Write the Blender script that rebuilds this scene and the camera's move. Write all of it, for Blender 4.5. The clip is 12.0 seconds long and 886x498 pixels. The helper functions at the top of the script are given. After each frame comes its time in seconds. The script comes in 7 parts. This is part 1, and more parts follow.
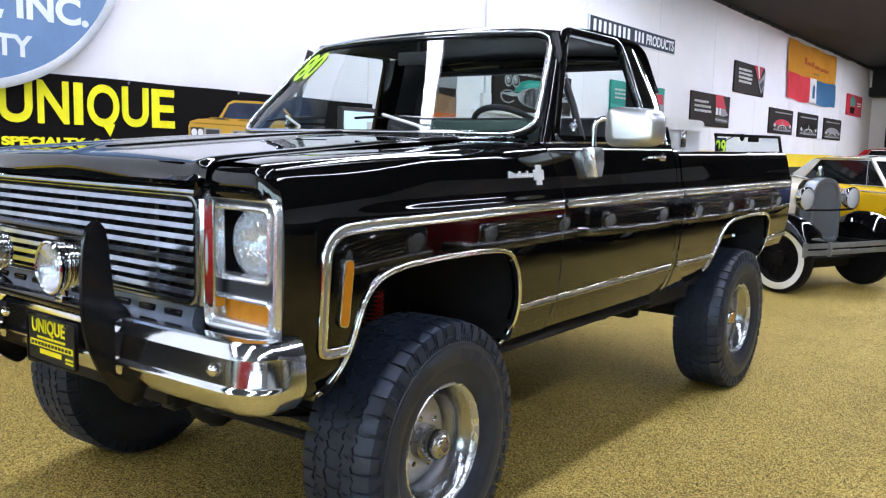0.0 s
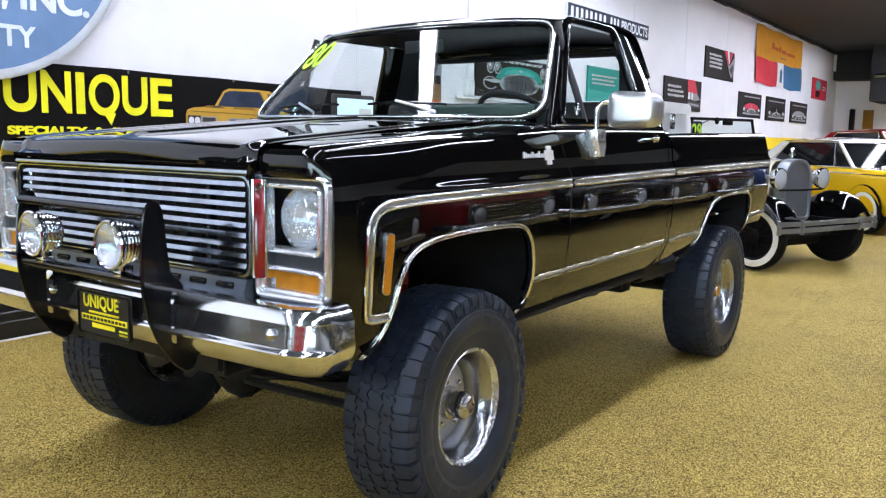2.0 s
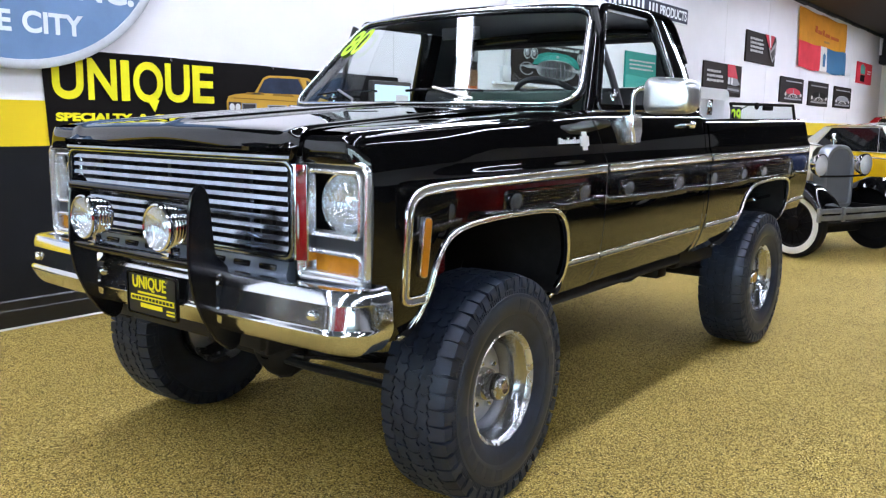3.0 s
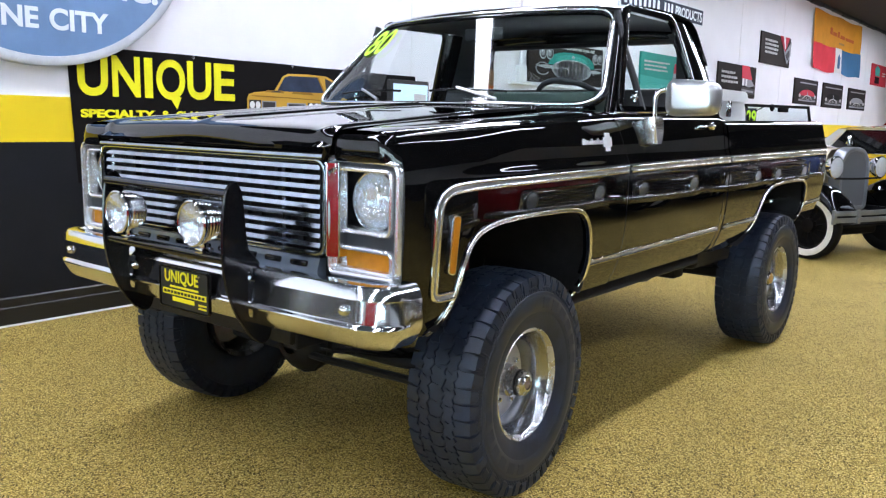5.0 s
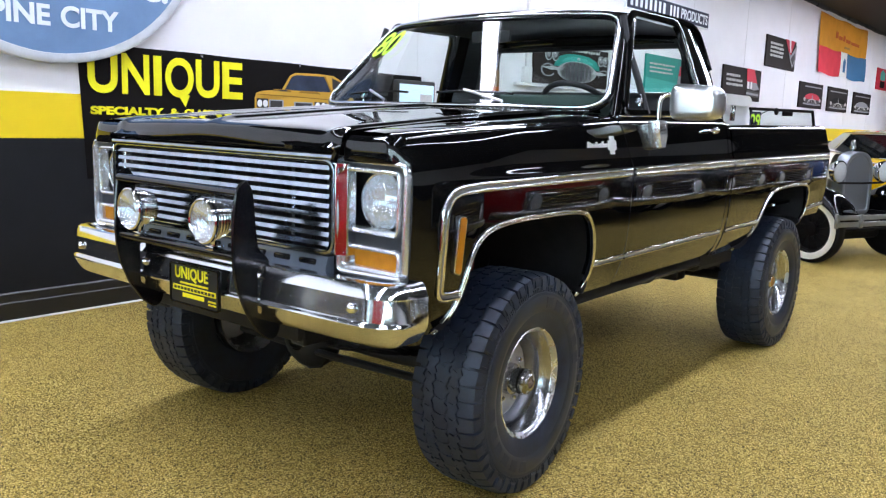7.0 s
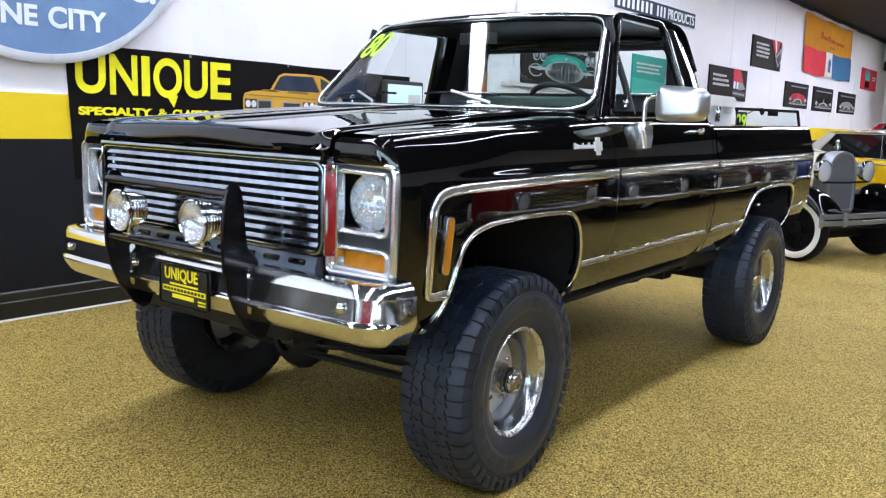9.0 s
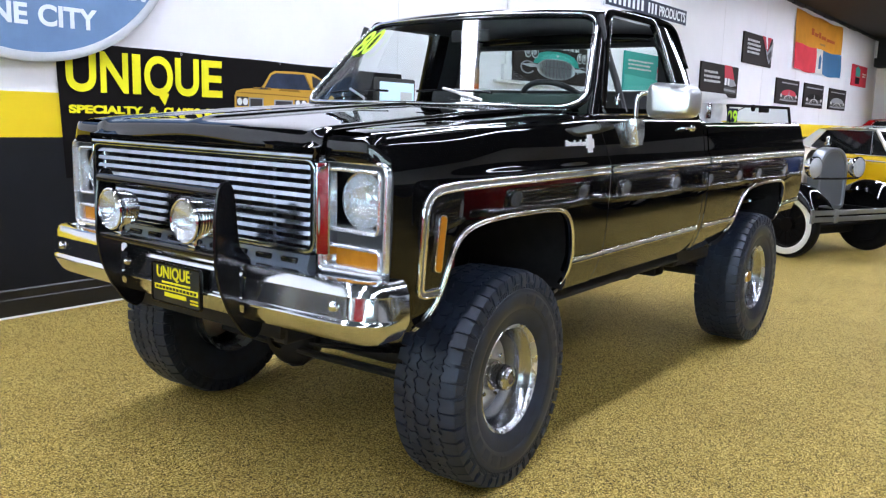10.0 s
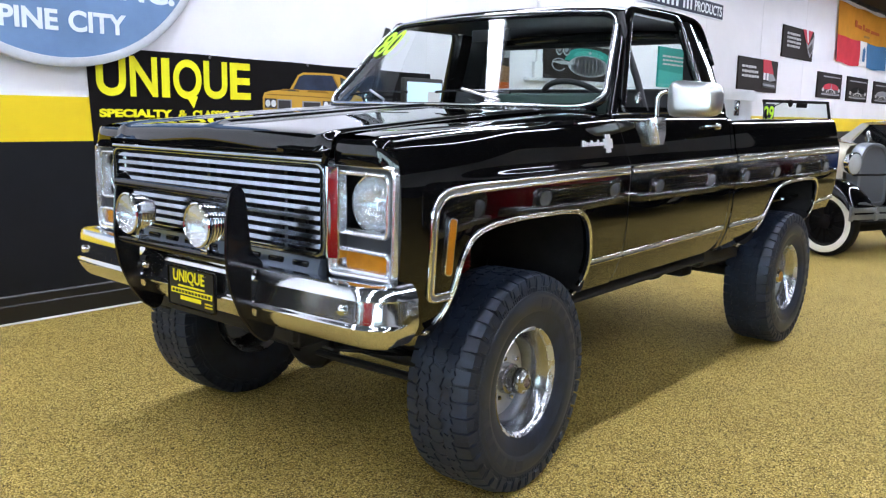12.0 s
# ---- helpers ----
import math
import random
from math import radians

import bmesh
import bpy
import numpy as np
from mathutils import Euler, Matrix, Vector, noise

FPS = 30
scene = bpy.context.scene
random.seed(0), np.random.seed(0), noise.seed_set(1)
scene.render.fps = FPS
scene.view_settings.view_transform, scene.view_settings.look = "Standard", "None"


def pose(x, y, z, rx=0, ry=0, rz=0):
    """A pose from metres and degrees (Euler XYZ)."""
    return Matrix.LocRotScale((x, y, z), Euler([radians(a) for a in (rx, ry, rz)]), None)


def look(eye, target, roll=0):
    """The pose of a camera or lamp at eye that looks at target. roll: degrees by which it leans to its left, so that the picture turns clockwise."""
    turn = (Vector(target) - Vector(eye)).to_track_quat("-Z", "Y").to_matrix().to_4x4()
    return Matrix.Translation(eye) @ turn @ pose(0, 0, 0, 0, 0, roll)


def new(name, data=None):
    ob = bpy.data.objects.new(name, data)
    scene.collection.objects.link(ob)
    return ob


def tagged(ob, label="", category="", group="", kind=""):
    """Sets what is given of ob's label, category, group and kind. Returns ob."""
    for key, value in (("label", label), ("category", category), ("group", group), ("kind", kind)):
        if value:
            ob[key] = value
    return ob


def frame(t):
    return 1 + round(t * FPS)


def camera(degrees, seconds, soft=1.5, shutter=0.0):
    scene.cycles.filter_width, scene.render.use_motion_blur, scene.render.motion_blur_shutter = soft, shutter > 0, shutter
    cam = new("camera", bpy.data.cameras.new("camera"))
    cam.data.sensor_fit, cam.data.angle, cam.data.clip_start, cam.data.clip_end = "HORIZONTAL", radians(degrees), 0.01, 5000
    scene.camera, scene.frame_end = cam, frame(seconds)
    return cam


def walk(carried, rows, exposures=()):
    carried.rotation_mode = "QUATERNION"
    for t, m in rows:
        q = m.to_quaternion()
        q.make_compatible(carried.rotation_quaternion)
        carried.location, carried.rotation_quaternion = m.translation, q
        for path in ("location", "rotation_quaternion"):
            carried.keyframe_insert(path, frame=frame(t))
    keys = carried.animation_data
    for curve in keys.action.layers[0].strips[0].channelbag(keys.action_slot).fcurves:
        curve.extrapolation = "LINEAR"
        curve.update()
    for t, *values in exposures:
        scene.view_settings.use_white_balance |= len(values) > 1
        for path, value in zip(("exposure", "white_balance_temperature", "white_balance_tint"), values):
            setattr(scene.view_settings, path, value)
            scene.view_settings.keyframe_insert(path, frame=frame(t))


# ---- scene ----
cam = camera(55.9, 12.0, soft=1.25)
PATH = [
    (0, (-2.160, -2.582, 1.415), (-0.583, -1.376, 1.176), 1.49),
    (0.5, (-2.243, -2.583, 1.409), (-0.638, -1.414, 1.170), 1.46),
    (1, (-2.309, -2.591, 1.402), (-0.756, -1.356, 1.155), 0.85),
    (1.5, (-2.406, -2.521, 1.389), (-0.826, -1.323, 1.131), 0.60),
    (2, (-2.449, -2.564, 1.394), (-0.832, -1.418, 1.127), 0.90),
    (2.5, (-2.473, -2.591, 1.393), (-0.889, -1.405, 1.101), 0.87),
    (3, (-2.499, -2.597, 1.395), (-0.936, -1.386, 1.094), 0.81),
    (5, (-2.580, -2.584, 1.400), (-1.031, -1.356, 1.095), 1.29),
    (5.5, (-2.608, -2.587, 1.404), (-1.037, -1.386, 1.101), 1.69),
    (6, (-2.608, -2.591, 1.405), (-1.022, -1.411, 1.104), 1.89),
    (6.5, (-2.619, -2.599, 1.407), (-1.075, -1.365, 1.103), 1.74),
    (7, (-2.625, -2.606, 1.410), (-1.081, -1.373, 1.103), 1.92),
    (9, (-2.647, -2.626, 1.419), (-1.086, -1.414, 1.111), 1.92),
    (9.5, (-2.652, -2.629, 1.419), (-1.085, -1.424, 1.112), 1.87),
    (10, (-2.649, -2.628, 1.421), (-1.078, -1.431, 1.107), 1.78),
    (10.5, (-2.611, -2.645, 1.423), (-1.049, -1.439, 1.100), 1.60),
    (11, (-2.578, -2.674, 1.427), (-1.070, -1.402, 1.101), 1.13),
    (11.5, (-2.575, -2.676, 1.432), (-1.068, -1.402, 1.104), 1.30),
    (12, (-2.572, -2.687, 1.437), (-1.060, -1.418, 1.116), 1.14),
]
walk(cam, [(t, look(eye, target, roll)) for t, eye, target, roll in PATH])

# ---- light ----
scene.view_settings.exposure = 0.0
world = bpy.data.worlds.new("world")
world.use_nodes = True
world.node_tree.nodes["Background"].inputs[0].default_value = (0.9, 0.95, 1.0, 1)
world.node_tree.nodes["Background"].inputs[1].default_value = 0.02
scene.world = world
TUBE_POWER = 36.5


# ---- materials ----
def material(name, color, rough=0.5, metal=0.0, coat=0.0, var=0.0, scale=20.0, bump=0.0, bump_scale=200.0, spec=0.5, rough_var=0.0):
    """Principled surface with two scales of variation in colour, gloss and relief."""
    m = bpy.data.materials.new(name)
    m.use_nodes = True
    nt = m.node_tree
    b = nt.nodes["Principled BSDF"]
    b.inputs["Base Color"].default_value = (*color, 1)
    b.inputs["Roughness"].default_value = rough
    b.inputs["Metallic"].default_value = metal
    b.inputs["Coat Weight"].default_value = coat
    b.inputs["Coat Roughness"].default_value = 0.02
    b.inputs["Specular IOR Level"].default_value = spec
    if var or bump or rough_var:
        tc = nt.nodes.new("ShaderNodeTexCoord")
    if var or rough_var:
        n1 = nt.nodes.new("ShaderNodeTexNoise")
        n1.inputs["Scale"].default_value, n1.inputs["Detail"].default_value = scale, 6
        n1.inputs["Roughness"].default_value = 0.65
        nt.links.new(tc.outputs["Object"], n1.inputs["Vector"])
    if var:
        r = nt.nodes.new("ShaderNodeValToRGB")
        r.color_ramp.elements[0].position, r.color_ramp.elements[1].position = 0.3, 0.7
        r.color_ramp.elements[0].color = (*[c * (1 - var) for c in color], 1)
        r.color_ramp.elements[1].color = (*[min(1, c * (1 + var)) for c in color], 1)
        nt.links.new(n1.outputs["Fac"], r.inputs["Fac"])
        nt.links.new(r.outputs["Color"], b.inputs["Base Color"])
    if rough_var:
        mr = nt.nodes.new("ShaderNodeMapRange")
        mr.inputs["To Min"].default_value, mr.inputs["To Max"].default_value = max(0, rough - rough_var), rough + rough_var
        nt.links.new(n1.outputs["Fac"], mr.inputs["Value"])
        nt.links.new(mr.outputs["Result"], b.inputs["Roughness"])
    if bump:
        n2 = nt.nodes.new("ShaderNodeTexNoise")
        n2.inputs["Scale"].default_value, n2.inputs["Detail"].default_value = bump_scale, 4
        bp = nt.nodes.new("ShaderNodeBump")
        bp.inputs["Strength"].default_value, bp.inputs["Distance"].default_value = bump, 0.004
        nt.links.new(tc.outputs["Object"], n2.inputs["Vector"])
        nt.links.new(n2.outputs["Fac"], bp.inputs["Height"])
        nt.links.new(bp.outputs["Normal"], b.inputs["Normal"])
    return m


def glass_material(name, tint, base=0.045):
    """A thin pane: clear light through, mirror gloss by Fresnel."""
    m = bpy.data.materials.new(name)
    m.use_nodes = True
    nt = m.node_tree
    nt.nodes.remove(nt.nodes["Principled BSDF"])
    out = nt.nodes["Material Output"]
    tr, gl, fr, pw, ma, mx = (nt.nodes.new(k) for k in ("ShaderNodeBsdfTransparent", "ShaderNodeBsdfGlossy", "ShaderNodeLayerWeight", "ShaderNodeMath", "ShaderNodeMath", "ShaderNodeMixShader"))
    tr.inputs["Color"].default_value = (*tint, 1)
    gl.inputs["Roughness"].default_value = 0.0
    fr.inputs["Blend"].default_value = 0.5
    pw.operation, ma.operation = "POWER", "MULTIPLY_ADD"
    pw.inputs[1].default_value = 4.5
    ma.inputs[1].default_value, ma.inputs[2].default_value = 0.9, base
    nt.links.new(fr.outputs["Facing"], pw.inputs[0])
    nt.links.new(pw.outputs[0], ma.inputs[0])
    nt.links.new(ma.outputs[0], mx.inputs[0])
    nt.links.new(tr.outputs[0], mx.inputs[1])
    nt.links.new(gl.outputs[0], mx.inputs[2])
    nt.links.new(mx.outputs[0], out.inputs["Surface"])
    return m


def glow_material(name, color, power):
    m = bpy.data.materials.new(name)
    m.use_nodes = True
    b = m.node_tree.nodes["Principled BSDF"]
    b.inputs["Base Color"].default_value = (*color, 1)
    b.inputs["Emission Color"].default_value = (*color, 1)
    b.inputs["Emission Strength"].default_value = power
    return m


def flake_floor():
    """Gold and black flecked floor covering with a nubbly pile."""
    m = bpy.data.materials.new("flecked_floor")
    m.use_nodes = True
    nt = m.node_tree
    b = nt.nodes["Principled BSDF"]
    b.inputs["Roughness"].default_value = 0.85
    b.inputs["Specular IOR Level"].default_value = 0.22
    tc = nt.nodes.new("ShaderNodeTexCoord")
    n1 = nt.nodes.new("ShaderNodeTexVoronoi")
    n1.inputs["Scale"].default_value, n1.inputs["Randomness"].default_value = 225, 1.0
    sep = nt.nodes.new("ShaderNodeSeparateColor")
    nt.links.new(n1.outputs["Color"], sep.inputs["Color"])
    r1 = nt.nodes.new("ShaderNodeValToRGB")
    e = r1.color_ramp.elements
    e[0].position, e[0].color = 0.10, (0.052, 0.036, 0.009, 1)
    e[1].position, e[1].color = 0.95, (0.88, 0.67, 0.235, 1)
    for at, c in ((0.24, (0.125, 0.085, 0.016, 1)), (0.36, (0.325, 0.223, 0.043, 1)), (0.75, (0.52, 0.369, 0.084, 1))):
        e.new(at).color = c
    n2 = nt.nodes.new("ShaderNodeTexNoise")
    n2.inputs["Scale"].default_value, n2.inputs["Detail"].default_value = 1.3, 5
    r2 = nt.nodes.new("ShaderNodeMapRange")
    r2.inputs["To Min"].default_value, r2.inputs["To Max"].default_value = 0.62, 1.14
    mx = nt.nodes.new("ShaderNodeMix")
    mx.data_type, mx.blend_type = "RGBA", "MULTIPLY"
    mx.inputs["Factor"].default_value = 1
    bp = nt.nodes.new("ShaderNodeBump")
    bp.inputs["Strength"].default_value, bp.inputs["Distance"].default_value = 0.12, 0.004
    for n in (n1, n2):
        nt.links.new(tc.outputs["Object"], n.inputs["Vector"])
    nt.links.new(sep.outputs["Red"], r1.inputs["Fac"])
    nt.links.new(n2.outputs["Fac"], r2.inputs["Value"])
    nt.links.new(r1.outputs["Color"], mx.inputs["A"])
    nt.links.new(r2.outputs["Result"], mx.inputs["B"])
    nt.links.new(mx.outputs["Result"], b.inputs["Base Color"])
    nt.links.new(sep.outputs["Green"], bp.inputs["Height"])
    nt.links.new(bp.outputs["Normal"], b.inputs["Normal"])
    return m


FLOOR = flake_floor()
WHITE_WALL = material("white_wall_paint", (0.82, 0.81, 0.84), 0.5, var=0.03, scale=1.5, bump=0.06, bump_scale=60)
YELLOW_WALL = material("yellow_wall_paint", (0.80, 0.58, 0.01), 0.45, var=0.04, scale=2, bump=0.06, bump_scale=60)
BLACK_WALL = material("black_wall_paint", (0.008, 0.009, 0.012), 0.5, spec=0.25, var=0.15, scale=3, bump=0.08, bump_scale=60)
BLACK_GLOSS = material("black_gloss_trim", (0.012, 0.012, 0.012), 0.3, var=0.2, scale=8)
CEILING = material("black_ceiling", (0.012, 0.012, 0.013), 0.8, var=0.2, scale=4, bump=0.3, bump_scale=40)
PAINT = material("black_car_paint", (0.0025, 0.0025, 0.0028), 0.03, coat=0.80, spec=0.1, bump=0.05, bump_scale=3.0)
CHROME = material("chrome", (0.80, 0.81, 0.83), 0.045, metal=1.0, rough_var=0.02, scale=6)
CHROME_WORN = material("worn_chrome", (0.74, 0.74, 0.75), 0.09, metal=1.0, rough_var=0.05, scale=9, var=0.05)
ALUMINIUM = material("polished_aluminium", (0.36, 0.40, 0.465), 0.14, metal=1.0, rough_var=0.08, scale=14, var=0.18)
SILVER = material("satin_silver", (0.70, 0.71, 0.73), 0.26, metal=1.0, rough_var=0.05, scale=10)
RUBBER = material("tyre_rubber", (0.013, 0.0205, 0.038), 0.5, var=0.5, scale=9, bump=0.15, bump_scale=90, rough_var=0.08)
RUBBER_GLOSS = material("scuffed_sidewall_rubber", (0.017, 0.0235, 0.036), 0.42, var=0.55, scale=11, rough_var=0.14)
CHASSIS = material("chassis_black", (0.009, 0.009, 0.010), 0.55, spec=0.3, var=0.4, scale=15, bump=0.2, bump_scale=80)
GUARD = material("black_powder_coat", (0.004, 0.004, 0.005), 0.16, bump=0.03, bump_scale=300)
BEZEL_GREY = material("bezel_dark_grey", (0.018, 0.021, 0.028), 0.42, var=0.1, scale=20)
INTERIOR = material("dark_vinyl", (0.012, 0.012, 0.014), 0.55, var=0.15, scale=12, bump=0.1, bump_scale=250)
DASH = material("dash_vinyl_dark_green", (0.022, 0.045, 0.037), 0.5, var=0.1, scale=12, bump=0.1, bump_scale=250)
AMBER = material("amber_lens", (0.46, 0.17, 0.010), 0.22, coat=0.3, bump=0.35, bump_scale=120, var=0.12, scale=30)
RED_RUBBER = material("red_boot", (0.5, 0.01, 0.015), 0.4, var=0.1)


def fluted_reflector():
    """Silvered bowl seen through a glass with upright flutes."""
    m = material("lamp_reflector", (0.74, 0.77, 0.81), 0.26, metal=0.78, var=0.10, scale=30)
    nt = m.node_tree
    tc, wave, noise_tex, add, bp = (nt.nodes.new("ShaderNode" + k) for k in ("TexCoord", "TexWave", "TexNoise", "Math", "Bump"))
    wave.bands_direction = "Y"
    wave.inputs["Scale"].default_value = 40
    noise_tex.inputs["Scale"].default_value = 55
    bp.inputs["Strength"].default_value, bp.inputs["Distance"].default_value = 0.40, 0.003
    for n in (wave, noise_tex):
        nt.links.new(tc.outputs["Object"], n.inputs["Vector"])
    nt.links.new(wave.outputs["Fac"], add.inputs[0])
    nt.links.new(noise_tex.outputs["Fac"], add.inputs[1])
    nt.links.new(add.outputs[0], bp.inputs["Height"])
    nt.links.new(bp.outputs["Normal"], nt.nodes["Principled BSDF"].inputs["Normal"])
    return m


REFLECTOR = fluted_reflector()
LENS = glass_material("lamp_glass_clear", (0.96, 0.97, 0.98), 0.12)
RIM_ALLOY = material("buffed_wheel_metal", (0.66, 0.67, 0.69), 0.27, metal=0.85, rough_var=0.06, scale=9, var=0.05)
DISC_GREY = material("dull_wheel_centre", (0.62, 0.63, 0.66), 0.38, metal=0.8, var=0.12, scale=9)
BARREL = material("wheel_barrel_grey", (0.42, 0.43, 0.45), 0.22, metal=1.0, var=0.15, scale=8)
GLASS = glass_material("window_glass", (0.80, 0.86, 0.84))
LIME = material("lime_window_paint", (0.55, 0.90, 0.04), 0.6, var=0.12, scale=30)
TOOLBOX = material("grey_white_powder_coat", (0.78, 0.79, 0.80), 0.42, var=0.05, scale=8)
TUBE = glow_material("fluorescent_tube", (0.90, 0.96, 1.15), TUBE_POWER)
FIXTURE = material("white_enamel", (0.75, 0.75, 0.75), 0.4)


# ---- shape helpers ----
def as_mesh(name, shape, mat, smooth=40):
    me = bpy.data.meshes.new(name)
    if isinstance(shape, tuple):
        me.from_pydata([tuple(v) for v in shape[0]], [], shape[1])
        bm = bmesh.new()
        bm.from_mesh(me)
    else:
        bm = shape
    bmesh.ops.remove_doubles(bm, verts=bm.verts, dist=1e-5)
    bmesh.ops.recalc_face_normals(bm, faces=bm.faces)
    bm.to_mesh(me)
    bm.free()
    me.materials.append(mat)
    if smooth:
        me.shade_smooth()
        me.set_sharp_from_angle(angle=radians(smooth))
    return me


def part(name, shape, mat, parent=None, label="", smooth=40, m=None):
    """One mesh object; with a parent it is a part that stays where its coordinates are."""
    ob = new(name, as_mesh(name, shape, mat, smooth))
    if m is not None:
        ob.matrix_world = m
    if parent is not None:
        ob.parent = parent
        ob.matrix_parent_inverse = world_of(parent).inverted()
    return tagged(ob, label)


def world_of(ob):
    m = ob.matrix_basis
    if ob.parent:
        m = world_of(ob.parent) @ ob.matrix_parent_inverse @ m
    return m


def thing(name, place, label, category, group="", kind=""):
    ob = new(name)
    ob.location = place
    ob.empty_display_size = 0.1
    return tagged(ob, label, category, group, kind)


def join(*shapes):
    V, F = [], []
    for s in shapes:
        n = len(V)
        V += list(s[0])
        F += [tuple(i + n for i in f) for f in s[1]]
    return V, F


def box(x0, x1, y0, y1, z0, z1, bevel=0.0, seg=2):
    bm = bmesh.new()
    bmesh.ops.create_cube(bm, size=1, matrix=Matrix.LocRotScale(((x0 + x1) / 2, (y0 + y1) / 2, (z0 + z1) / 2), None, (abs(x1 - x0), abs(y1 - y0), abs(z1 - z0))))
    if bevel:
        bmesh.ops.bevel(bm, geom=bm.edges[:], offset=bevel, segments=seg, affect="EDGES", profile=0.5)
    bm.verts.index_update()
    out = [v.co.copy() for v in bm.verts], [tuple(v.index for v in f.verts) for f in bm.faces]
    bm.free()
    return out


def grid(rows, close_u=False, close_v=False, caps=False):
    """A skin over rows of equally many points."""
    n, k = len(rows), len(rows[0])
    V = [Vector(p) for r in rows for p in r]
    F = []
    for i in range(n if close_v else n - 1):
        for j in range(k if close_u else k - 1):
            a, b = i * k + j, i * k + (j + 1) % k
            c, d = ((i + 1) % n) * k + (j + 1) % k, ((i + 1) % n) * k + j
            F.append((a, b, c, d))
    if caps:
        F.append(tuple(range(k))[::-1])
        F.append(tuple((n - 1) * k + j for j in range(k)))
    return V, F


def sweep(path, profile, out, closed=False, caps=True, close_profile=True):
    """A profile of (side, outward) pairs carried along a path; out: outward direction, one for all or one a point."""
    P = [Vector(p) for p in path]
    rows = []
    for i, p in enumerate(P):
        a = P[i - 1] if (i or closed) else p
        b = P[(i + 1) % len(P)] if (i < len(P) - 1 or closed) else p
        t = (b - a).normalized()
        o = Vector(out[i] if isinstance(out, list) else out)
        o = (o - t * o.dot(t)).normalized()
        s = t.cross(o)
        rows.append([p + s * u + o * v for u, v in profile])
    return grid(rows, close_u=close_profile, close_v=closed, caps=caps and not closed and close_profile)


def ring(r, n=10, rz=None):
    return [(r * math.cos(2 * math.pi * i / n), (rz or r) * math.sin(2 * math.pi * i / n)) for i in range(n)]


def tube(path, r, n=10, out=(0.31, 0.17, 0.94), closed=False):
    return sweep(path, ring(r, n), out, closed)


def lathe(profile, centre, axis, n=32, closed=False):
    """Turns (radius, height) pairs round an axis through centre."""
    q = Vector(axis).to_track_quat("Z", "Y").to_matrix()
    rows = []
    for r, h in profile:
        rows.append([Vector(centre) + q @ Vector((r * math.cos(2 * math.pi * i / n), r * math.sin(2 * math.pi * i / n), h)) for i in range(n)])
    return grid(rows, close_u=True, close_v=closed)


def rounded(points, r=0.05, n=5, closed=True):
    """A polygon path (any dimension) with rounded corners. r: one radius or one a corner."""
    P = [Vector(p) for p in points]
    out = []
    for i, p in enumerate(P):
        rr = r[i] if isinstance(r, (list, tuple)) else r
        if not closed and i in (0, len(P) - 1) or rr == 0:
            out.append(p)
            continue
        a, b = P[i - 1], P[(i + 1) % len(P)]
        da, db = (a - p), (b - p)
        rr = min(rr, da.length * 0.49, db.length * 0.49)
        s, e = p + da.normalized() * rr, p + db.normalized() * rr
        for k in range(n + 1):
            t = k / n
            out.append(s * (1 - t) ** 2 + p * 2 * t * (1 - t) + e * t * t)
    return out


def smooth_line(keys, xs):
    """Values at xs of a smooth curve through keys (x, y) (monotone cubic)."""
    K = sorted(keys)
    X, Y = np.array([k[0] for k in K], float), np.array([k[1] for k in K], float)
    d = np.diff(Y) / np.diff(X)
    m = np.concatenate([[d[0]], np.where(d[:-1] * d[1:] > 0, 2 * d[:-1] * d[1:] / (d[:-1] + d[1:] + 1e-12), 0), [d[-1]]])
    xs = np.clip(np.atleast_1d(np.array(xs, float)), X[0], X[-1])
    i = np.clip(np.searchsorted(X, xs) - 1, 0, len(X) - 2)
    h = X[i + 1] - X[i]
    t = (xs - X[i]) / h
    return (2 * t**3 - 3 * t**2 + 1) * Y[i] + (t**3 - 2 * t**2 + t) * h * m[i] + (-2 * t**3 + 3 * t**2) * Y[i + 1] + (t**3 - t**2) * h * m[i + 1]


def plate(points, thick, direction):
    """A flat polygon given thickness along a direction."""
    P = [Vector(p) for p in points]
    d = Vector(direction) * thick
    n = len(P)
    V = P + [p + d for p in P]
    F = [tuple(range(n))[::-1], tuple(range(n, 2 * n))] + [(i, (i + 1) % n, n + (i + 1) % n, n + i) for i in range(n)]
    return V, F


def mirrored(shape):
    return [Vector((v[0], -v[1], v[2])) for v in shape[0]], [tuple(reversed(f)) for f in shape[1]]


def letters(words, size, place, mat, parent, name="lettering", label="", depth=0.002, bold=0.0, stretch=1.0, spacing=1.0, m=None, align="LEFT"):
    """Words in the built-in font as a mesh, in the plane of the matrix m (x along the line, y up)."""
    cu = bpy.data.curves.new(name, "FONT")
    cu.body, cu.size, cu.extrude, cu.offset, cu.space_character, cu.align_x = words, size, depth, bold, spacing, align
    tmp = bpy.data.objects.new(name, cu)
    scene.collection.objects.link(tmp)
    dg = bpy.context.evaluated_depsgraph_get()
    me = bpy.data.meshes.new_from_object(tmp.evaluated_get(dg))
    bpy.data.objects.remove(tmp)
    me.materials.clear()
    me.materials.append(mat)
    me.transform(Matrix.Diagonal((stretch, 1, 1, 1)))
    ob = new(name, me)
    ob.matrix_world = Matrix.Translation(place) @ (m if m is not None else pose(0, 0, 0, 90, 0, 0))
    if parent is not None:
        ob.parent = parent
        ob.matrix_parent_inverse = world_of(parent).inverted()
    return tagged(ob, label)


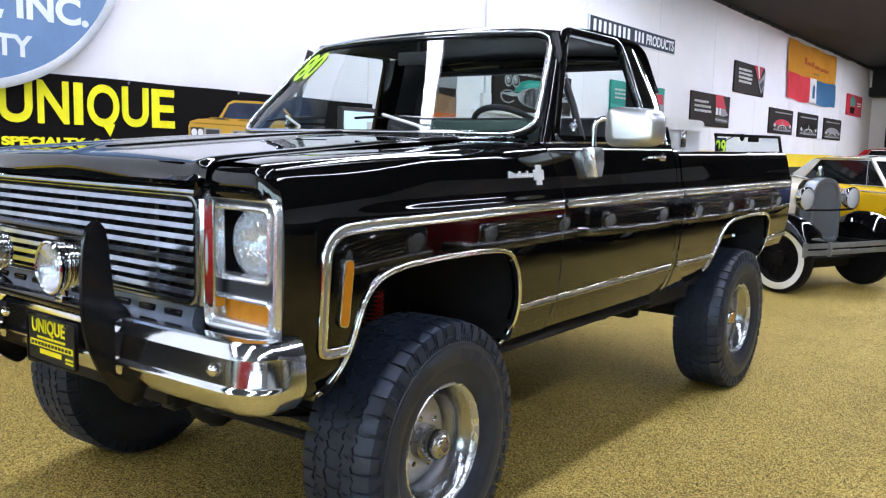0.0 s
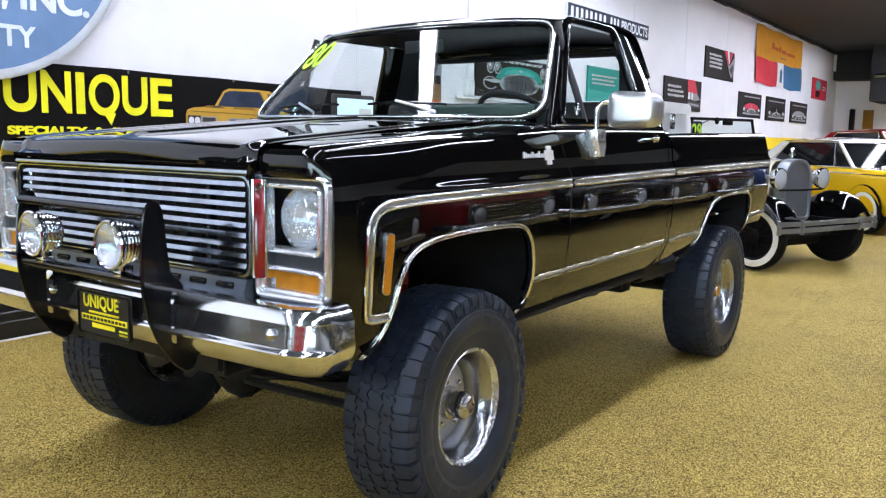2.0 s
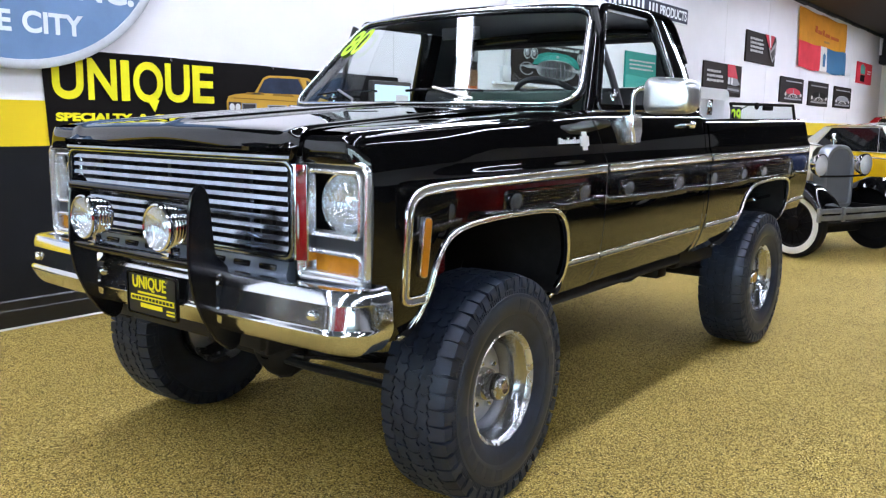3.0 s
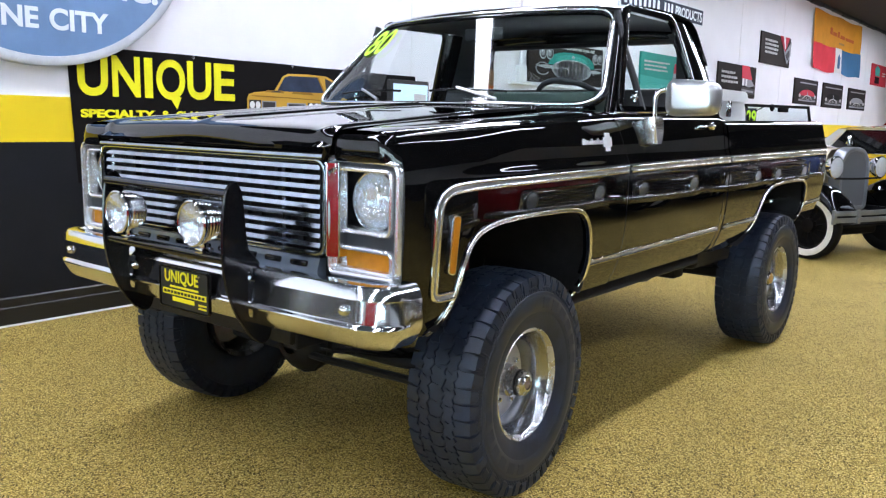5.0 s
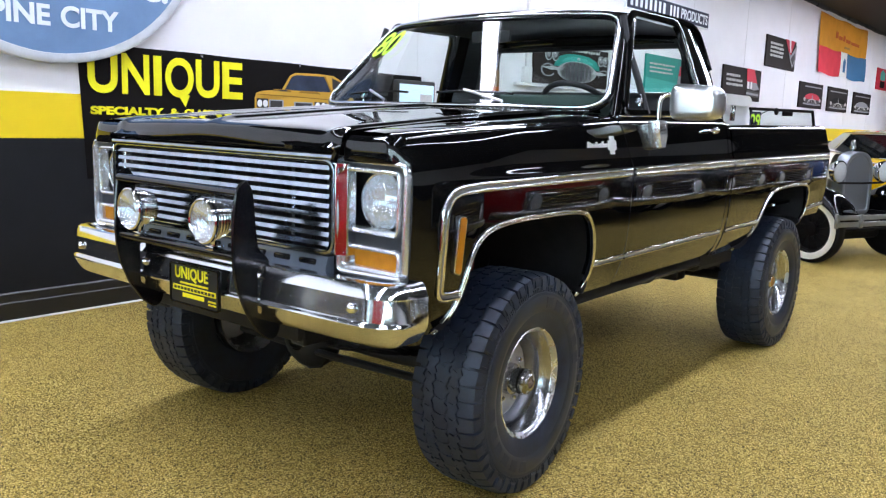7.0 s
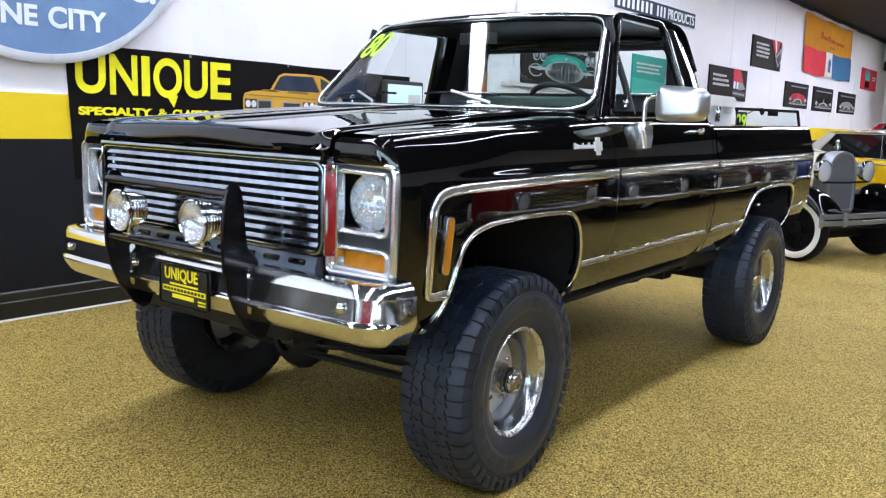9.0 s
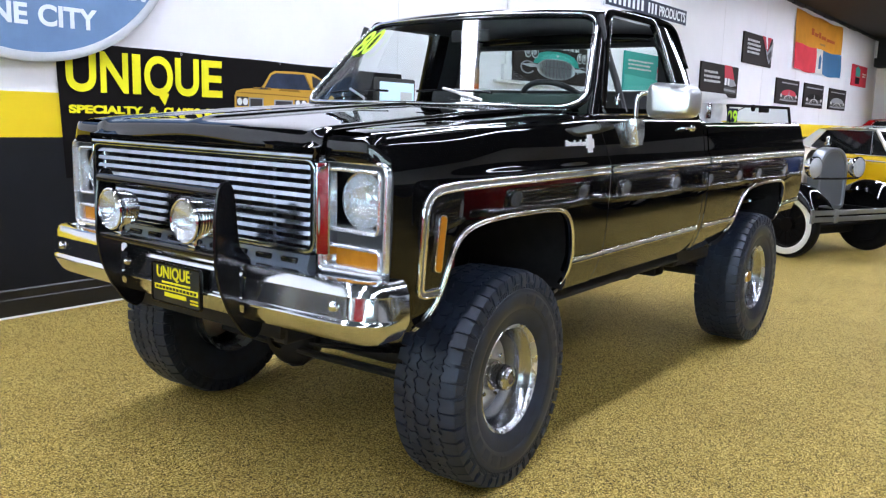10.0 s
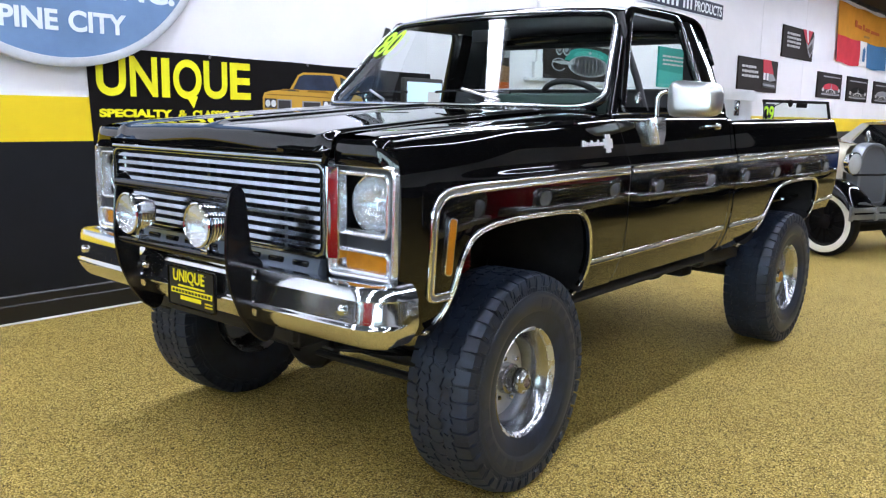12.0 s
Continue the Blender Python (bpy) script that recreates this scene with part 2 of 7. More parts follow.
def word_box(words, x0, x1, z0, z1, y, mat, parent, name, label="", bold=0.0):
    """Words on the long wall, drawn to fill a width and a height."""
    ob = letters(words, (z1 - z0) / 0.72, (0, 0, 0), mat, parent, name, label, 0.001, bold)
    co = [v.co for v in ob.data.vertices]
    a, b = Vector([min(c[k] for c in co) for k in range(3)]), Vector([max(c[k] for c in co) for k in range(3)])
    sx, sy = (x1 - x0) / (b.x - a.x), (z1 - z0) / (b.y - a.y)
    for v in ob.data.vertices:
        v.co = Vector(((v.co.x - a.x) * sx, (v.co.y - a.y) * sy, v.co.z))
    ob.matrix_basis = Matrix.Translation((x0, y, z0)) @ pose(0, 0, 0, 90, 0, 0)
    return ob


# ---- the room ----
WALL_Y, CEIL_Z = 2.955, 4.19
X0, X1, Y0 = -9.0, 26.9, -13.0


def setting(name, shape, mat, label, smooth=0):
    return tagged(part(name, shape, mat, None, label, smooth), category=name.split("_")[0], kind="structure")


setting("floor", box(X0 - 0.3, X1 + 0.3, Y0 - 0.3, WALL_Y + 0.3, -0.2, 0), FLOOR, "gold and black flecked showroom floor covering")
setting("ceiling", box(X0 - 0.3, X1 + 0.3, Y0 - 0.3, WALL_Y + 0.3, CEIL_Z, CEIL_Z + 0.2), CEILING, "black painted showroom ceiling")
wall_n = setting("wall_north", box(X0, X1, WALL_Y, WALL_Y + 0.2, 0, CEIL_Z), WHITE_WALL, "white painted showroom wall with a yellow and black band")
part("yellow_band", box(X0, X1, WALL_Y - 0.004, WALL_Y + 0.01, 1.199, 1.498), YELLOW_WALL, wall_n, "painted yellow stripe", 0)
part("black_dado", box(X0, X1, WALL_Y - 0.004, WALL_Y + 0.01, 0.18, 1.199), BLACK_WALL, wall_n, "painted black lower wall", 0)
board = setting("baseboard", sweep([(X1, WALL_Y, 0), (X0, WALL_Y, 0)], [(0, 0), (0, 0.022), (0.12, 0.022), (0.128, 0.016), (0.182, 0.014), (0.192, 0.006), (0.192, 0)][::-1], (0, -1, 0)), BLACK_GLOSS, "stepped black gloss baseboard along the wall")
part("floor_bead", box(X0, X1, WALL_Y - 0.034, WALL_Y - 0.02, 0, 0.012, 0.003), WHITE_WALL, board, "thin pale edge strip", 0)
for x in (3.83, 5.82, 8.12, 10.55, 13.0, 15.45, 17.9, 20.35, 22.8):
    part("panel_joint", box(x - 0.004, x + 0.004, WALL_Y - 0.003, WALL_Y + 0.01, 1.50, CEIL_Z), FIXTURE, wall_n, "", 0)
setting("wall_south", box(X0, X1, Y0 - 0.2, Y0, 0, CEIL_Z), WHITE_WALL, "plain white painted wall across the showroom")
# end wall with a glazed shop front that lets the daylight in
WX0, WX1, WZ0, WZ1 = -7.6, 2.2, 0.25, 3.3
setting("wall_west", join(box(X0 - 0.2, X0, Y0, WX0, 0, CEIL_Z), box(X0 - 0.2, X0, WX1, WALL_Y, 0, CEIL_Z), box(X0 - 0.2, X0, WX0, WX1, 0, WZ0), box(X0 - 0.2, X0, WX0, WX1, WZ1, CEIL_Z)), WHITE_WALL, "plain white painted end wall")
window = setting("window_1", box(X0 - 0.16, X0 - 0.04, WX0, WX1, WZ0, WZ0 + 0.06, 0.005), BLACK_GLOSS, "wide glazed shop front with dark frames")
part("window_frame", box(X0 - 0.16, X0 - 0.04, WX0, WX1, WZ1 - 0.06, WZ1, 0.005), BLACK_GLOSS, window, "", 0)
for k in range(8):
    y = WX0 + 0.04 + (WX1 - WX0 - 0.08) * k / 7
    part("mullion", box(X0 - 0.15, X0 - 0.05, y - 0.04, y + 0.04, WZ0 + 0.06, WZ1 - 0.06, 0.005), BLACK_GLOSS, window, "", 0)
    if k < 7:
        pane = part("pane", box(X0 - 0.105, X0 - 0.095, y + 0.04, y + (WX1 - WX0 - 0.08) / 7 - 0.04, WZ0 + 0.06, WZ1 - 0.06), GLASS, window, "clear glass", 0)
        pane.visible_shadow = False
setting("backdrop", plate([(X0 - 2.2, WX0 - 4, -0.2), (X0 - 2.2, WX1 + 4, -0.2), (X0 - 2.2, WX1 + 4, 5.5), (X0 - 2.2, WX0 - 4, 5.5)], 0.02, (-1, 0, 0)), glow_material("overcast_daylight", (0.76, 0.88, 1.0), 12.5), "pale overcast daylight outside the shop front")
# dados on these two unseen walls are added to darken the pickup's reflections
part("black_dado", box(X0 - 0.01, X0 + 0.004, WX1 + 0.02, WALL_Y - 0.03, 0, 1.199), BLACK_WALL, bpy.data.objects["wall_west"], "painted black lower wall", 0)
part("black_dado", box(X0, X1, Y0 - 0.01, Y0 + 0.004, 0, 1.236), BLACK_WALL, bpy.data.objects["wall_south"], "painted black lower wall", 0)
setting("wall_east", box(X1, X1 + 0.2, Y0, WALL_Y, 0, CEIL_Z), WHITE_WALL, "white painted far end wall")


def strip_light(x, y, length=2.4, z=CEIL_Z - 0.16):
    """A ceiling batten: white tray on two rods with a glowing diffuser under it."""
    t = thing("ceiling_light", (x, y, z), "white fluorescent batten light hung under the black ceiling", "light", "ceiling lights")
    part("tray", sweep([(x - length / 2, y, z), (x + length / 2, y, z)], [(-0.11, 0.02), (-0.07, 0.06), (0.07, 0.06), (0.11, 0.02)], (0, 0, 1)), FIXTURE, t, "", 0)
    part("tube", box(x - length / 2 + 0.02, x + length / 2 - 0.02, y - 0.085, y + 0.085, z, z + 0.018, 0.004, 1), TUBE, t, "glowing white diffuser", 0)
    for dx in (-length * 0.35, length * 0.35):
        part("rod", tube([(x + dx, y, z + 0.05), (x + dx, y, CEIL_Z)], 0.006, 6), FIXTURE, t)
    return t


# rows of battens end to end along the room: (first, last) place along the row
# rows -0.5 and -0.15 are fill, added out of view to brighten the far wall
LIGHT_ROWS = {1.51: (-6.6, 10.0), -1.44: (-6.6, 26.0), -4.66: (-4.1, 6.5), -0.5: (12.2, 26.0), -0.15: (14.7, 26.0)}
for ly, (first, last) in LIGHT_ROWS.items():
    lx = first
    while lx < last:
        strip_light(lx, ly, 2.44)
        lx += 2.5


# ---- the pickup truck ----
# x runs from the front axle to the tail, the driver's side is at minus y; the body sits nose-down by this slope
RAKE = 0.011
truck = thing("pickup_truck", (1.5, 0, 0), "lifted black square-bodied pickup truck with chrome trim and off-road tyres", "truck")


def raked(shape):
    return [Vector((v[0], v[1], v[2] + RAKE * v[0])) for v in shape[0]], shape[1]


def body(name, shape, mat, parent=None, label="", smooth=40):
    return part(name, raked(shape), mat, parent or truck, label, smooth)


def both(name, shape, mat, parent=None, label="", smooth=40):
    """The part on the driver's side and its mirror on the other."""
    pl, pr = parent if isinstance(parent, tuple) else (parent, parent)
    return body(name, shape, mat, pl, label, smooth), body(name, mirrored(shape), mat, pr, label, smooth)


SIDE = [(0.66, 0.885), (0.70, 0.908), (0.76, 0.938), (0.835, 0.962), (0.92, 0.976), (1.0, 0.982), (1.1, 0.985), (1.18, 0.986), (1.215, 0.986), (1.228, 0.985),
        (1.236, 0.982), (1.246, 0.977), (1.256, 0.9735), (1.27, 0.971), (1.30, 0.967), (1.33, 0.9625), (1.36, 0.957), (1.40, 0.9475), (1.415, 0.940), (1.45, 0.914)]
# towards the nose the crease under the window line melts into one round shoulder
ROUND_SIDE = SIDE[:6] + [(1.10 + 0.025 * i, 0.985 - 0.085 * max(0.0, (0.025 * i - 0.09) / 0.26) ** 2.3) for i in range(15)]
NOSE = [(-0.74, 0.108), (-0.715, 0.077), (-0.695, 0.057), (-0.67, 0.040), (-0.64, 0.027), (-0.60, 0.016), (-0.53, 0.006), (-0.45, 0.0015), (-0.38, 0.0), (4.0, 0.0)]


def shoulder_fall(x, z):
    """The wing's shoulder draws in towards the nose above the moulding."""
    a, b = min(1.0, max(0.0, (-0.38 - x) / 0.32)), min(1.0, max(0.0, (z - 1.20) / 0.16))
    return 0.009 * a ** 2 * b * b * (3 - 2 * b)


def side_y(x, z):
    """Half width of the body."""
    k = min(1.0, max(0.0, (x + 0.62) / 0.55))
    k = k * k * (3 - 2 * k)
    return float(smooth_line(SIDE, z)[0] * k + smooth_line(ROUND_SIDE, z)[0] * (1 - k) - smooth_line(NOSE, x)[0]) - shoulder_fall(x, z)


def side(x, z, proud=0.0):
    return Vector((x, -side_y(x, z) - proud, z))


FRONT_ARCH = [(-0.55, 0.718), (-0.52, 0.738), (-0.49, 0.785), (-0.465, 0.86), (-0.448, 0.93), (-0.428, 0.985), (-0.39, 1.028), (-0.34, 1.050), (-0.25, 1.065), (-0.08, 1.072), (0.16, 1.07), (0.27, 1.063), (0.33, 1.045), (0.375, 0.99), (0.40, 0.92), (0.418, 0.85), (0.42, 0.77), (0.405, 0.725), (0.38, 0.70)]
REAR_ARCH = [(2.19, 0.685), (2.30, 0.70), (2.38, 0.745), (2.43, 0.81), (2.475, 0.89), (2.52, 0.955), (2.60, 1.0), (2.72, 1.02), (2.90, 1.028), (3.15, 1.028), (3.30, 1.02), (3.38, 0.99), (3.405, 0.93), (3.405, 0.84), (3.38, 0.765), (3.32, 0.735)]
FENDER_TOP = [(-0.74, 1.352), (-0.70, 1.360), (-0.6, 1.374), (-0.35, 1.392), (0.0, 1.407), (0.42, 1.431), (0.70, 1.440)]


def low_edge(arch, x, flat):
    """Lower edge of a panel that an arch cuts."""
    A = [p for p in arch]
    top = max(range(len(A)), key=lambda i: A[i][1])
    left = A[:top + 1]
    right = [A[top]]
    for p in A[top + 1:]:
        if p[0] > right[-1][0] + 0.001:
            right.append(p)
    if left[0][0] <= x <= left[-1][0]:
        return float(smooth_line(left, x)[0])
    if right[0][0] < x <= right[-1][0]:
        return float(smooth_line(right, x)[0])
    return flat


def panel(xs, low, z_fixed, top):
    """Columns of a side panel: evenly from its lower edge to the first fixed height, then the fixed heights, then the top roll."""
    cols = []
    for x in xs:
        zl = low(x)
        zs = [zl + (z_fixed[0] - zl) * i / 9 for i in range(9)] + z_fixed
        col = [side(x, z) for z in zs if z <= 1.40] if top is None else [side(x, z) for z in zs]
        col = [col[0] + Vector((0, 0.03, 0.0))] + col
        if top:
            col += top(x)
        cols.append(col)
    return grid(cols)


def spread(a, b, n, extra=()):
    return sorted(set([a + (b - a) * i / (n - 1) for i in range(n)] + [e for e in extra if a <= e <= b]))


FIX = [1.12, 1.15, 1.18, 1.20, 1.215, 1.222, 1.228, 1.232, 1.236, 1.241, 1.246, 1.251, 1.256, 1.262, 1.27, 1.28, 1.29, 1.30, 1.315]


def fender_roll(x):
    zt = float(smooth_line(FENDER_TOP, x)[0])
    n = float(smooth_line(NOSE, x)[0]) + shoulder_fall(x, 1.40)
    pts = []
    for f, dy in ((0.2, 0.0), (0.4, 0.0), (0.6, 0.0), (0.8, 0.003)):
        z = 1.315 + (zt - 1.315) * f
        pts.append(Vector((x, -(side_y(x, z) - dy), z)))
    for y, dz in ((0.917, -0.009), (0.905, -0.003), (0.887, 0.002), (0.86, 0.006), (0.80, 0.009), (0.74, 0.009), (0.70, 0.006), (0.685, 0.0), (0.682, -0.02)):
        pts.append(Vector((x, -(y - n * max(0, (y - 0.70) / 0.25)), zt + dz)))
    return pts


arch_x = [p[0] for p in FRONT_ARCH if p[0] < 0.42] + [0.416, 0.42, 0.4201, -0.68, -0.67, -0.66, -0.65]
fender_shape = panel(spread(-0.688, 0.698, 46, arch_x), lambda x: low_edge(FRONT_ARCH, x, 0.715 if x < 0 else 0.70), FIX, fender_roll)
# the rear edge of the wing leans forward above the moulding, along the door's front edge
fender_shape = [Vector((v[0] - max(0, v[2] - 1.25) * 0.45 * max(0, (v[0] - 0.3) / 0.4), v[1], v[2])) for v in fender_shape[0]], fender_shape[1]
fenders = both("front_fender", fender_shape, PAINT, label="glossy black front wing")

# hood
def hood_z(x, y):
    zc = float(smooth_line([(-0.768, 1.338), (-0.764, 1.361), (-0.757, 1.374), (-0.740, 1.382), (-0.69, 1.390), (-0.55, 1.400), (-0.2, 1.424), (0.1, 1.444), (0.46, 1.462)], x)[0])
    a = abs(y)
    fall = 0.014 * (a / 0.66) ** 2
    ridge = 0.016 * max(0, 1 - (a / 0.06) ** 2) ** 2 * min(1, max(0, (x + 0.77) / 0.12))
    peak = 0.010 * math.exp(-((a - 0.625) / 0.025) ** 2)
    return zc - fall + ridge + peak


hx = [-0.768, -0.766, -0.764, -0.761, -0.757, -0.750, -0.735, -0.715, -0.69, -0.65] + spread(-0.58, 0.45, 16)
hy = sorted(set([0.0] + [s * v for s in (-1, 1) for v in (0.012, 0.025, 0.04, 0.055, 0.07, 0.1, 0.2, 0.35, 0.48, 0.56, 0.585, 0.60, 0.612, 0.625, 0.638, 0.65, 0.662, 0.668)]))
rows = [[Vector((-0.745, y, 1.298)) for y in hy], [Vector((-0.762, y, 1.303)) for y in hy], [Vector((-0.768, y, 1.318)) for y in hy]]
rows += [[Vector((x + 0.03 * (abs(y) / 0.66) ** 2 * (1 if x < -0.6 else max(0, (-0.2 - x) / 0.4) if x < -0.2 else 0), y, hood_z(x, y))) for y in hy] for x in hx]
rows.append([Vector((0.45, y, hood_z(0.45, y) - 0.03)) for y in hy])
sides = [[Vector((r[0][0], r[0][1], r[0][2])) for r in rows], [Vector((r[0][0], r[0][1] + 0.01, r[0][2] - 0.03)) for r in rows]]
body("hood", join(grid(rows), grid(sides), mirrored(grid(sides))), PAINT, label="glossy black hood with a raised centre ridge")

# wing noses between hood lip and lamp bezels
nose = []
for dx, z in ((0.0, 1.274), (-0.004, 1.284), (-0.006, 1.31), (-0.002, 1.338), (0.004, 1.350), (0.02, 1.358)):
    y_end = side_y(-0.688, z) + 0.001
    nose.append([Vector((-0.722 + dx * (1 - (k / 15) ** 3) + 0.012 * (k / 15) ** 2 + 0.024 * max(0, (k / 15 - 0.72) / 0.28) ** 2.2, -(0.672 + (y_end - 0.672) * k / 15), z)) for k in range(16)])
nose = grid(nose)
both("wing_nose", nose, PAINT, fenders)

# cowl with its louvres
cowl = grid([[Vector((x + 0.10 * (y / 0.8) ** 2 * w, y, z)) for y in [-0.83 + 1.66 * i / 24 for i in range(25)]] for x, z, w in ((0.44, 1.436, 0.6), (0.455, 1.452, 0.65), (0.50, 1.462, 0.8), (0.545, 1.468, 1), (0.56, 1.45, 1))])
cowl_ob = body("cowl_panel", cowl, PAINT)
for i in range(56):
    y = -0.66 + i * 0.024
    c = 0.44 + 0.07 * (y / 0.8) ** 2
    body("louvre", tube([(c + 0.022, y, 1.4585), (c + 0.036, y + 0.009, 1.4655), (c + 0.072, y + 0.017, 1.4685)], 0.0036, 6), PAINT, cowl_ob)

# doors
door_x = spread(0.703, 1.84, 20)


def door_low(x):
    return 0.705 + (0.0 if x < 1.72 else 0.05 * ((x - 1.72) / 0.12) ** 2)


door_shape = panel(door_x, door_low, FIX + [1.33, 1.355, 1.38, 1.40, 1.415], lambda x: [Vector((x, -y, z)) for y, z in ((0.925, 1.428), (0.914, 1.438), (0.899, 1.444), (0.86, 1.444), (0.85, 1.41))])
door_shape = [Vector((v[0] - max(0, v[2] - 1.25) * 0.45 * max(0, (1.1 - v[0]) / 0.4), v[1], v[2])) for v in door_shape[0]], door_shape[1]
doors = both("door", door_shape, PAINT, label="glossy black door")
both("door_card", plate([(0.74, -0.86, 0.74), (1.82, -0.86, 0.74), (1.82, -0.85, 1.42), (0.74, -0.85, 1.42)], 0.03, (0, 1, 0)), INTERIOR, doors, "dark vinyl inner panel", 0)
# cab corner behind the door and rocker
corner = panel(spread(1.848, 1.895, 4), lambda x: 0.70, FIX + [1.33, 1.36, 1.39, 1.41], lambda x: [Vector((x, -y, z)) for y, z in ((0.911, 1.43), (0.906, 1.45), (0.896, 1.50), (0.885, 1.53))])
both("cab_corner", corner, PAINT)
both("rocker", sweep([(0.42, -0.845, 0.66), (1.89, -0.845, 0.66)], rounded([(-0.04, -0.09), (-0.030, -0.02), (0.035, 0.012), (0.045, -0.09)], 0.02, 4), (0, -1, 0)), CHASSIS)

# greenhouse
def pillar(path, w, d, out):
    return sweep(path, rounded([(-w / 2, -d), (w / 2, -d), (w / 2, 0), (-w / 2, 0)], min(w, d) * 0.3, 3), out)


def upright(x, z):
    """The back of the cab stands almost upright."""
    return x + 0.135 * max(0, (z - 1.445) / 0.455) * min(1, max(0, (x - 1.45) / 0.33))


A_BASE, A_TOP = Vector((0.69, -0.90, 1.44)), Vector((1.06, -0.733, 1.90))
a_path = [A_BASE, A_BASE.lerp(A_TOP, 0.33) + Vector((0, -0.006, 0.004)), A_BASE.lerp(A_TOP, 0.66) + Vector((0, -0.006, 0.004)), A_TOP]
both("windshield_pillar", pillar(a_path, 0.045, 0.045, (-0.45, -1, 0.35)), PAINT)
ROOF = []
for x, z, w in ((0.975, 1.928, 0.715), (0.975, 1.942, 0.715), (0.99, 1.951, 0.718), (1.05, 1.962, 0.72), (1.15, 1.974, 0.722), (1.35, 1.982, 0.725), (1.58, 1.980, 0.725), (1.71, 1.968, 0.718), (1.765, 1.945, 0.70), (1.795, 1.91, 0.69), (1.81, 1.87, 0.685)):
    ROOF.append([Vector((upright(x, z) + (0.0 if x > 1.2 else 0.035 * (t * t)), w * t * (1 if abs(t) < 0.999 else 1), z - 0.022 * t ** 4 - 0.012 * t * t)) for t in [i / 12 - 1 for i in range(25)]])
body("roof", grid(ROOF), PAINT, label="glossy black cab roof")
body("headliner", grid([[p + Vector((0.01, 0, -0.035)) for p in r] for r in ROOF[2:-2]]), INTERIOR, label="black headliner")
drip = [Vector((0.745, -0.895, 1.50)), Vector((0.90, -0.827, 1.695)), Vector((1.035, -0.766, 1.865)), Vector((1.085, -0.747, 1.912)), Vector((1.18, -0.738, 1.937)), Vector((1.35, -0.736, 1.946)), Vector((1.58, -0.736, 1.943)), Vector((1.70, -0.734, 1.932)), Vector((1.765, -0.737, 1.90)), Vector((1.81, -0.76, 1.82)), Vector((1.85, -0.805, 1.70))]
drip = [Vector((upright(v.x, v.z), v.y, v.z)) for v in drip]
both("drip_rail", sweep(rounded(drip, 0.05, 3, False), [(-0.006, -0.03), (-0.006, 0.008), (0.006, 0.008), (0.006, -0.03)], (0, -1, 0.1)), PAINT)
# rear quarter post and back panel
quarter = grid([[Vector((upright(x, z), y, z)) for x, y, z in col] for col in (
    [(1.54, -0.738, 1.90), (1.565, -0.778, 1.80), (1.595, -0.818, 1.68), (1.63, -0.862, 1.55), (1.66, -0.897, 1.445)],
    [(1.64, -0.735, 1.918), (1.67, -0.778, 1.80), (1.70, -0.82, 1.68), (1.735, -0.867, 1.55), (1.76, -0.906, 1.445)],
    [(1.755, -0.726, 1.905), (1.80, -0.773, 1.80), (1.83, -0.818, 1.68), (1.855, -0.867, 1.55), (1.87, -0.908, 1.445)],
    [(1.795, -0.70, 1.885), (1.84, -0.75, 1.80), (1.868, -0.80, 1.68), (1.888, -0.852, 1.55), (1.895, -0.895, 1.445)],
    [(1.80, -0.62, 1.875), (1.848, -0.66, 1.80), (1.875, -0.70, 1.68), (1.893, -0.74, 1.55), (1.90, -0.76, 1.445)])])
both("cab_quarter", quarter, PAINT)
both("quarter_trim", grid([[Vector((p[0] - 0.01, p[1] + 0.045, p[2])) for p in [quarter[0][c * 5 + k] for k in range(5)]] for c in range(1, 5)]), INTERIOR, label="dark inner trim")
back = [plate([(1.885, -0.90, 0.72), (1.885, 0.90, 0.72), (1.885, 0.90, 1.47), (1.885, -0.90, 1.47)], 0.02, (1, 0, 0)), plate([(1.88, -0.76, 1.46), (1.88, 0.76, 1.46), (1.865, 0.73, 1.53), (1.865, -0.73, 1.53)], 0.02, (1, 0, 0)),
        plate([(1.825, -0.68, 1.84), (1.825, 0.68, 1.84), (1.80, 0.66, 1.895), (1.80, -0.66, 1.895)], 0.015, (1, 0, 0))]
back = join(*back)
body("cab_back", ([Vector((upright(v[0], v[2]), v[1], v[2])) for v in back[0]], back[1]), PAINT, smooth=0)
rw = rounded([(1.875, -0.70, 1.53), (1.875, 0.70, 1.53), (1.822, 0.66, 1.84), (1.822, -0.66, 1.84)], 0.07, 5)
rw = [Vector((upright(v[0], v[2]), v[1], v[2])) for v in rw]
rear_window = body("rear_window", sweep(rw, ring(0.016, 8), (1, 0, 0.25), True), INTERIOR, label="black rubber rear window seal")
rg = body("pane", (rw, [tuple(range(len(rw)))]), GLASS, rear_window, "clear rear glass", 0)

# windshield: slightly bowed
def ws(u, v):
    """u across -1..1, v from bottom to top."""
    b = Vector((0.645 - 0.095 * (1 - u ** 4), 0.875 * u, 1.466))
    t = Vector((1.03 - 0.055 * (1 - u ** 4), 0.715 * u, 1.905 + 0.018 * (1 - u * u)))
    p = b.lerp(t, v)
    return p + Vector((-0.002, 0, 0.002)) * (4 * v * (1 - v))


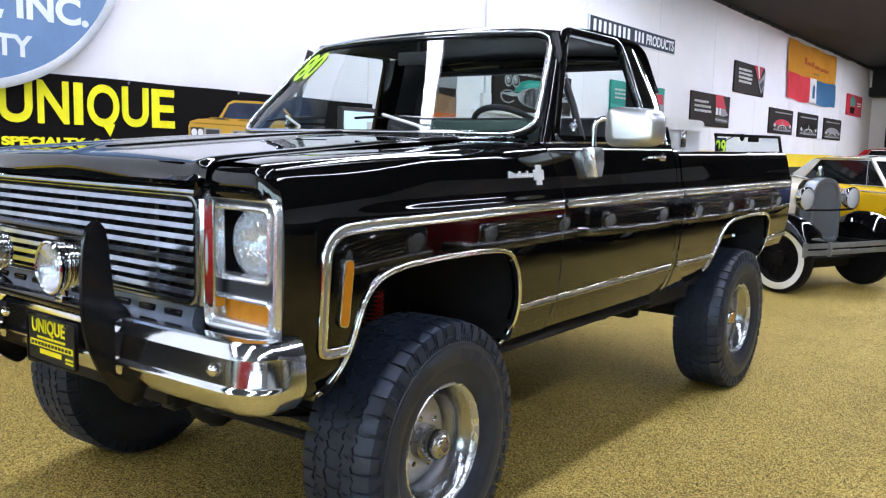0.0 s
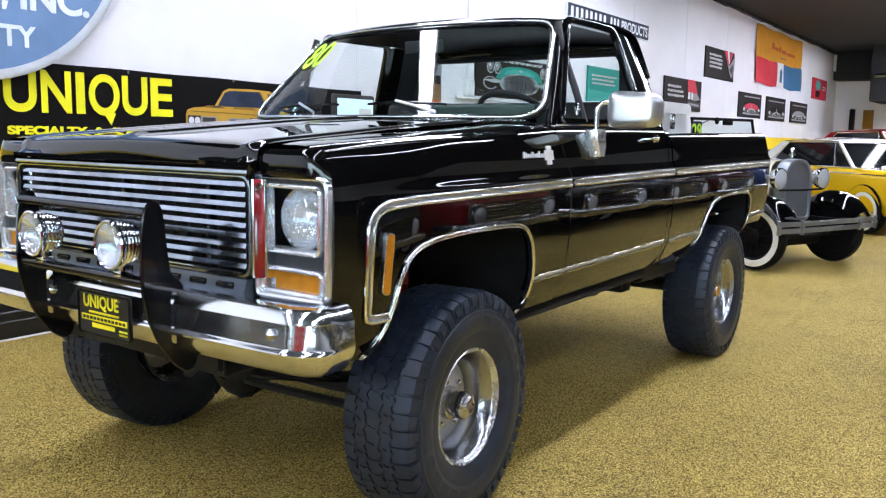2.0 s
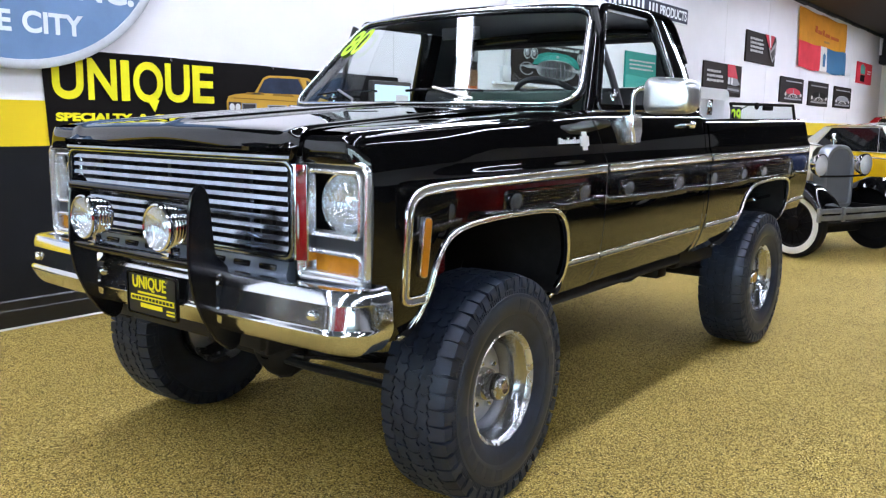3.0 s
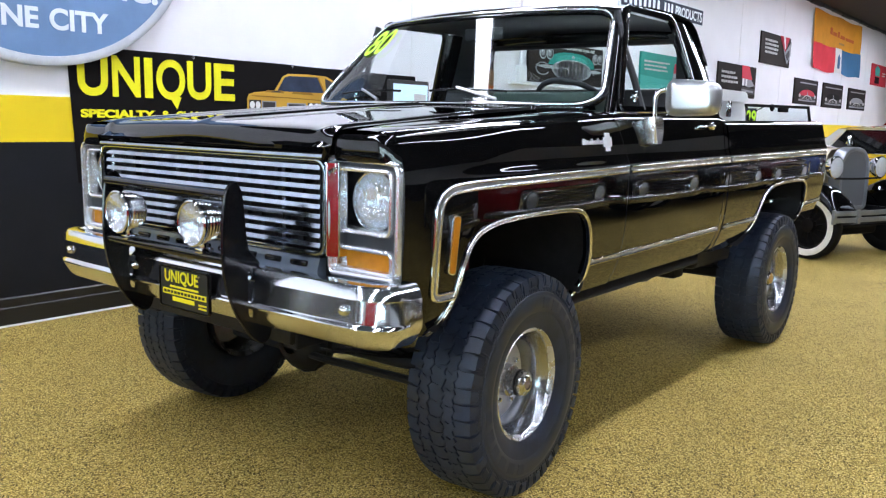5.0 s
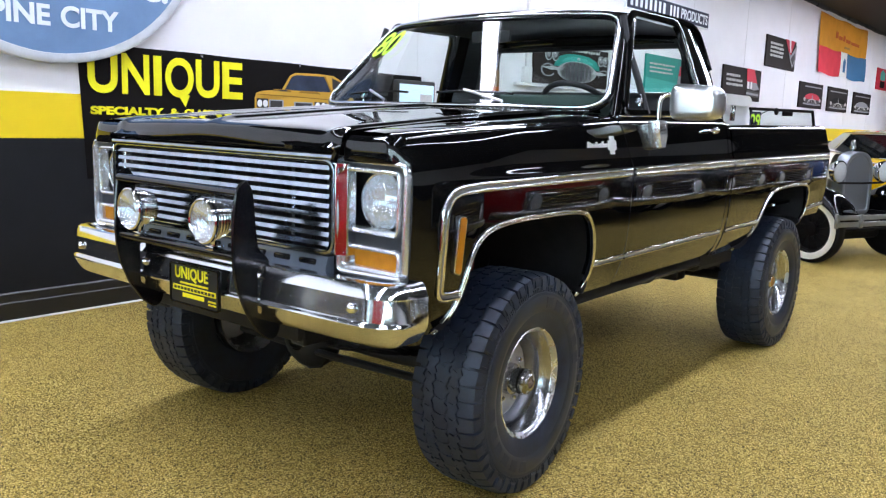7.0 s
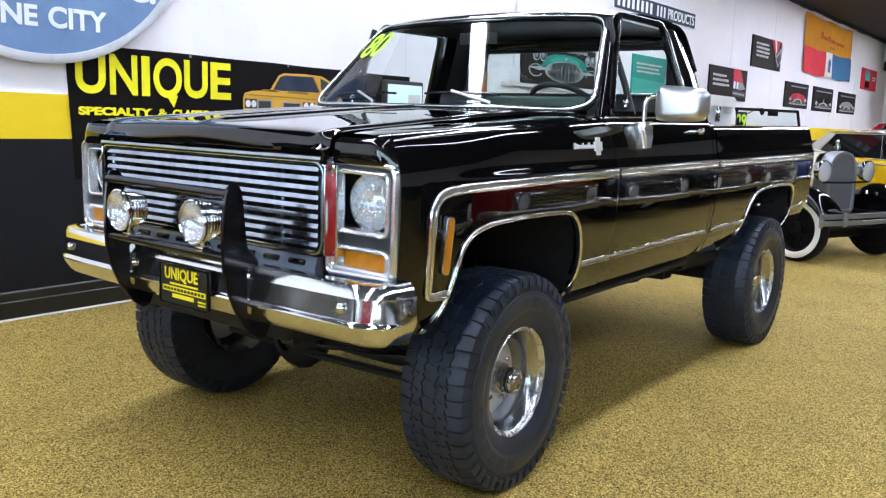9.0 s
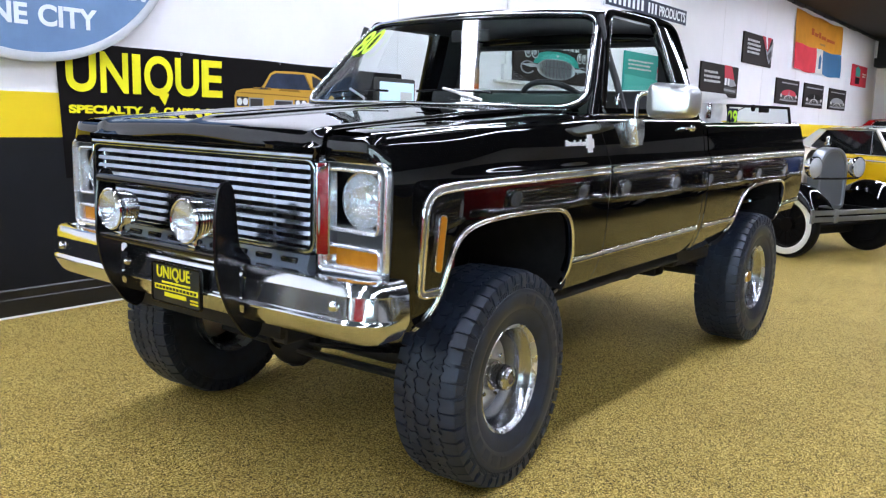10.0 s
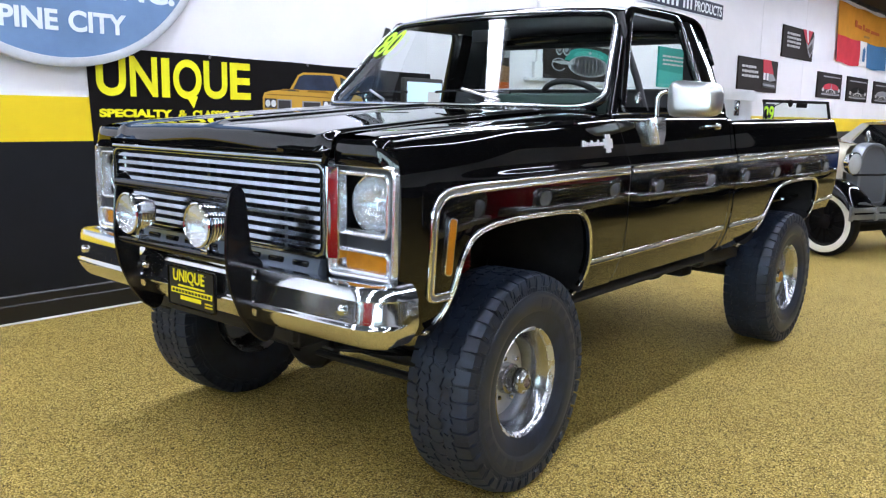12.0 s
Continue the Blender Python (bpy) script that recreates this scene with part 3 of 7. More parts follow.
edge = []
corner_uv = [(-1, 0), (1, 0), (1, 1), (-1, 1)]
for p in rounded([Vector((u * 0.80, v * 0.62)) for u, v in corner_uv], [0.12, 0.12, 0.10, 0.10], 6):
    edge.append((p[0] / 0.80, p[1] / 0.62))
dense = []
for i, e in enumerate(edge):
    f = edge[(i + 1) % len(edge)]
    n = max(1, int(max(abs(f[0] - e[0]), abs(f[1] - e[1])) / 0.12))
    dense += [(e[0] + (f[0] - e[0]) * k / n, e[1] + (f[1] - e[1]) * k / n) for k in range(n)]
WS_EDGE = [ws(u, v) for u, v in dense]
WS_OUT = Vector((-1, 0, 1)).normalized()
seal = body("windshield_frame", sweep(WS_EDGE, rounded([(-0.019, -0.012), (0.019, -0.012), (0.019, 0.008), (-0.019, 0.008)], 0.005, 2), WS_OUT, True), GUARD, label="black rubber windshield seal with a chrome strip")
body("chrome_strip", sweep([p + WS_OUT * 0.011 for p in WS_EDGE], ring(0.0085, 10), WS_OUT, True), CHROME, seal, "bright chrome strip")
def pane_shape():
    nu, nv = 29, 11
    V, F = [], []
    for j in range(nv):
        v = j / (nv - 1)
        lim = 1.0
        for i in range(nu):
            u = (2 * i / (nu - 1) - 1) * lim
            d = max(0, abs(u) - 0.88) / 0.12
            vv = 0.07 * d ** 3 + v * (1 - 0.14 * d ** 3)
            V.append(ws(u * 0.99, 0.005 + 0.99 * vv))
    for j in range(nv - 1):
        for i in range(nu - 1):
            a = j * nu + i
            F.append((a, a + 1, a + nu + 1, a + nu))
    return V, F


WINDSHIELD = body("windshield", pane_shape(), GLASS, None, "clear bowed windshield glass", 60)
WINDSHIELD.visible_shadow = False
rg.visible_shadow = False

# year figures in paint on the glass


def on_glass(words, u, v, size, name, tilt=0):
    p = raked(([ws(u, v)], []))[0][0]
    right = (ws(u - 0.05, v) - ws(u + 0.05, v)).normalized()
    up = (ws(u, v + 0.05) - ws(u, v - 0.05)).normalized()
    nrm = right.cross(up).normalized()
    up = nrm.cross(right)
    m = Matrix((right, up, nrm)).transposed().to_4x4()
    return letters(words, size, p + nrm * 0.006, LIME, WINDSHIELD, name, "lime green painted year figures", 0.0008, 0.004, 0.8, m=m @ pose(0, 0, 0, 0, 0, tilt))


on_glass("80", 0.965, 0.60, 0.27, "year_figure", 0)

# side glass, vent window and door top frames
DW = [Vector((0.755, -0.895, 1.452)), Vector((1.66, -0.90, 1.452)), Vector((1.60, -0.740, 1.922)), Vector((1.075, -0.740, 1.922))]
dw_path = rounded(DW, [0.03, 0.05, 0.06, 0.03], 4)
both("window_frame", sweep(dw_path, rounded([(-0.018, -0.02), (0.018, -0.02), (0.018, 0.012), (-0.018, 0.012)], 0.005, 2), (0, -1, 0.3), True), PAINT, doors)
both("vent_bar", tube([(0.985, -0.895, 1.452), (0.985 + 0.005, -0.84, 1.60), (0.965, -0.79, 1.75), (0.985, -0.742, 1.90)], 0.016, 8), INTERIOR, doors, "black vent window post")
both("vent_latch", join(box(0.93, 0.965, -0.885, -0.865, 1.50, 1.525, 0.006), tube([(0.945, -0.875, 1.49), (0.945, -0.875, 1.54)], 0.007, 8)), CHROME, doors, "chrome vent latch")
for s, d in ((1, doors[0]), (-1, doors[1])):
    v = body("vent_pane", ([Vector((p[0], p[1] * s, p[2])) for p in (Vector((0.77, -0.89, 1.455)), Vector((0.98, -0.89, 1.455)), Vector((0.965, -0.752, 1.86)), Vector((1.03, -0.745, 1.88)))][:4], [(0, 1, 2, 3)]), GLASS, d, "clear vent glass", 0)
    v.visible_shadow = False
# chrome belt strip at the door's window sill
both("sill_strip", tube([(0.70, -0.907, 1.442), (1.2, -0.908, 1.447), (1.83, -0.906, 1.447)], 0.006, 8), CHROME, doors)
# door handles
for s, d in ((1, doors[0]), (-1, doors[1])):
    h = join(box(1.655, 1.705, -0.966, -0.920, 1.362, 1.398, 0.008), box(1.53, 1.66, -0.985, -0.972, 1.375, 1.389, 0.004), tube([(1.535, -0.925, 1.382), (1.54, -0.978, 1.382)], 0.007, 8))
    body("handle", h if s == 1 else mirrored(h), CHROME, d, "chrome door handle")
both("key_lock", lathe([(0.012, 0.0), (0.012, 0.006), (0.009, 0.008), (0.0, 0.008)], (1.68, -0.953, 1.325), (0, -1, 0), 12), CHROME, doors)

# pickup bed
bed_x = [p[0] for p in REAR_ARCH if p[0] < 3.405] + [3.40, 3.405, 3.4051]


def bed_low(x):
    return low_edge(REAR_ARCH, x, 0.69 if x < 2.8 else 0.79)


bed_shape = panel(spread(1.912, 3.775, 40, bed_x), bed_low, FIX + [1.33, 1.36, 1.385], lambda x: [Vector((x, -y, z)) for y, z in ((0.934, 1.400), (0.924, 1.409), (0.908, 1.41), (0.87, 1.41), (0.86, 1.40), (0.86, 1.0))])
tail = [(1.41, 0.0), (1.30, 0.03), (1.22, 0.05), (1.10, 0.05), (0.95, 0.04), (0.80, -0.02)]
bed_shape = [Vector((v[0] + (float(smooth_line(tail, v[2])[0]) if v[0] > 3.70 else 0), v[1], v[2])) for v in bed_shape[0]], bed_shape[1]
bedsides = both("bedside", bed_shape, PAINT, label="glossy black pickup bed side")
body("bed_front", box(1.93, 1.95, -0.86, 0.86, 0.85, 1.40), PAINT, smooth=0)
body("bed_floor", box(1.93, 3.76, -0.86, 0.86, 0.88, 0.90), PAINT, smooth=0)
body("tailgate", box(3.745, 3.79, -0.88, 0.88, 0.84, 1.40, 0.012), PAINT)

INSERT = material("satin_insert", (0.30, 0.30, 0.31), 0.4, metal=0.7, var=0.1)


# bright mouldings: two chrome beads with a satin strip between them
def moulding(name, pts, parent, w=0.034, mat=None, rad=0.05):
    path = [side(x, z, 0.001) for x, z in rounded([Vector((x, z)) for x, z in pts], rad, 6, False)]
    bead = [(math.cos(a), math.sin(a)) for a in [math.pi * k / 6 for k in range(7)]]
    r = w * 0.19
    prof = [(-w / 2, -0.006)] + [(-w / 2 + r - r * c, 0.001 + r * 1.1 * s) for c, s in bead] + [(w / 2 - r - r * c, 0.001 + r * 1.1 * s) for c, s in bead] + [(w / 2, -0.006)]
    both("insert_strip", sweep(path, [(-w * 0.16, -0.004), (-w * 0.16, 0.0045), (-w * 0.10, 0.0055), (w * 0.10, 0.0055), (w * 0.16, 0.0045), (w * 0.16, -0.004)], (0, -1, 0)), INSERT, parent, "satin grey moulding insert")
    return both(name, sweep(path, prof, (0, -1, 0)), mat or CHROME, parent, "double chrome body moulding")


def line(a, b, n=10):
    return [(a[0] + (b[0] - a[0]) * i / n, a[1] + (b[1] - a[1]) * i / n) for i in range(n + 1)]


moulding("upper_moulding", [(-0.47, 0.845), (-0.575, 0.845), (-0.575, 1.188)] + line((-0.40, 1.198), (0.685, 1.204), 8), fenders, rad=[0, 0.035, 0.10] + [0.0] * 9)
moulding("upper_moulding", line((0.715, 1.205), (1.885, 1.205)), doors, rad=0)
moulding("upper_moulding", line((1.925, 1.205), (3.80, 1.195)), bedsides, rad=0)
moulding("lower_moulding", line((0.425, 0.832), (0.695, 0.832), 4), fenders, 0.028, rad=0)
moulding("lower_moulding", line((0.712, 0.833), (1.83, 0.836)), doors, 0.028, rad=0)
moulding("lower_moulding", line((1.925, 0.836), (2.445, 0.836), 5), bedsides, 0.028, rad=0)
moulding("lower_moulding", line((3.41, 0.85), (3.80, 0.86), 5), bedsides, 0.03, rad=0)


def arch_trim(arch, parent):
    P = rounded([Vector(p) for p in arch], 0.03, 3, False)
    path = [side(p[0], p[1], 0.002) for p in P]
    bead = [(math.cos(a), math.sin(a)) for a in [math.pi * k / 6 for k in range(7)]]
    prof = [(-0.010, -0.02)] + [(-0.006 - 0.004 * c, 0.002 + 0.005 * s) for c, s in bead] + [(0.004 - 0.004 * c, 0.002 + 0.005 * s) for c, s in bead] + [(0.008, -0.012)]
    return both("arch_moulding", sweep(path, prof, (0, -1, 0)), CHROME, parent, "chrome wheel arch moulding")


arch_trim(FRONT_ARCH, fenders)
arch_trim(REAR_ARCH, bedsides)
# black liners inside the arches
for arch, pr in ((FRONT_ARCH, fenders), (REAR_ARCH, bedsides)):
    rows = [[Vector((x, -y, z + dz)) for x, z in arch] for y, dz in ((0.95, 0.012), (0.90, 0.02), (0.80, 0.03), (0.45, 0.03), (0.40, -0.12))]
    both("arch_liner", grid(rows), CHASSIS, pr, "matt black wheel arch liner")
    xs = [p[0] for p in arch]
    both("liner_wall", plate([(min(xs), -0.42, 0.60), (max(xs), -0.42, 0.60), (max(xs), -0.42, 1.08), (min(xs), -0.42, 1.08)], 0.01, (0, 1, 0)), CHASSIS, pr, "", 0)
# side marker lamps
mk = rounded([Vector((-0.526, 0.925)), Vector((-0.497, 0.918)), Vector((-0.487, 1.103)), Vector((-0.516, 1.108))], 0.012, 4)
marker = both("side_marker", sweep([side(p[0], p[1], 0.004) for p in mk], rounded([(-0.004, -0.004), (0.004, -0.004), (0.004, 0.008), (-0.004, 0.008)], 0.002, 2), (0, -1, 0), True), CHROME, fenders, "chrome side marker frame")
both("lens", plate([side(p[0], p[1], 0.006) for p in mk], 0.007, (0, -1, 0)), AMBER, marker, "amber side marker lens", 0)
def rect4(x0, x1, z0, z1):
    return [(x0, z0), (x1, z0), (x1, z1), (x0, z1)]


# wing badge: plain chrome bars
BADGE = material("bright_badge_plate", (0.82, 0.82, 0.84), 0.3, metal=0.3)
bars = [plate([side(x, z, -0.002) for x, z in pts], 0.007, (0, -1, 0)) for pts in (rect4(0.345, 0.485, 1.318, 1.323), *[[(x, 1.313), (x + 0.008, 1.313), (x + 0.013, 1.316 + (h - 1.31) * 0.62), (x + 0.004, 1.316 + (h - 1.31) * 0.62)] for x, h in ((0.322, 1.344), (0.336, 1.338), (0.352, 1.332), (0.371, 1.330), (0.388, 1.342), (0.405, 1.330), (0.423, 1.332), (0.440, 1.344), (0.458, 1.330), (0.474, 1.330))], rect4(0.510, 0.545, 1.284, 1.358), rect4(0.494, 0.560, 1.302, 1.340))]
both("badge", join(*bars), BADGE, fenders, "chrome script badge")

# ---- front end ----
SILVER_RIM = material("bright_silver_rim", (0.80, 0.81, 0.83), 0.22, metal=0.85)
FX = -0.725
grille = body("grille", sweep(rounded([(FX - 0.03, -0.652, 0.975), (FX - 0.03, 0.652, 0.975), (FX - 0.03, 0.652, 1.272), (FX - 0.03, -0.652, 1.272)], 0.04, 5), rounded([(-0.009, -0.03), (0.009, -0.03), (0.009, 0.006), (-0.009, 0.006)], 0.004, 2), (-1, 0, 0), True), ALUMINIUM, label="chrome grille surround with flat polished bars")
for k in range(9):
    z = 1.002 + k * 0.0312
    body("grille_bar", sweep([(FX - 0.030, -0.632, z), (FX - 0.030, 0.632, z)], [(-0.0082, -0.012), (-0.0082, -0.001), (-0.007, 0.0), (0.007, -0.0042), (0.0082, -0.0055), (0.0082, -0.012)], (-1, 0, 0)), ALUMINIUM, grille, "", 20)
for y in (-0.45, -0.005, 0.44):
    body("grille_upright", box(FX - 0.020, FX + 0.005, y - 0.009, y + 0.009, 0.975, 1.265), ALUMINIUM, grille)
body("radiator", join(box(-0.60, -0.56, -0.62, 0.62, 0.90, 1.28), *[box(-0.615, -0.60, -0.55 + 0.075 * i, -0.543 + 0.075 * i, 0.92, 1.26) for i in range(15)]), CHASSIS, grille, "black radiator core", 0)
body("header_trim", join(sweep([(FX - 0.036, -0.655, 1.285), (FX - 0.04, 0.0, 1.285), (FX - 0.036, 0.655, 1.285)], rounded([(-0.009, -0.02), (0.009, -0.02), (0.009, 0.006), (-0.009, 0.006)], 0.004, 2), (-1, 0, 0.1))), ALUMINIUM, grille, "bright strip under the hood lip")
# lower valance with slots
VALANCE = material("painted_valance", (0.17, 0.20, 0.25), 0.22, metal=0.6, var=0.1, scale=10)
body("valance", join(sweep([(FX, -0.61, 0.925), (FX, 0.61, 0.925)], [(-0.045, -0.02), (-0.045, 0.012), (-0.01, 0.02), (0.03, 0.008), (0.03, -0.02)], (-1, 0, 0)), *[sweep([(FX + 0.05, s * 0.61, 0.885), (FX + 0.05, s * 0.90, 0.885)][::s], [(-0.045, -0.02), (-0.045, 0.0), (0.0, 0.008), (0.016, 0.0), (0.016, -0.02)], (-1, 0, 0)) for s in (-1, 1)]), VALANCE, label="dark metallic front valance with slots")
for i in range(9):
    body("valance_slot", box(FX - 0.024, FX - 0.005, -0.52 + i * 0.13 - 0.04, -0.52 + i * 0.13 + 0.04, 0.922, 0.942, 0.006), GUARD, label="dark slot")




def lamp_unit(s):
    """Headlight and indicator in their bezel on one side; s is -1 on the driver's side."""
    def m(sh):
        return sh if s == -1 else mirrored(sh)
    x = FX + 0.028
    outer = rounded([(x - 0.012, -0.640, 0.914), (x + 0.002, -0.914, 0.914), (x + 0.002, -0.919, 1.275), (x - 0.012, -0.640, 1.281)], [0.02, 0.03, 0.04, 0.015], 4)
    bez = body("lamp_bezel", m(sweep(outer, [(-0.009, -0.05), (-0.010, 0.004), (-0.007, 0.011), (0.0, 0.014), (0.007, 0.011), (0.010, 0.004), (0.009, -0.05)], (-1, 0, 0), True)), SILVER_RIM, None, "chrome edged headlight and indicator bezel")
    hole = rounded([(x, -0.655, 1.055), (x + 0.008, -0.881, 1.050), (x + 0.008, -0.884, 1.246), (x, -0.652, 1.251)], 0.022, 4)
    ind = rounded([(x, -0.652, 0.930), (x + 0.008, -0.888, 0.926), (x + 0.008, -0.888, 0.996), (x, -0.652, 1.001)], 0.018, 4)
    # grey face plate made of strips around the two openings
    face = [plate([(x - 0.004, -0.63, z0), (x + 0.012, -0.91, z0), (x + 0.012, -0.91, z1), (x - 0.004, -0.63, z1)], 0.01, (1, 0, 0)) for z0, z1 in ((0.918, 0.930), (0.999, 1.052), (1.249, 1.274))]
    face += [plate([(x - 0.004, -0.63, 0.92), (x - 0.003, -0.652, 0.92), (x - 0.003, -0.652, 1.274), (x - 0.004, -0.63, 1.274)], 0.01, (1, 0, 0)), plate([(x + 0.009, -0.884, 0.92), (x + 0.012, -0.905, 0.92), (x + 0.012, -0.905, 1.274), (x + 0.009, -0.884, 1.274)], 0.01, (1, 0, 0))]
    body("face_plate", m(join(*face)), BEZEL_GREY, bez, "dark grey face", 0)
    prof = [(-0.009, -0.03), (-0.009, 0.002), (-0.006, 0.010), (0.0, 0.013), (0.006, 0.010), (0.009, 0.002), (0.009, -0.03)]
    body("headlight_rim", m(sweep(hole, prof, (-1, 0, 0), True)), SILVER_RIM, bez, "satin silver opening rim")
    body("indicator_rim", m(sweep(ind, prof, (-1, 0, 0), True)), SILVER_RIM, bez, "satin silver indicator rim")
    body("recess", m(join(plate([(x + 0.13, -0.64, 1.03), (x + 0.13, -0.90, 1.03), (x + 0.13, -0.90, 1.25), (x + 0.13, -0.64, 1.25)], 0.01, (1, 0, 0)), grid([[p + Vector((d, 0, 0)) for p in hole + hole[:1]] for d in (0.0, 0.135)]))), BEZEL_GREY, bez, "dark recess", 0)
    c = (x + 0.062, -0.782, 1.148)
    hl = body("headlight", m(lathe([(0.098, -0.05), (0.098, 0.018), (0.095, 0.026), (0.091, 0.024), (0.0885, 0.012)], c, (-1, 0, 0), 40)), CHROME, bez, "chrome headlight retaining ring")
    body("reflector", m(lathe([(0.089, 0.020), (0.082, 0.004), (0.070, -0.014), (0.052, -0.030), (0.034, -0.040), (0.020, -0.044), (0.014, -0.030), (0.009, -0.008), (0.0, -0.006)], c, (-1, 0, 0), 40)), REFLECTOR, hl, "bright reflector bowl")
    body("headlight_lens", m(lathe([(0.090, 0.015), (0.086, 0.024), (0.070, 0.037), (0.045, 0.047), (0.02, 0.052), (0.0, 0.053)], c, (-1, 0, 0), 40)), LENS, hl, "clear fluted headlight glass")
    body("indicator_lens", m(join(plate([(x + 0.010, -0.688, 0.934), (x + 0.018, -0.884, 0.93), (x + 0.018, -0.884, 0.990), (x + 0.010, -0.688, 0.995)], 0.02, (1, 0, 0)))), AMBER, bez, "amber indicator lens", 0)
    body("indicator_tray", m(plate([(x + 0.02, -0.65, 0.928), (x + 0.03, -0.889, 0.924), (x + 0.03, -0.889, 0.997), (x + 0.02, -0.65, 1.001)], 0.01, (1, 0, 0))), SILVER, bez, "", 0)
    body("bezel_post", m(sweep([(x - 0.054, -0.682, 0.972), (x - 0.054, -0.682, 1.1), (x - 0.054, -0.682, 1.268)], rounded([(-0.024, -0.05), (0.024, -0.05), (0.024, -0.012), (-0.020, 0.008)], 0.005, 3), (-1, 0, 0))), CHROME, bez, "polished chrome post beside the grille")
    return bez


lamp_unit(-1)
lamp_unit(1)

# bumper: pressed chrome section swept round both corners
BUMPER_CHROME = material("hazed_bumper_chrome", (0.80, 0.82, 0.85), 0.125, metal=1.0, rough_var=0.03, scale=7)
BX = -0.835
half = [(BX - 0.010, 0.0), (BX - 0.008, 0.35), (BX, 0.70), (BX + 0.005, 0.79)] + [(BX + 0.008 + 0.10 * (1 - math.cos(radians(a))), 0.84 + 0.134 * math.sin(radians(a))) for a in range(0, 91, 6)] + [(BX + 0.145, 0.974), (BX + 0.185, 0.974)]
def bump_path():
    pts = [Vector((x, -y, 0)) for x, y in reversed(half)] + [Vector((x, y, 0)) for x, y in half[1:]]
    return pts


def bump_out(pts):
    out = []
    for i in range(len(pts)):
        t = pts[min(i + 1, len(pts) - 1)] - pts[max(i - 1, 0)]
        out.append(Vector((-t.y, t.x, 0)).normalized() if Vector((-t.y, t.x, 0)).dot(pts[i] - Vector((0.5, 0, 0))) > 0 else Vector((t.y, -t.x, 0)).normalized())
    return out


bp = bump_path()
prof_b = [(0.895, -0.10), (0.911, -0.07), (0.912, -0.045), (0.910, -0.026), (0.905, -0.0175), (0.896, -0.0112), (0.884, -0.0052), (0.870, 0.0), (0.868, -0.003), (0.866, -0.010), (0.796, -0.002), (0.791, 0.001), (0.787, 0.006), (0.782, 0.009), (0.776, 0.008), (0.770, 0.003), (0.748, -0.009), (0.728, -0.022), (0.712, -0.038), (0.704, -0.058), (0.703, -0.10)]
# the channel runs out at both ends
prof_end = [(z, v) for z, v in prof_b[:7]] + [(0.870, 0.0), (0.868, 0.001), (0.866, 0.002), (0.796, 0.006), (0.791, 0.006), (0.787, 0.006), (0.782, 0.006), (0.776, 0.005)] + prof_b[15:]
bumper = body("front_bumper", grid([[p + o * (v * (1 - w) + e * w) + Vector((0, 0, z)) for (z, v), (_, e) in zip(prof_b, prof_end)] for p, o in zip(bp, bump_out(bp)) for w in (min(1.0, max(0.0, (p.x - BX - 0.035) / 0.09)),)]), BUMPER_CHROME, label="polished chrome front bumper with a pressed channel", smooth=24)
for y in (-0.812, 0.821):
    body("bumper_bolt", lathe([(0.017, 0.0), (0.017, 0.006), (0.010, 0.014), (0.0, 0.016)], (BX + 0.010, y, 0.832), (-1, 0, 0), 16), CHROME, bumper, "domed bolt head")
for y in (0.31,):
    body("bumper_bolt", lathe([(0.017, 0.0), (0.017, 0.006), (0.010, 0.014), (0.0, 0.016)], (BX - 0.003, y, 0.832), (-1, 0, 0), 16), CHROME, bumper, "domed bolt head")
# dealer plate
PY, PZ = -0.045, 0.789
plate_ob = body("show_plate", sweep(rounded([(BX - 0.028, PY - 0.146, PZ - 0.073), (BX - 0.028, PY + 0.146, PZ - 0.073), (BX - 0.028, PY + 0.146, PZ + 0.073), (BX - 0.028, PY - 0.146, PZ + 0.073)], 0.012, 3), rounded([(-0.0035, -0.010), (0.0035, -0.010), (0.0035, 0.003), (-0.0035, 0.003)], 0.0015, 2), (-1, 0, 0), True), GUARD, label="black and yellow show plate in a thin black frame")
PLATE_BLACK = material("plate_black", (0.012, 0.012, 0.012), 0.4)
PLATE_YELLOW = material("plate_yellow", (0.85, 0.75, 0.02), 0.45)
body("plate_panel", box(BX - 0.026, BX - 0.018, PY - 0.144, PY + 0.144, PZ - 0.071, PZ + 0.071), PLATE_BLACK, plate_ob, "black plate face", 0)
body("plate_band", box(BX - 0.028, BX - 0.024, PY - 0.13, PY + 0.13, PZ - 0.026, PZ - 0.006), PLATE_YELLOW, plate_ob, "yellow band", 0)
face_front = Matrix(((0, 0, -1), (-1, 0, 0), (0, 1, 0))).to_4x4()
letters("UNIQUE", 0.060, (BX - 0.0275, PY + 0.118, PZ + 0.012), PLATE_YELLOW, plate_ob, "plate_word", "yellow capital letters", 0.0008, 0.0014, 0.89, 1.02, face_front)
for a, b, z, h in ((-0.085, 0.085, 0.001, 0.007), (-0.07, 0.06, -0.048, 0.015), (0.085, 0.13, -0.046, 0.006), (0.085, 0.13, -0.058, 0.006)):
    body("plate_bar", box(BX - 0.028, BX - 0.024, PY - b, PY - a, PZ + z, PZ + z + h), PLATE_YELLOW, plate_ob, "", 0)
for k in range(12):
    body("plate_bar", box(BX - 0.0295, BX - 0.026, PY - 0.122 + k * 0.0207, PY - 0.122 + k * 0.0207 + 0.014, PZ - 0.021, PZ - 0.011), PLATE_BLACK, plate_ob, "", 0)
for y in (-0.09, 0.09):
    body("plate_screw", lathe([(0.007, 0), (0.006, 0.004), (0, 0.005)], (BX - 0.026, PY + y, PZ + 0.06), (-1, 0, 0), 10), SILVER, plate_ob)

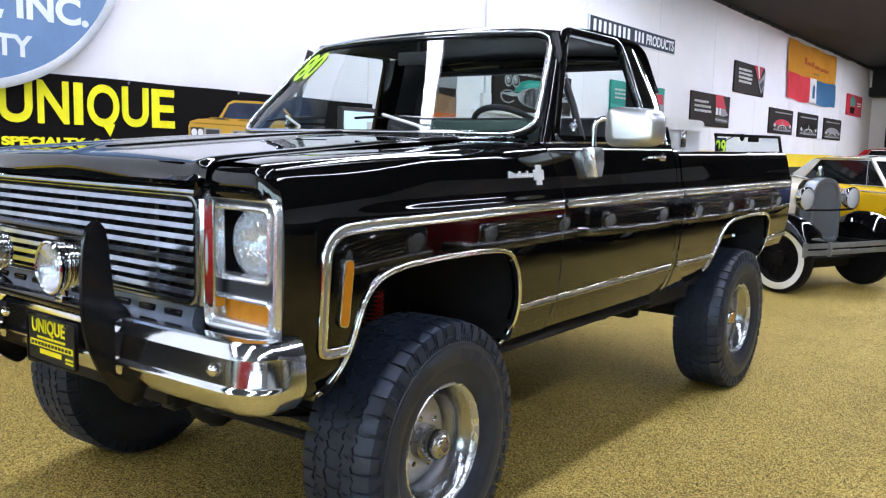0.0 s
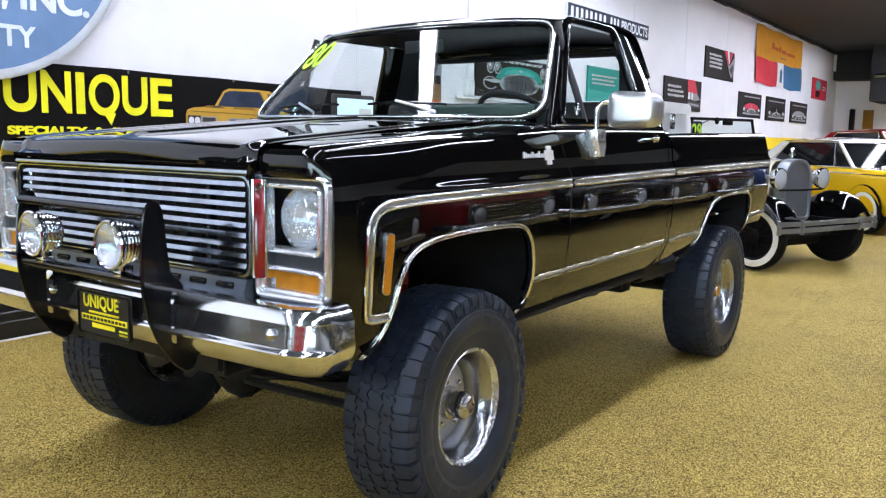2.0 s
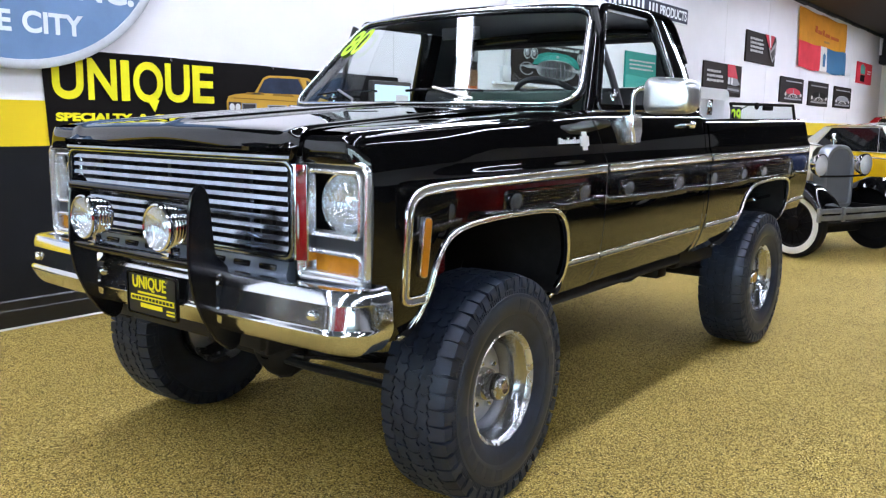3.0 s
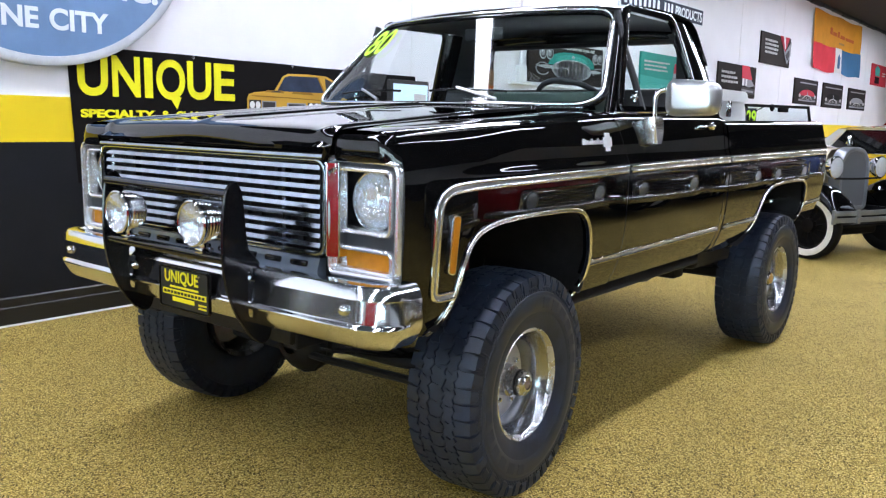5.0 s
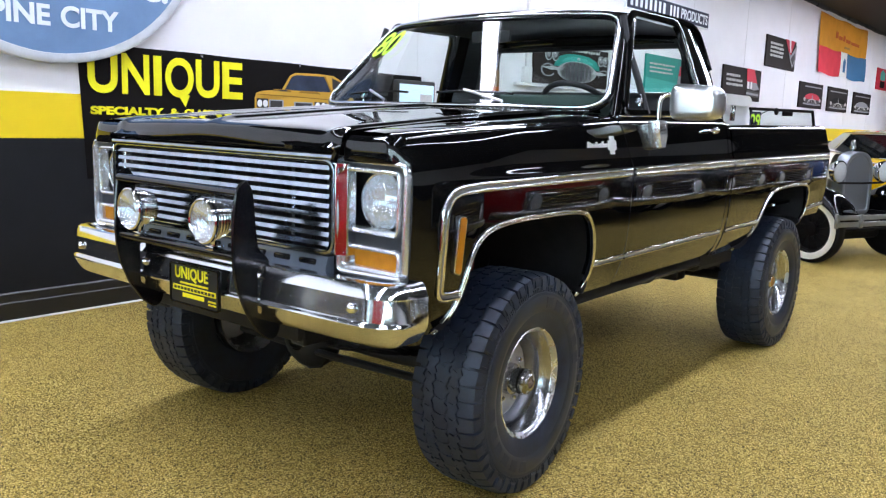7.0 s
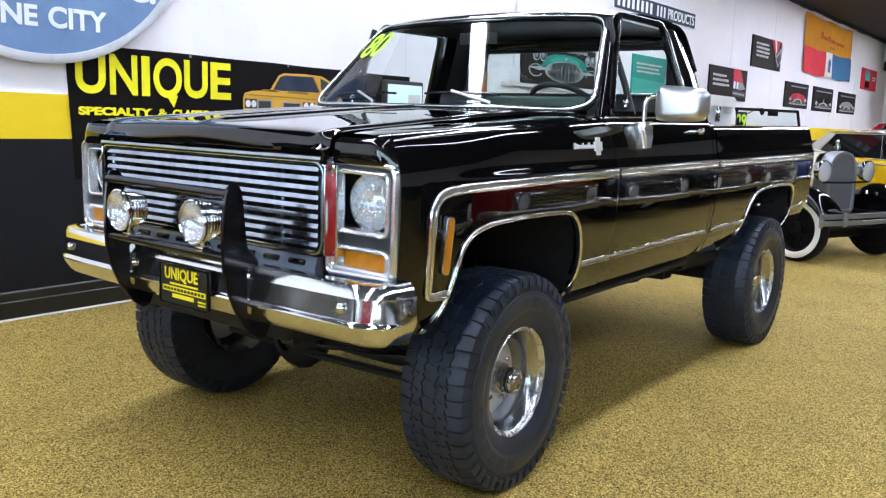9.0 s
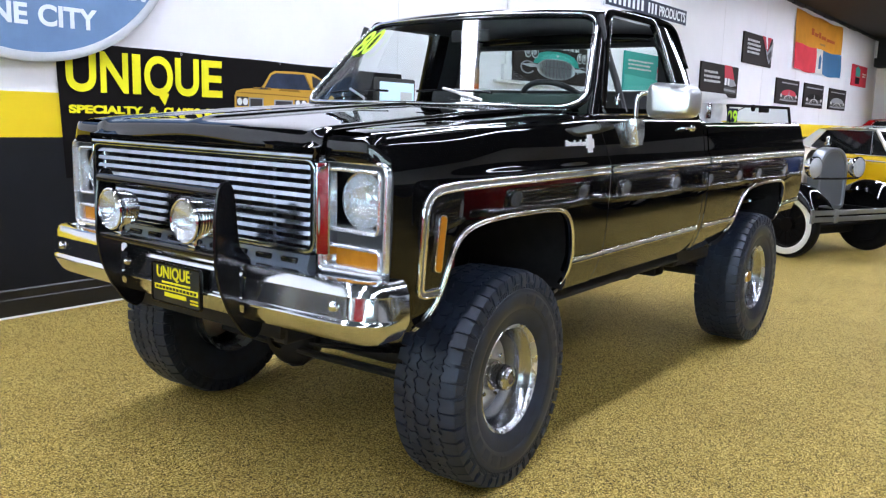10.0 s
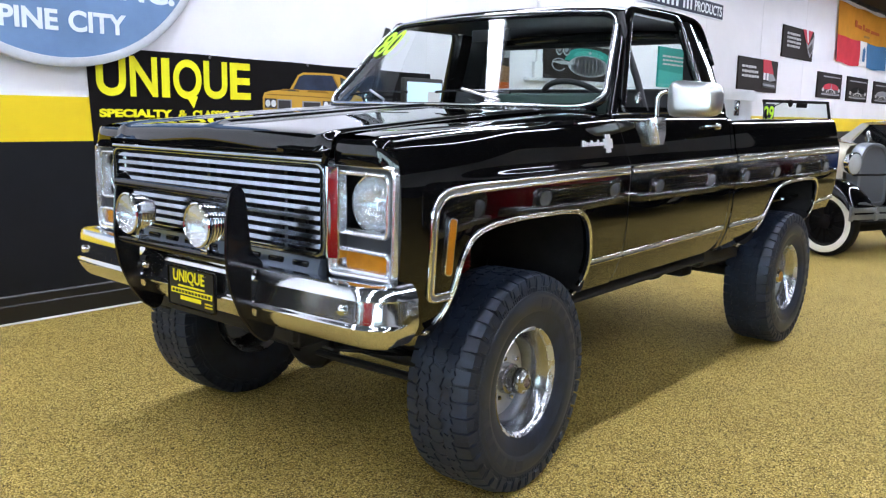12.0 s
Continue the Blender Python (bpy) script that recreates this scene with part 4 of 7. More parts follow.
# brush guard with two lamps
guard = None
GUARD_SIDE = [(-0.90, 1.196), (-0.924, 1.18), (-0.936, 1.133), (-0.943, 1.06), (-0.946, 0.975), (-0.942, 0.91), (-0.930, 0.845), (-0.893, 0.757), (-0.84, 0.68), (-0.79, 0.645), (-0.765, 0.655), (-0.75, 0.698), (-0.79, 0.72), (-0.853, 0.74), (-0.853, 0.90), (-0.84, 0.91), (-0.80, 0.915), (-0.81, 0.93), (-0.850, 0.965), (-0.860, 1.04), (-0.868, 1.13), (-0.876, 1.175)]
for y in (-0.385, 0.33):
    pts = rounded([Vector((x, y, z)) for x, z in GUARD_SIDE], 0.02, 3)
    sh = plate([p + Vector((0, -0.009, 0)) for p in pts], 0.018, (0, 1, 0))
    rim = sweep(pts, ring(0.007, 6), (0, 1, 0), True)
    if guard is None:
        guard = body("brush_guard", join(sh, rim), GUARD, label="black steel brush guard over the grille")
    else:
        body("guard_upright", join(sh, rim), GUARD, guard)
body("upper_tube", tube([(-0.915, -0.385, 1.155), (-0.925, 0.33, 1.163)], 0.017, 12), GUARD, guard)
body("lower_tube", tube([(-0.915, -0.385, 0.943), (-0.925, 0.33, 0.948)], 0.018, 12), GUARD, guard)
for y in (-0.253, 0.197):
    c = Vector((-0.955, y, 1.058))
    shell = [(0.030, -0.085), (0.045, -0.080)]
    for k in range(6):
        h = -0.075 + 0.013 * k
        r = 0.052 + 0.018 * math.sin((k + 0.5) / 6.5 * math.pi / 2)
        shell += [(r, h), (r + 0.004, h + 0.004), (r + 0.004, h + 0.008), (r, h + 0.0115)]
    shell += [(0.0745, 0.002), (0.0775, 0.006), (0.0775, 0.014), (0.073, 0.018), (0.068, 0.014)]
    fog = body("driving_lamp", lathe(shell, c, (-1, 0, 0), 36), CHROME_WORN, guard, "round ribbed chrome driving lamp")
    body("reflector", lathe([(0.069, 0.011), (0.062, 0.0), (0.048, -0.012), (0.030, -0.020), (0.016, -0.024), (0.015, -0.010), (0.006, -0.007), (0.0, -0.007)], c, (-1, 0, 0), 32), REFLECTOR, fog, "bright reflector bowl")
    body("lamp_lens", lathe([(0.070, 0.012), (0.066, 0.018), (0.05, 0.024), (0.025, 0.028), (0.0, 0.029)], c, (-1, 0, 0), 36), LENS, fog, "clear fluted lamp glass")
    body("lamp_stem", join(tube([c + Vector((0.03, 0, -0.07)), (-0.92, y, 0.95)], 0.012, 8), box(-0.945, -0.895, y - 0.02, y + 0.02, 0.955, 0.972, 0.004)), CHROME, fog)

# ---- mirrors, wipers ----
SILVER_SOFT = material("brushed_silver", (0.68, 0.69, 0.70), 0.33, metal=1.0, rough_var=0.04, scale=6)


def mirror_unit(s):
    def m(sh):
        return sh if s == -1 else mirrored(sh)
    head = []
    for dx, k in ((-0.045, 0.55), (-0.042, 0.78), (-0.03, 0.93), (-0.01, 1.0), (0.03, 1.02), (0.05, 1.0), (0.058, 0.97)):
        pts = rounded([Vector((0.95 + dx, -1.135 - 0.116 * k, 1.505 - 0.070 * k)), Vector((0.95 + dx, -1.135 + 0.112 * k, 1.508 - 0.080 * k)), Vector((0.95 + dx, -1.135 + 0.112 * k, 1.508 + 0.084 * k)), Vector((0.95 + dx, -1.135 - 0.116 * k, 1.505 + 0.070 * k))], 0.052 * k, 6)
        head.append(pts)
    sh = grid(head, close_u=True)
    sh = (sh[0], sh[1] + [tuple(range(len(head[0])))[::-1]])
    d = doors[0] if s == -1 else doors[1]
    head_ob = body("mirror", m(sh), SILVER_SOFT, d, "satin silver door mirror on a chrome arm")
    body("mirror_glass", m(plate([p + Vector((0.001, 0, 0)) for p in head[-1]], 0.004, (1, 0, 0))), CHROME, head_ob, "mirror glass", 0)
    body("mirror_arm", m(tube(rounded([Vector((0.91, -0.985, 1.41)), Vector((0.905, -0.99, 1.535)), Vector((0.94, -1.05, 1.545))], [0, 0.045, 0], 6, False), 0.0115, 10)), CHROME, head_ob, "bent chrome arm")
    base = grid([[Vector((0.925 + (x - 0.875) * 0.8, -y, z - 0.004)) for x, y, z in row] for row in (
        [(0.83, 0.946, 1.428), (0.82, 0.982, 1.430), (0.832, 0.996, 1.431), (0.935, 0.999, 1.432), (0.95, 0.985, 1.432), (0.95, 0.946, 1.430)],
        [(0.83, 0.946, 1.422), (0.82, 0.985, 1.424), (0.832, 1.0, 1.425), (0.935, 1.003, 1.426), (0.95, 0.99, 1.426), (0.95, 0.946, 1.424)],
        [(0.845, 0.948, 1.36), (0.835, 0.982, 1.36), (0.847, 1.006, 1.36), (0.925, 1.011, 1.36), (0.937, 0.99, 1.36), (0.937, 0.948, 1.36)],
        [(0.845, 0.95, 1.315), (0.845, 0.975, 1.312), (0.86, 1.011, 1.312), (0.905, 1.012, 1.312), (0.915, 0.985, 1.312), (0.915, 0.95, 1.315)],
        [(0.86, 0.95, 1.305), (0.86, 0.972, 1.303), (0.87, 0.985, 1.302), (0.895, 0.985, 1.302), (0.90, 0.972, 1.303), (0.90, 0.95, 1.305)])], close_u=True, caps=True)
    body("mirror_bracket", m(base), SILVER_RIM, head_ob, "chrome wedge bracket")


mirror_unit(-1)
for pts, arm in (([(0.74, 0.085), (0.25, 0.11)], (0.37, 0.0)), ([(0.03, 0.11), (-0.49, 0.10)], (-0.46, 0.0))):
    (u0, v0), (u1, v1) = pts
    blade = [ws(u0 + (u1 - u0) * k / 8, v0 + (v1 - v0) * k / 8 + 0.02 * math.sin(k / 8 * math.pi)) + WS_OUT * 0.022 for k in range(9)]
    w = body("wiper", tube(blade, 0.006, 6), GUARD, label="black wiper blade on a bright arm")
    mid = blade[3]
    body("wiper_arm", tube([ws(arm[0], arm[1]) + Vector((-0.035, 0, 0.0)), ws(arm[0], arm[1]) + WS_OUT * 0.04, mid + WS_OUT * 0.012], 0.0065, 8), SILVER_SOFT, w, "bright wiper arm")

# ---- wheels ----
TR, TK = 0.428, 0.428 / 0.436


def tyre_shape():
    prof = [(0.208, 0.10), (0.215, 0.125), (0.235, 0.142), (0.27, 0.152), (0.31, 0.158), (0.345, 0.157), (0.362, 0.1565), (0.364, 0.152), (0.382, 0.148), (0.398, 0.142), (0.411, 0.132), (0.420, 0.118), (0.4275, 0.095), (0.4290, 0.05), (0.4295, 0.0)]
    prof = [(r * TK, h) for r, h in prof]
    prof = prof + [(r, -h) for r, h in reversed(prof[:-1])]
    carcass = lathe(prof, (0, 0, 0), (0, 1, 0), 72)
    rnd = random.Random(4)
    N = 46
    blocks, bars = [], []
    BOX_F = [(0, 1, 2, 3), (4, 7, 6, 5), (0, 4, 5, 1), (1, 5, 6, 2), (2, 6, 7, 3), (3, 7, 4, 0)]

    def block(poly, r0=0.411, r1=TR, ins=0.01):
        """A tread block over a ring of (angle, side) corners."""
        k_n = len(poly)
        am, hm = sum(c[0] for c in poly) / k_n, sum(c[1] for c in poly) / k_n
        q = []
        poly = [(a + rnd.uniform(-0.005, 0.005), h + rnd.uniform(-0.0015, 0.0015)) for a, h in poly]
        for r, k in ((r0, 0.0), (r1, ins)):
            for a, h in poly:
                aa, hh = a + (am - a) * k, h + (hm - h) * k
                drop = 0.010 * max(0, (abs(hh) - 0.10) / 0.045) ** 1.6
                q.append(Vector(((r - drop) * math.cos(aa), hh, (r - drop) * math.sin(aa))))
        return q, [tuple(range(k_n, 2 * k_n))] + [(i, (i + 1) % k_n, k_n + (i + 1) % k_n, k_n + i) for i in range(k_n)]

    w = 2 * math.pi / N
    for i in range(N):
        a = w * i
        j = rnd.uniform(-0.04, 0.04) * w
        wear = TR - rnd.uniform(0.0, 0.0016)
        # hooked centre piece, its edges running zigzag
        blocks.append(block([(a + j + w * u, h) for u, h in ((0.02, -0.030), (0.30, -0.020), (0.62, -0.036), (0.96, -0.026), (1.10, 0.006), (0.97, 0.030), (0.66, 0.020), (0.34, 0.036), (0.04, 0.026), (0.16, -0.004))], r1=wear))
        for s in (-1, 1):
            b = a + (w * 0.5 if s > 0 else 0) + j
            # wavy piece beside the centre, then a broad shoulder lug with a deep notch between lugs
            blocks.append(block([(b + w * u, s * h) for u, h in ((0.24, 0.040), (0.52, 0.030), (0.84, 0.044), (1.17, 0.034), (1.24, 0.058), (1.08, 0.080), (0.80, 0.072), (0.50, 0.086), (0.20, 0.076), (0.34, 0.058))], r1=wear))
            blocks.append(block([(b + w * u, s * h) for u, h in ((0.02, 0.084), (0.36, 0.094), (0.62, 0.080), (0.95, 0.086), (0.92, 0.112), (0.88, 0.149), (0.06, 0.149), (0.04, 0.112))], r0=0.394, r1=wear))
            # sipes pressed across the lug
            for k in (0.0,):
                c = b + w * (0.10 + k)
                q = [Vector((r * math.cos(c + w * d), s * h, r * math.sin(c + w * d))) for r, h in ((0.366 + (0.016 if i % 2 else 0.0), 0.1560), (0.397, 0.1545), (0.4165, 0.1475)) for d in (0.0, 0.60)]
                blocks.append((q + [Vector((v.x * 0.982, v.y * 0.950, v.z * 0.982)) for v in q], [(0, 1, 3, 2), (2, 3, 5, 4), (0, 2, 8, 6), (1, 7, 9, 3), (2, 4, 10, 8), (3, 9, 11, 5), (4, 5, 11, 10), (0, 6, 7, 1)]))
            # fine radial ribs down the upper sidewall
            for k in range(4):
                c = b + w * (0.06 + 0.25 * k)
                q = [Vector((r * math.cos(c + w * d), s * h, r * math.sin(c + w * d))) for r, h in ((0.352, 0.1545), (0.373, 0.1532)) for d in (0.0, 0.13)]
                bars.append((q + [Vector((v.x, v.y * 0.97, v.z)) for v in q], [(0, 1, 3, 2), (0, 2, 6, 4), (1, 5, 7, 3), (2, 3, 7, 6), (0, 4, 5, 1)]))
    # moulded band of characters left as plain raised bars
    for k in range(26):
        a = 2 * math.pi * k / 26
        if k % 13 in (1, 2, 3, 4, 5, 6):
            q = [Vector((r * math.cos(a + d), -0.1595 - e, r * math.sin(a + d))) for e in (-0.003, 0.001) for r, d in ((0.295, 0.02), (0.335, 0.02), (0.335, 0.17), (0.295, 0.17))]
            bars.append((q, BOX_F))
    flat = lambda sh: ([Vector((v[0], v[1] * 0.90 - 0.022, v[2])) for v in sh[0]], sh[1])
    band = lathe([(r * TK, -h) for r, h in ((0.283, 0.1525), (0.288, 0.1570), (0.310, 0.1600), (0.330, 0.1598), (0.348, 0.1585), (0.354, 0.1550))], (0, 0, 0), (0, 1, 0), 64)
    return flat(carcass), flat(join(*blocks)), flat(join(*bars)), flat(band)


carcass_s, tread_s, mark_s, band_s = tyre_shape()
BAND_MESH = as_mesh("sidewall_band", band_s, RUBBER_GLOSS, 40)
TYRE_MESH, TREAD_MESH, MARK_MESH = as_mesh("tyre", carcass_s, RUBBER, 35), as_mesh("tread_block", tread_s, RUBBER, 35), as_mesh("sidewall_mark", mark_s, RUBBER, 35)
RIM_MESH = as_mesh("wheel", lathe([(0.1955, -0.122), (0.198, -0.128), (0.203, -0.134), (0.2075, -0.140), (0.212, -0.142), (0.2155, -0.139), (0.215, -0.130), (0.206, -0.12), (0.195, -0.09), (0.19, 0.12), (0.21, 0.14)][::-1], (0, 0, 0), (0, 1, 0), 56), RIM_ALLOY)


def disc_shape():
    V, F = lathe([(0.161, -0.012), (0.155, -0.020), (0.14, -0.030), (0.11, -0.038), (0.085, -0.040), (0.045, -0.040)], (0, 0, 0), (0, 1, 0), 48)
    return V, F


BARREL_MESH = as_mesh("wheel_barrel", lathe([(0.1955, -0.1218), (0.189, -0.114), (0.182, -0.104), (0.177, -0.096), (0.1745, -0.089), (0.1715, -0.084), (0.169, -0.078), (0.165, -0.055), (0.161, -0.008)], (0, 0, 0), (0, 1, 0), 48), BARREL)
DISC_MESH = as_mesh("wheel_disc", disc_shape(), DISC_GREY)
NUT_MESH = as_mesh("lug_nut", lathe([(0.011, 0.0), (0.011, 0.018), (0.006, 0.024), (0, 0.024)], (0, 0, 0), (0, -1, 0), 6), CHROME, 20)


def child(name, me, parent, local, label=""):
    ob = new(name, me)
    ob.parent = parent
    ob.matrix_basis = local
    return tagged(ob, label)


GOLD_DULL = material("dull_bronze_dial", (0.22, 0.15, 0.12), 0.45, metal=0.5)
HUB_STEEL = material("greyed_hub_steel", (0.52, 0.53, 0.55), 0.26, metal=1.0, rough_var=0.08, scale=20)
GOLD = material("brass_cap", (0.55, 0.30, 0.06), 0.35, metal=0.8)


def wheel(x, y, front, turn=0.0, spin=0.0, out=1):
    w = new("wheel", RIM_MESH)
    m = pose(x, y, TR - 0.003, 0, 0, turn + (0 if out == 1 else 180)) @ pose(0, 0, 0, 0, spin, 0)
    w.parent = truck
    w.matrix_parent_inverse = world_of(truck).inverted()
    w.matrix_basis = m
    tagged(w, "polished deep-dish steel wheel with a mud-terrain tyre")
    child("tyre", TYRE_MESH, w, Matrix(), "black mud-terrain tyre with worn tread")
    tagged(child("tread_block", TREAD_MESH, w, Matrix(), "chunky worn tread blocks"), kind="stuff")
    child("sidewall_band", BAND_MESH, w, Matrix(), "glossier dressed tyre sidewall")
    tagged(child("sidewall_mark", MARK_MESH, w, Matrix()), kind="stuff")
    child("wheel_barrel", BARREL_MESH, w, Matrix(), "dull grey inner barrel")
    child("wheel_disc", DISC_MESH, w, Matrix(), "satin silver wheel centre")
    for k in range(6):
        a = 2 * math.pi * k / 6
        child("lug_nut", NUT_MESH, w, pose(0.088 * math.cos(a), -0.038, 0.088 * math.sin(a)))
    if front:
        part_me = as_mesh("locking_hub", lathe([(0.062, -0.036), (0.060, -0.070), (0.048, -0.074), (0.047, -0.092), (0.050, -0.094), (0.050, -0.104), (0.046, -0.106), (0.046, -0.110), (0.050, -0.112), (0.050, -0.124), (0.046, -0.130), (0.036, -0.134), (0.033, -0.139), (0.030, -0.142), (0.022, -0.142), (0.021, -0.136), (0.0, -0.136)], (0, 0, 0), (0, 1, 0), 32), HUB_STEEL, 22)
        h = child("locking_hub", part_me, w, Matrix(), "chrome locking hub")
        child("hub_ring", as_mesh("hub_ring", lathe([(0.048, -0.103), (0.0515, -0.104), (0.0515, -0.112), (0.048, -0.113)], (0, 0, 0), (0, 1, 0), 28), CHASSIS), w, Matrix(), "black rubber hub ring")
        child("hub_dial", as_mesh("hub_dial", join(lathe([(0.018, -0.135), (0.017, -0.139), (0.0, -0.140)], (0, 0, 0), (0, 1, 0), 20), box(-0.017, 0.017, -0.145, -0.138, -0.004, 0.004, 0.002)), GOLD_DULL), w, Matrix())
    else:
        child("hub_cap", as_mesh("hub_cap", lathe([(0.05, -0.045), (0.048, -0.085), (0.04, -0.10), (0.036, -0.104), (0.0, -0.104)], (0, 0, 0), (0, 1, 0), 28), CHROME), w, Matrix(), "chrome centre cap")
        child("cap_emblem", as_mesh("cap_emblem", lathe([(0.033, -0.103), (0.031, -0.108), (0.0, -0.109)], (0, 0, 0), (0, 1, 0), 20), GOLD), w, Matrix(), "brass coloured cap emblem")
    return w


wheel(-0.010, -0.822, True, 3, 12)
wheel(-0.018, 0.822, True, 3, 50, -1)
wheel(2.965, -0.825, False, 0, 33)
wheel(2.965, 0.825, False, 0, 75, -1)

# ---- chassis ----
for s in (-1, 1):
    part("fuel_tank", box(1.90, 2.46, s * 0.66 - 0.17, s * 0.66 + 0.17, 0.60, 0.87, 0.03), CHASSIS, truck, "black saddle fuel tank under the bed", 0)
part("frame_rail", join(*[box(-0.70, 3.75, s * 0.42 - 0.035, s * 0.42 + 0.035, 0.60, 0.72, 0.01) for s in (-1, 1)]), CHASSIS, truck, "black chassis rails", 0)
axle = part("front_axle", tube([(0.0, -0.72, 0.425), (0.0, -0.30, 0.40), (0.0, 0.30, 0.40), (0.0, 0.72, 0.425)], 0.042, 12), CHASSIS, truck, "grimy black front axle")
part("differential", join(lathe([(0.05, -0.14), (0.10, -0.11), (0.14, -0.05), (0.15, 0.0), (0.13, 0.05), (0.09, 0.09), (0.05, 0.10)], (-0.06, 0.20, 0.40), (-1, 0, 0), 20), lathe([(0.15, -0.01), (0.155, 0.0), (0.15, 0.01)], (-0.07, 0.20, 0.40), (-1, 0, 0), 12)), CHASSIS, axle)
part("tie_rod", tube([(-0.10, -0.66, 0.36), (-0.12, 0.0, 0.355), (-0.10, 0.66, 0.36)], 0.018, 8), CHASSIS, axle)
part("rear_axle", join(tube([(2.965, -0.72, 0.43), (2.965, 0.72, 0.43)], 0.045, 12), lathe([(0.05, -0.13), (0.14, -0.05), (0.15, 0.0), (0.13, 0.07), (0.05, 0.11)], (2.96, 0.0, 0.42), (1, 0, 0), 18)), CHASSIS, truck, "black rear axle")
for x, s in ((0.0, -1), (0.0, 1), (2.965, -1), (2.965, 1)):
    for k in range(4):
        L = 0.62 - 0.1 * k
        part("leaf_spring", sweep([(x - L, s * 0.52, 0.60 - 0.012 * k), (x - L / 2, s * 0.52, 0.515 - 0.012 * k), (x, s * 0.52, 0.49 - 0.012 * k), (x + L / 2, s * 0.52, 0.515 - 0.012 * k), (x + L, s * 0.52, 0.60 - 0.012 * k)], [(-0.03, -0.004), (0.03, -0.004), (0.03, 0.004), (-0.03, 0.004)], (0, 0, 1)), CHASSIS, truck)
for s in (-1, 1):
    sh = []
    for k in range(8):
        z = 0.79 + k * 0.016
        sh += [(0.030, z), (0.038, z + 0.008)]
    shock = part("shock_absorber", tube([(0.02, s * 0.60, 0.50), (0.0, s * 0.62, 0.95)], 0.028, 10), CHASSIS, truck)
    part("boot", lathe(sh, (0.015, s * 0.615, 0.0), (0, 0, 1), 16), RED_RUBBER, shock, "red ribbed shock boot")
part("transfer_case", join(box(0.9, 1.5, -0.25, 0.15, 0.48, 0.72, 0.05), tube([(0.1, 0.15, 0.42), (1.0, 0.15, 0.55)], 0.04), tube([(1.5, 0, 0.55), (2.9, 0, 0.45)], 0.045), tube([(0.3, -0.3, 0.62), (2.2, -0.42, 0.58)], 0.035)), CHASSIS, truck, "black drivetrain underneath")
part("cross_member", box(-0.72, -0.62, -0.45, 0.45, 0.62, 0.74, 0.01), CHASSIS, truck)
part("hanger_bracket", box(2.28, 2.42, -0.56, -0.42, 0.46, 0.62, 0.02), CHASSIS, truck)
part("bump_step", box(0.5, 1.85, -0.80, -0.60, 0.64, 0.68, 0.01), CHASSIS, truck)

# ---- cab inside ----
dashboard = body("dashboard", sweep([(0.0, -0.80, 0), (0.0, 0.80, 0)], rounded([Vector(p) for p in ((1.455, -0.56), (1.478, -0.66), (1.485, -0.80), (1.46, -0.86), (1.36, -0.89), (1.20, -0.87), (1.20, -0.60))], 0.02, 3), (-1, 0, 0)), DASH, label="dark green-black padded dashboard")
body("instrument_hood", box(0.735, 0.90, -0.785, -0.235, 1.44, 1.531, 0.014, 3), DASH, dashboard, "raised green-black instrument hood")
body("cab_floor", box(0.5, 1.88, -0.84, 0.84, 0.72, 0.76), INTERIOR, smooth=0)
body("firewall", box(0.46, 0.50, -0.84, 0.84, 0.70, 1.42), INTERIOR, smooth=0)
body("bench_seat", join(box(1.15, 1.68, -0.76, 0.76, 0.92, 1.10, 0.05, 3), sweep([(1.63, -0.76, 1.30), (1.63, 0.76, 1.30)], rounded([(-0.24, -0.06), (-0.24, 0.08), (0.27, -0.01), (0.27, -0.10)], 0.04, 4), (-1, 0, 0))), INTERIOR, label="black vinyl bench seat")
wheel_c = Vector((1.05, -0.50, 1.475))
ax = Vector((0.62, 0, 0.78)).normalized()
q = ax.to_track_quat("Z", "Y").to_matrix()
circle = [wheel_c + q @ Vector((0.185 * math.cos(2 * math.pi * i / 32), 0.185 * math.sin(2 * math.pi * i / 32), 0)) for i in range(32)]
sw = body("steering_wheel", join(tube(circle, 0.014, 10, ax, True), tube([circle[0], wheel_c - ax * 0.03], 0.012), tube([circle[16], wheel_c - ax * 0.03], 0.012)), INTERIOR, label="black steering wheel")
body("steering_column", tube([wheel_c - ax * 0.02, wheel_c - ax * 0.30], 0.035, 12), INTERIOR, sw)
body("rear_view_mirror", join(box(0.985, 1.0, -0.11, 0.13, 1.80, 1.86, 0.006), tube([(0.99, 0.0, 1.86), (0.985, 0.0, 1.905)], 0.008)), INTERIOR, label="black rear-view mirror")
for y, zt in ((-0.70, 1.85), (0.70, 1.85)):
    body("seat_belt", sweep([(1.86, y * 0.98, zt - 0.06), (1.84, y, 1.60), (1.76, y * 1.02, 1.20)], [(-0.024, -0.002), (0.024, -0.002), (0.024, 0.002), (-0.024, 0.002)], (-1, 0, 0)), CHASSIS, label="black seat belt webbing")

# ---- toolbox across the bed ----
tb = thing("truck_toolbox", (2.3, 0, 1.41), "grey-white tapered toolbox across the pickup bed rails", "toolbox")
part("tub", grid([[Vector((x, y, z)) for x, z in ((2.02, 1.22), (1.985, 1.545), (2.515, 1.545), (2.48, 1.22))] for y in (-0.82, 0.82)], close_u=True, caps=True), TOOLBOX, tb, smooth=0)
part("lid", sweep([(2.25, -0.835, 1.545), (2.25, 0.835, 1.545)], rounded([(-0.29, 0.0), (0.29, 0.0), (0.285, 0.045), (0.245, 0.062), (-0.245, 0.062), (-0.285, 0.045)], 0.012, 3), (0, 0, 1)), TOOLBOX, tb)
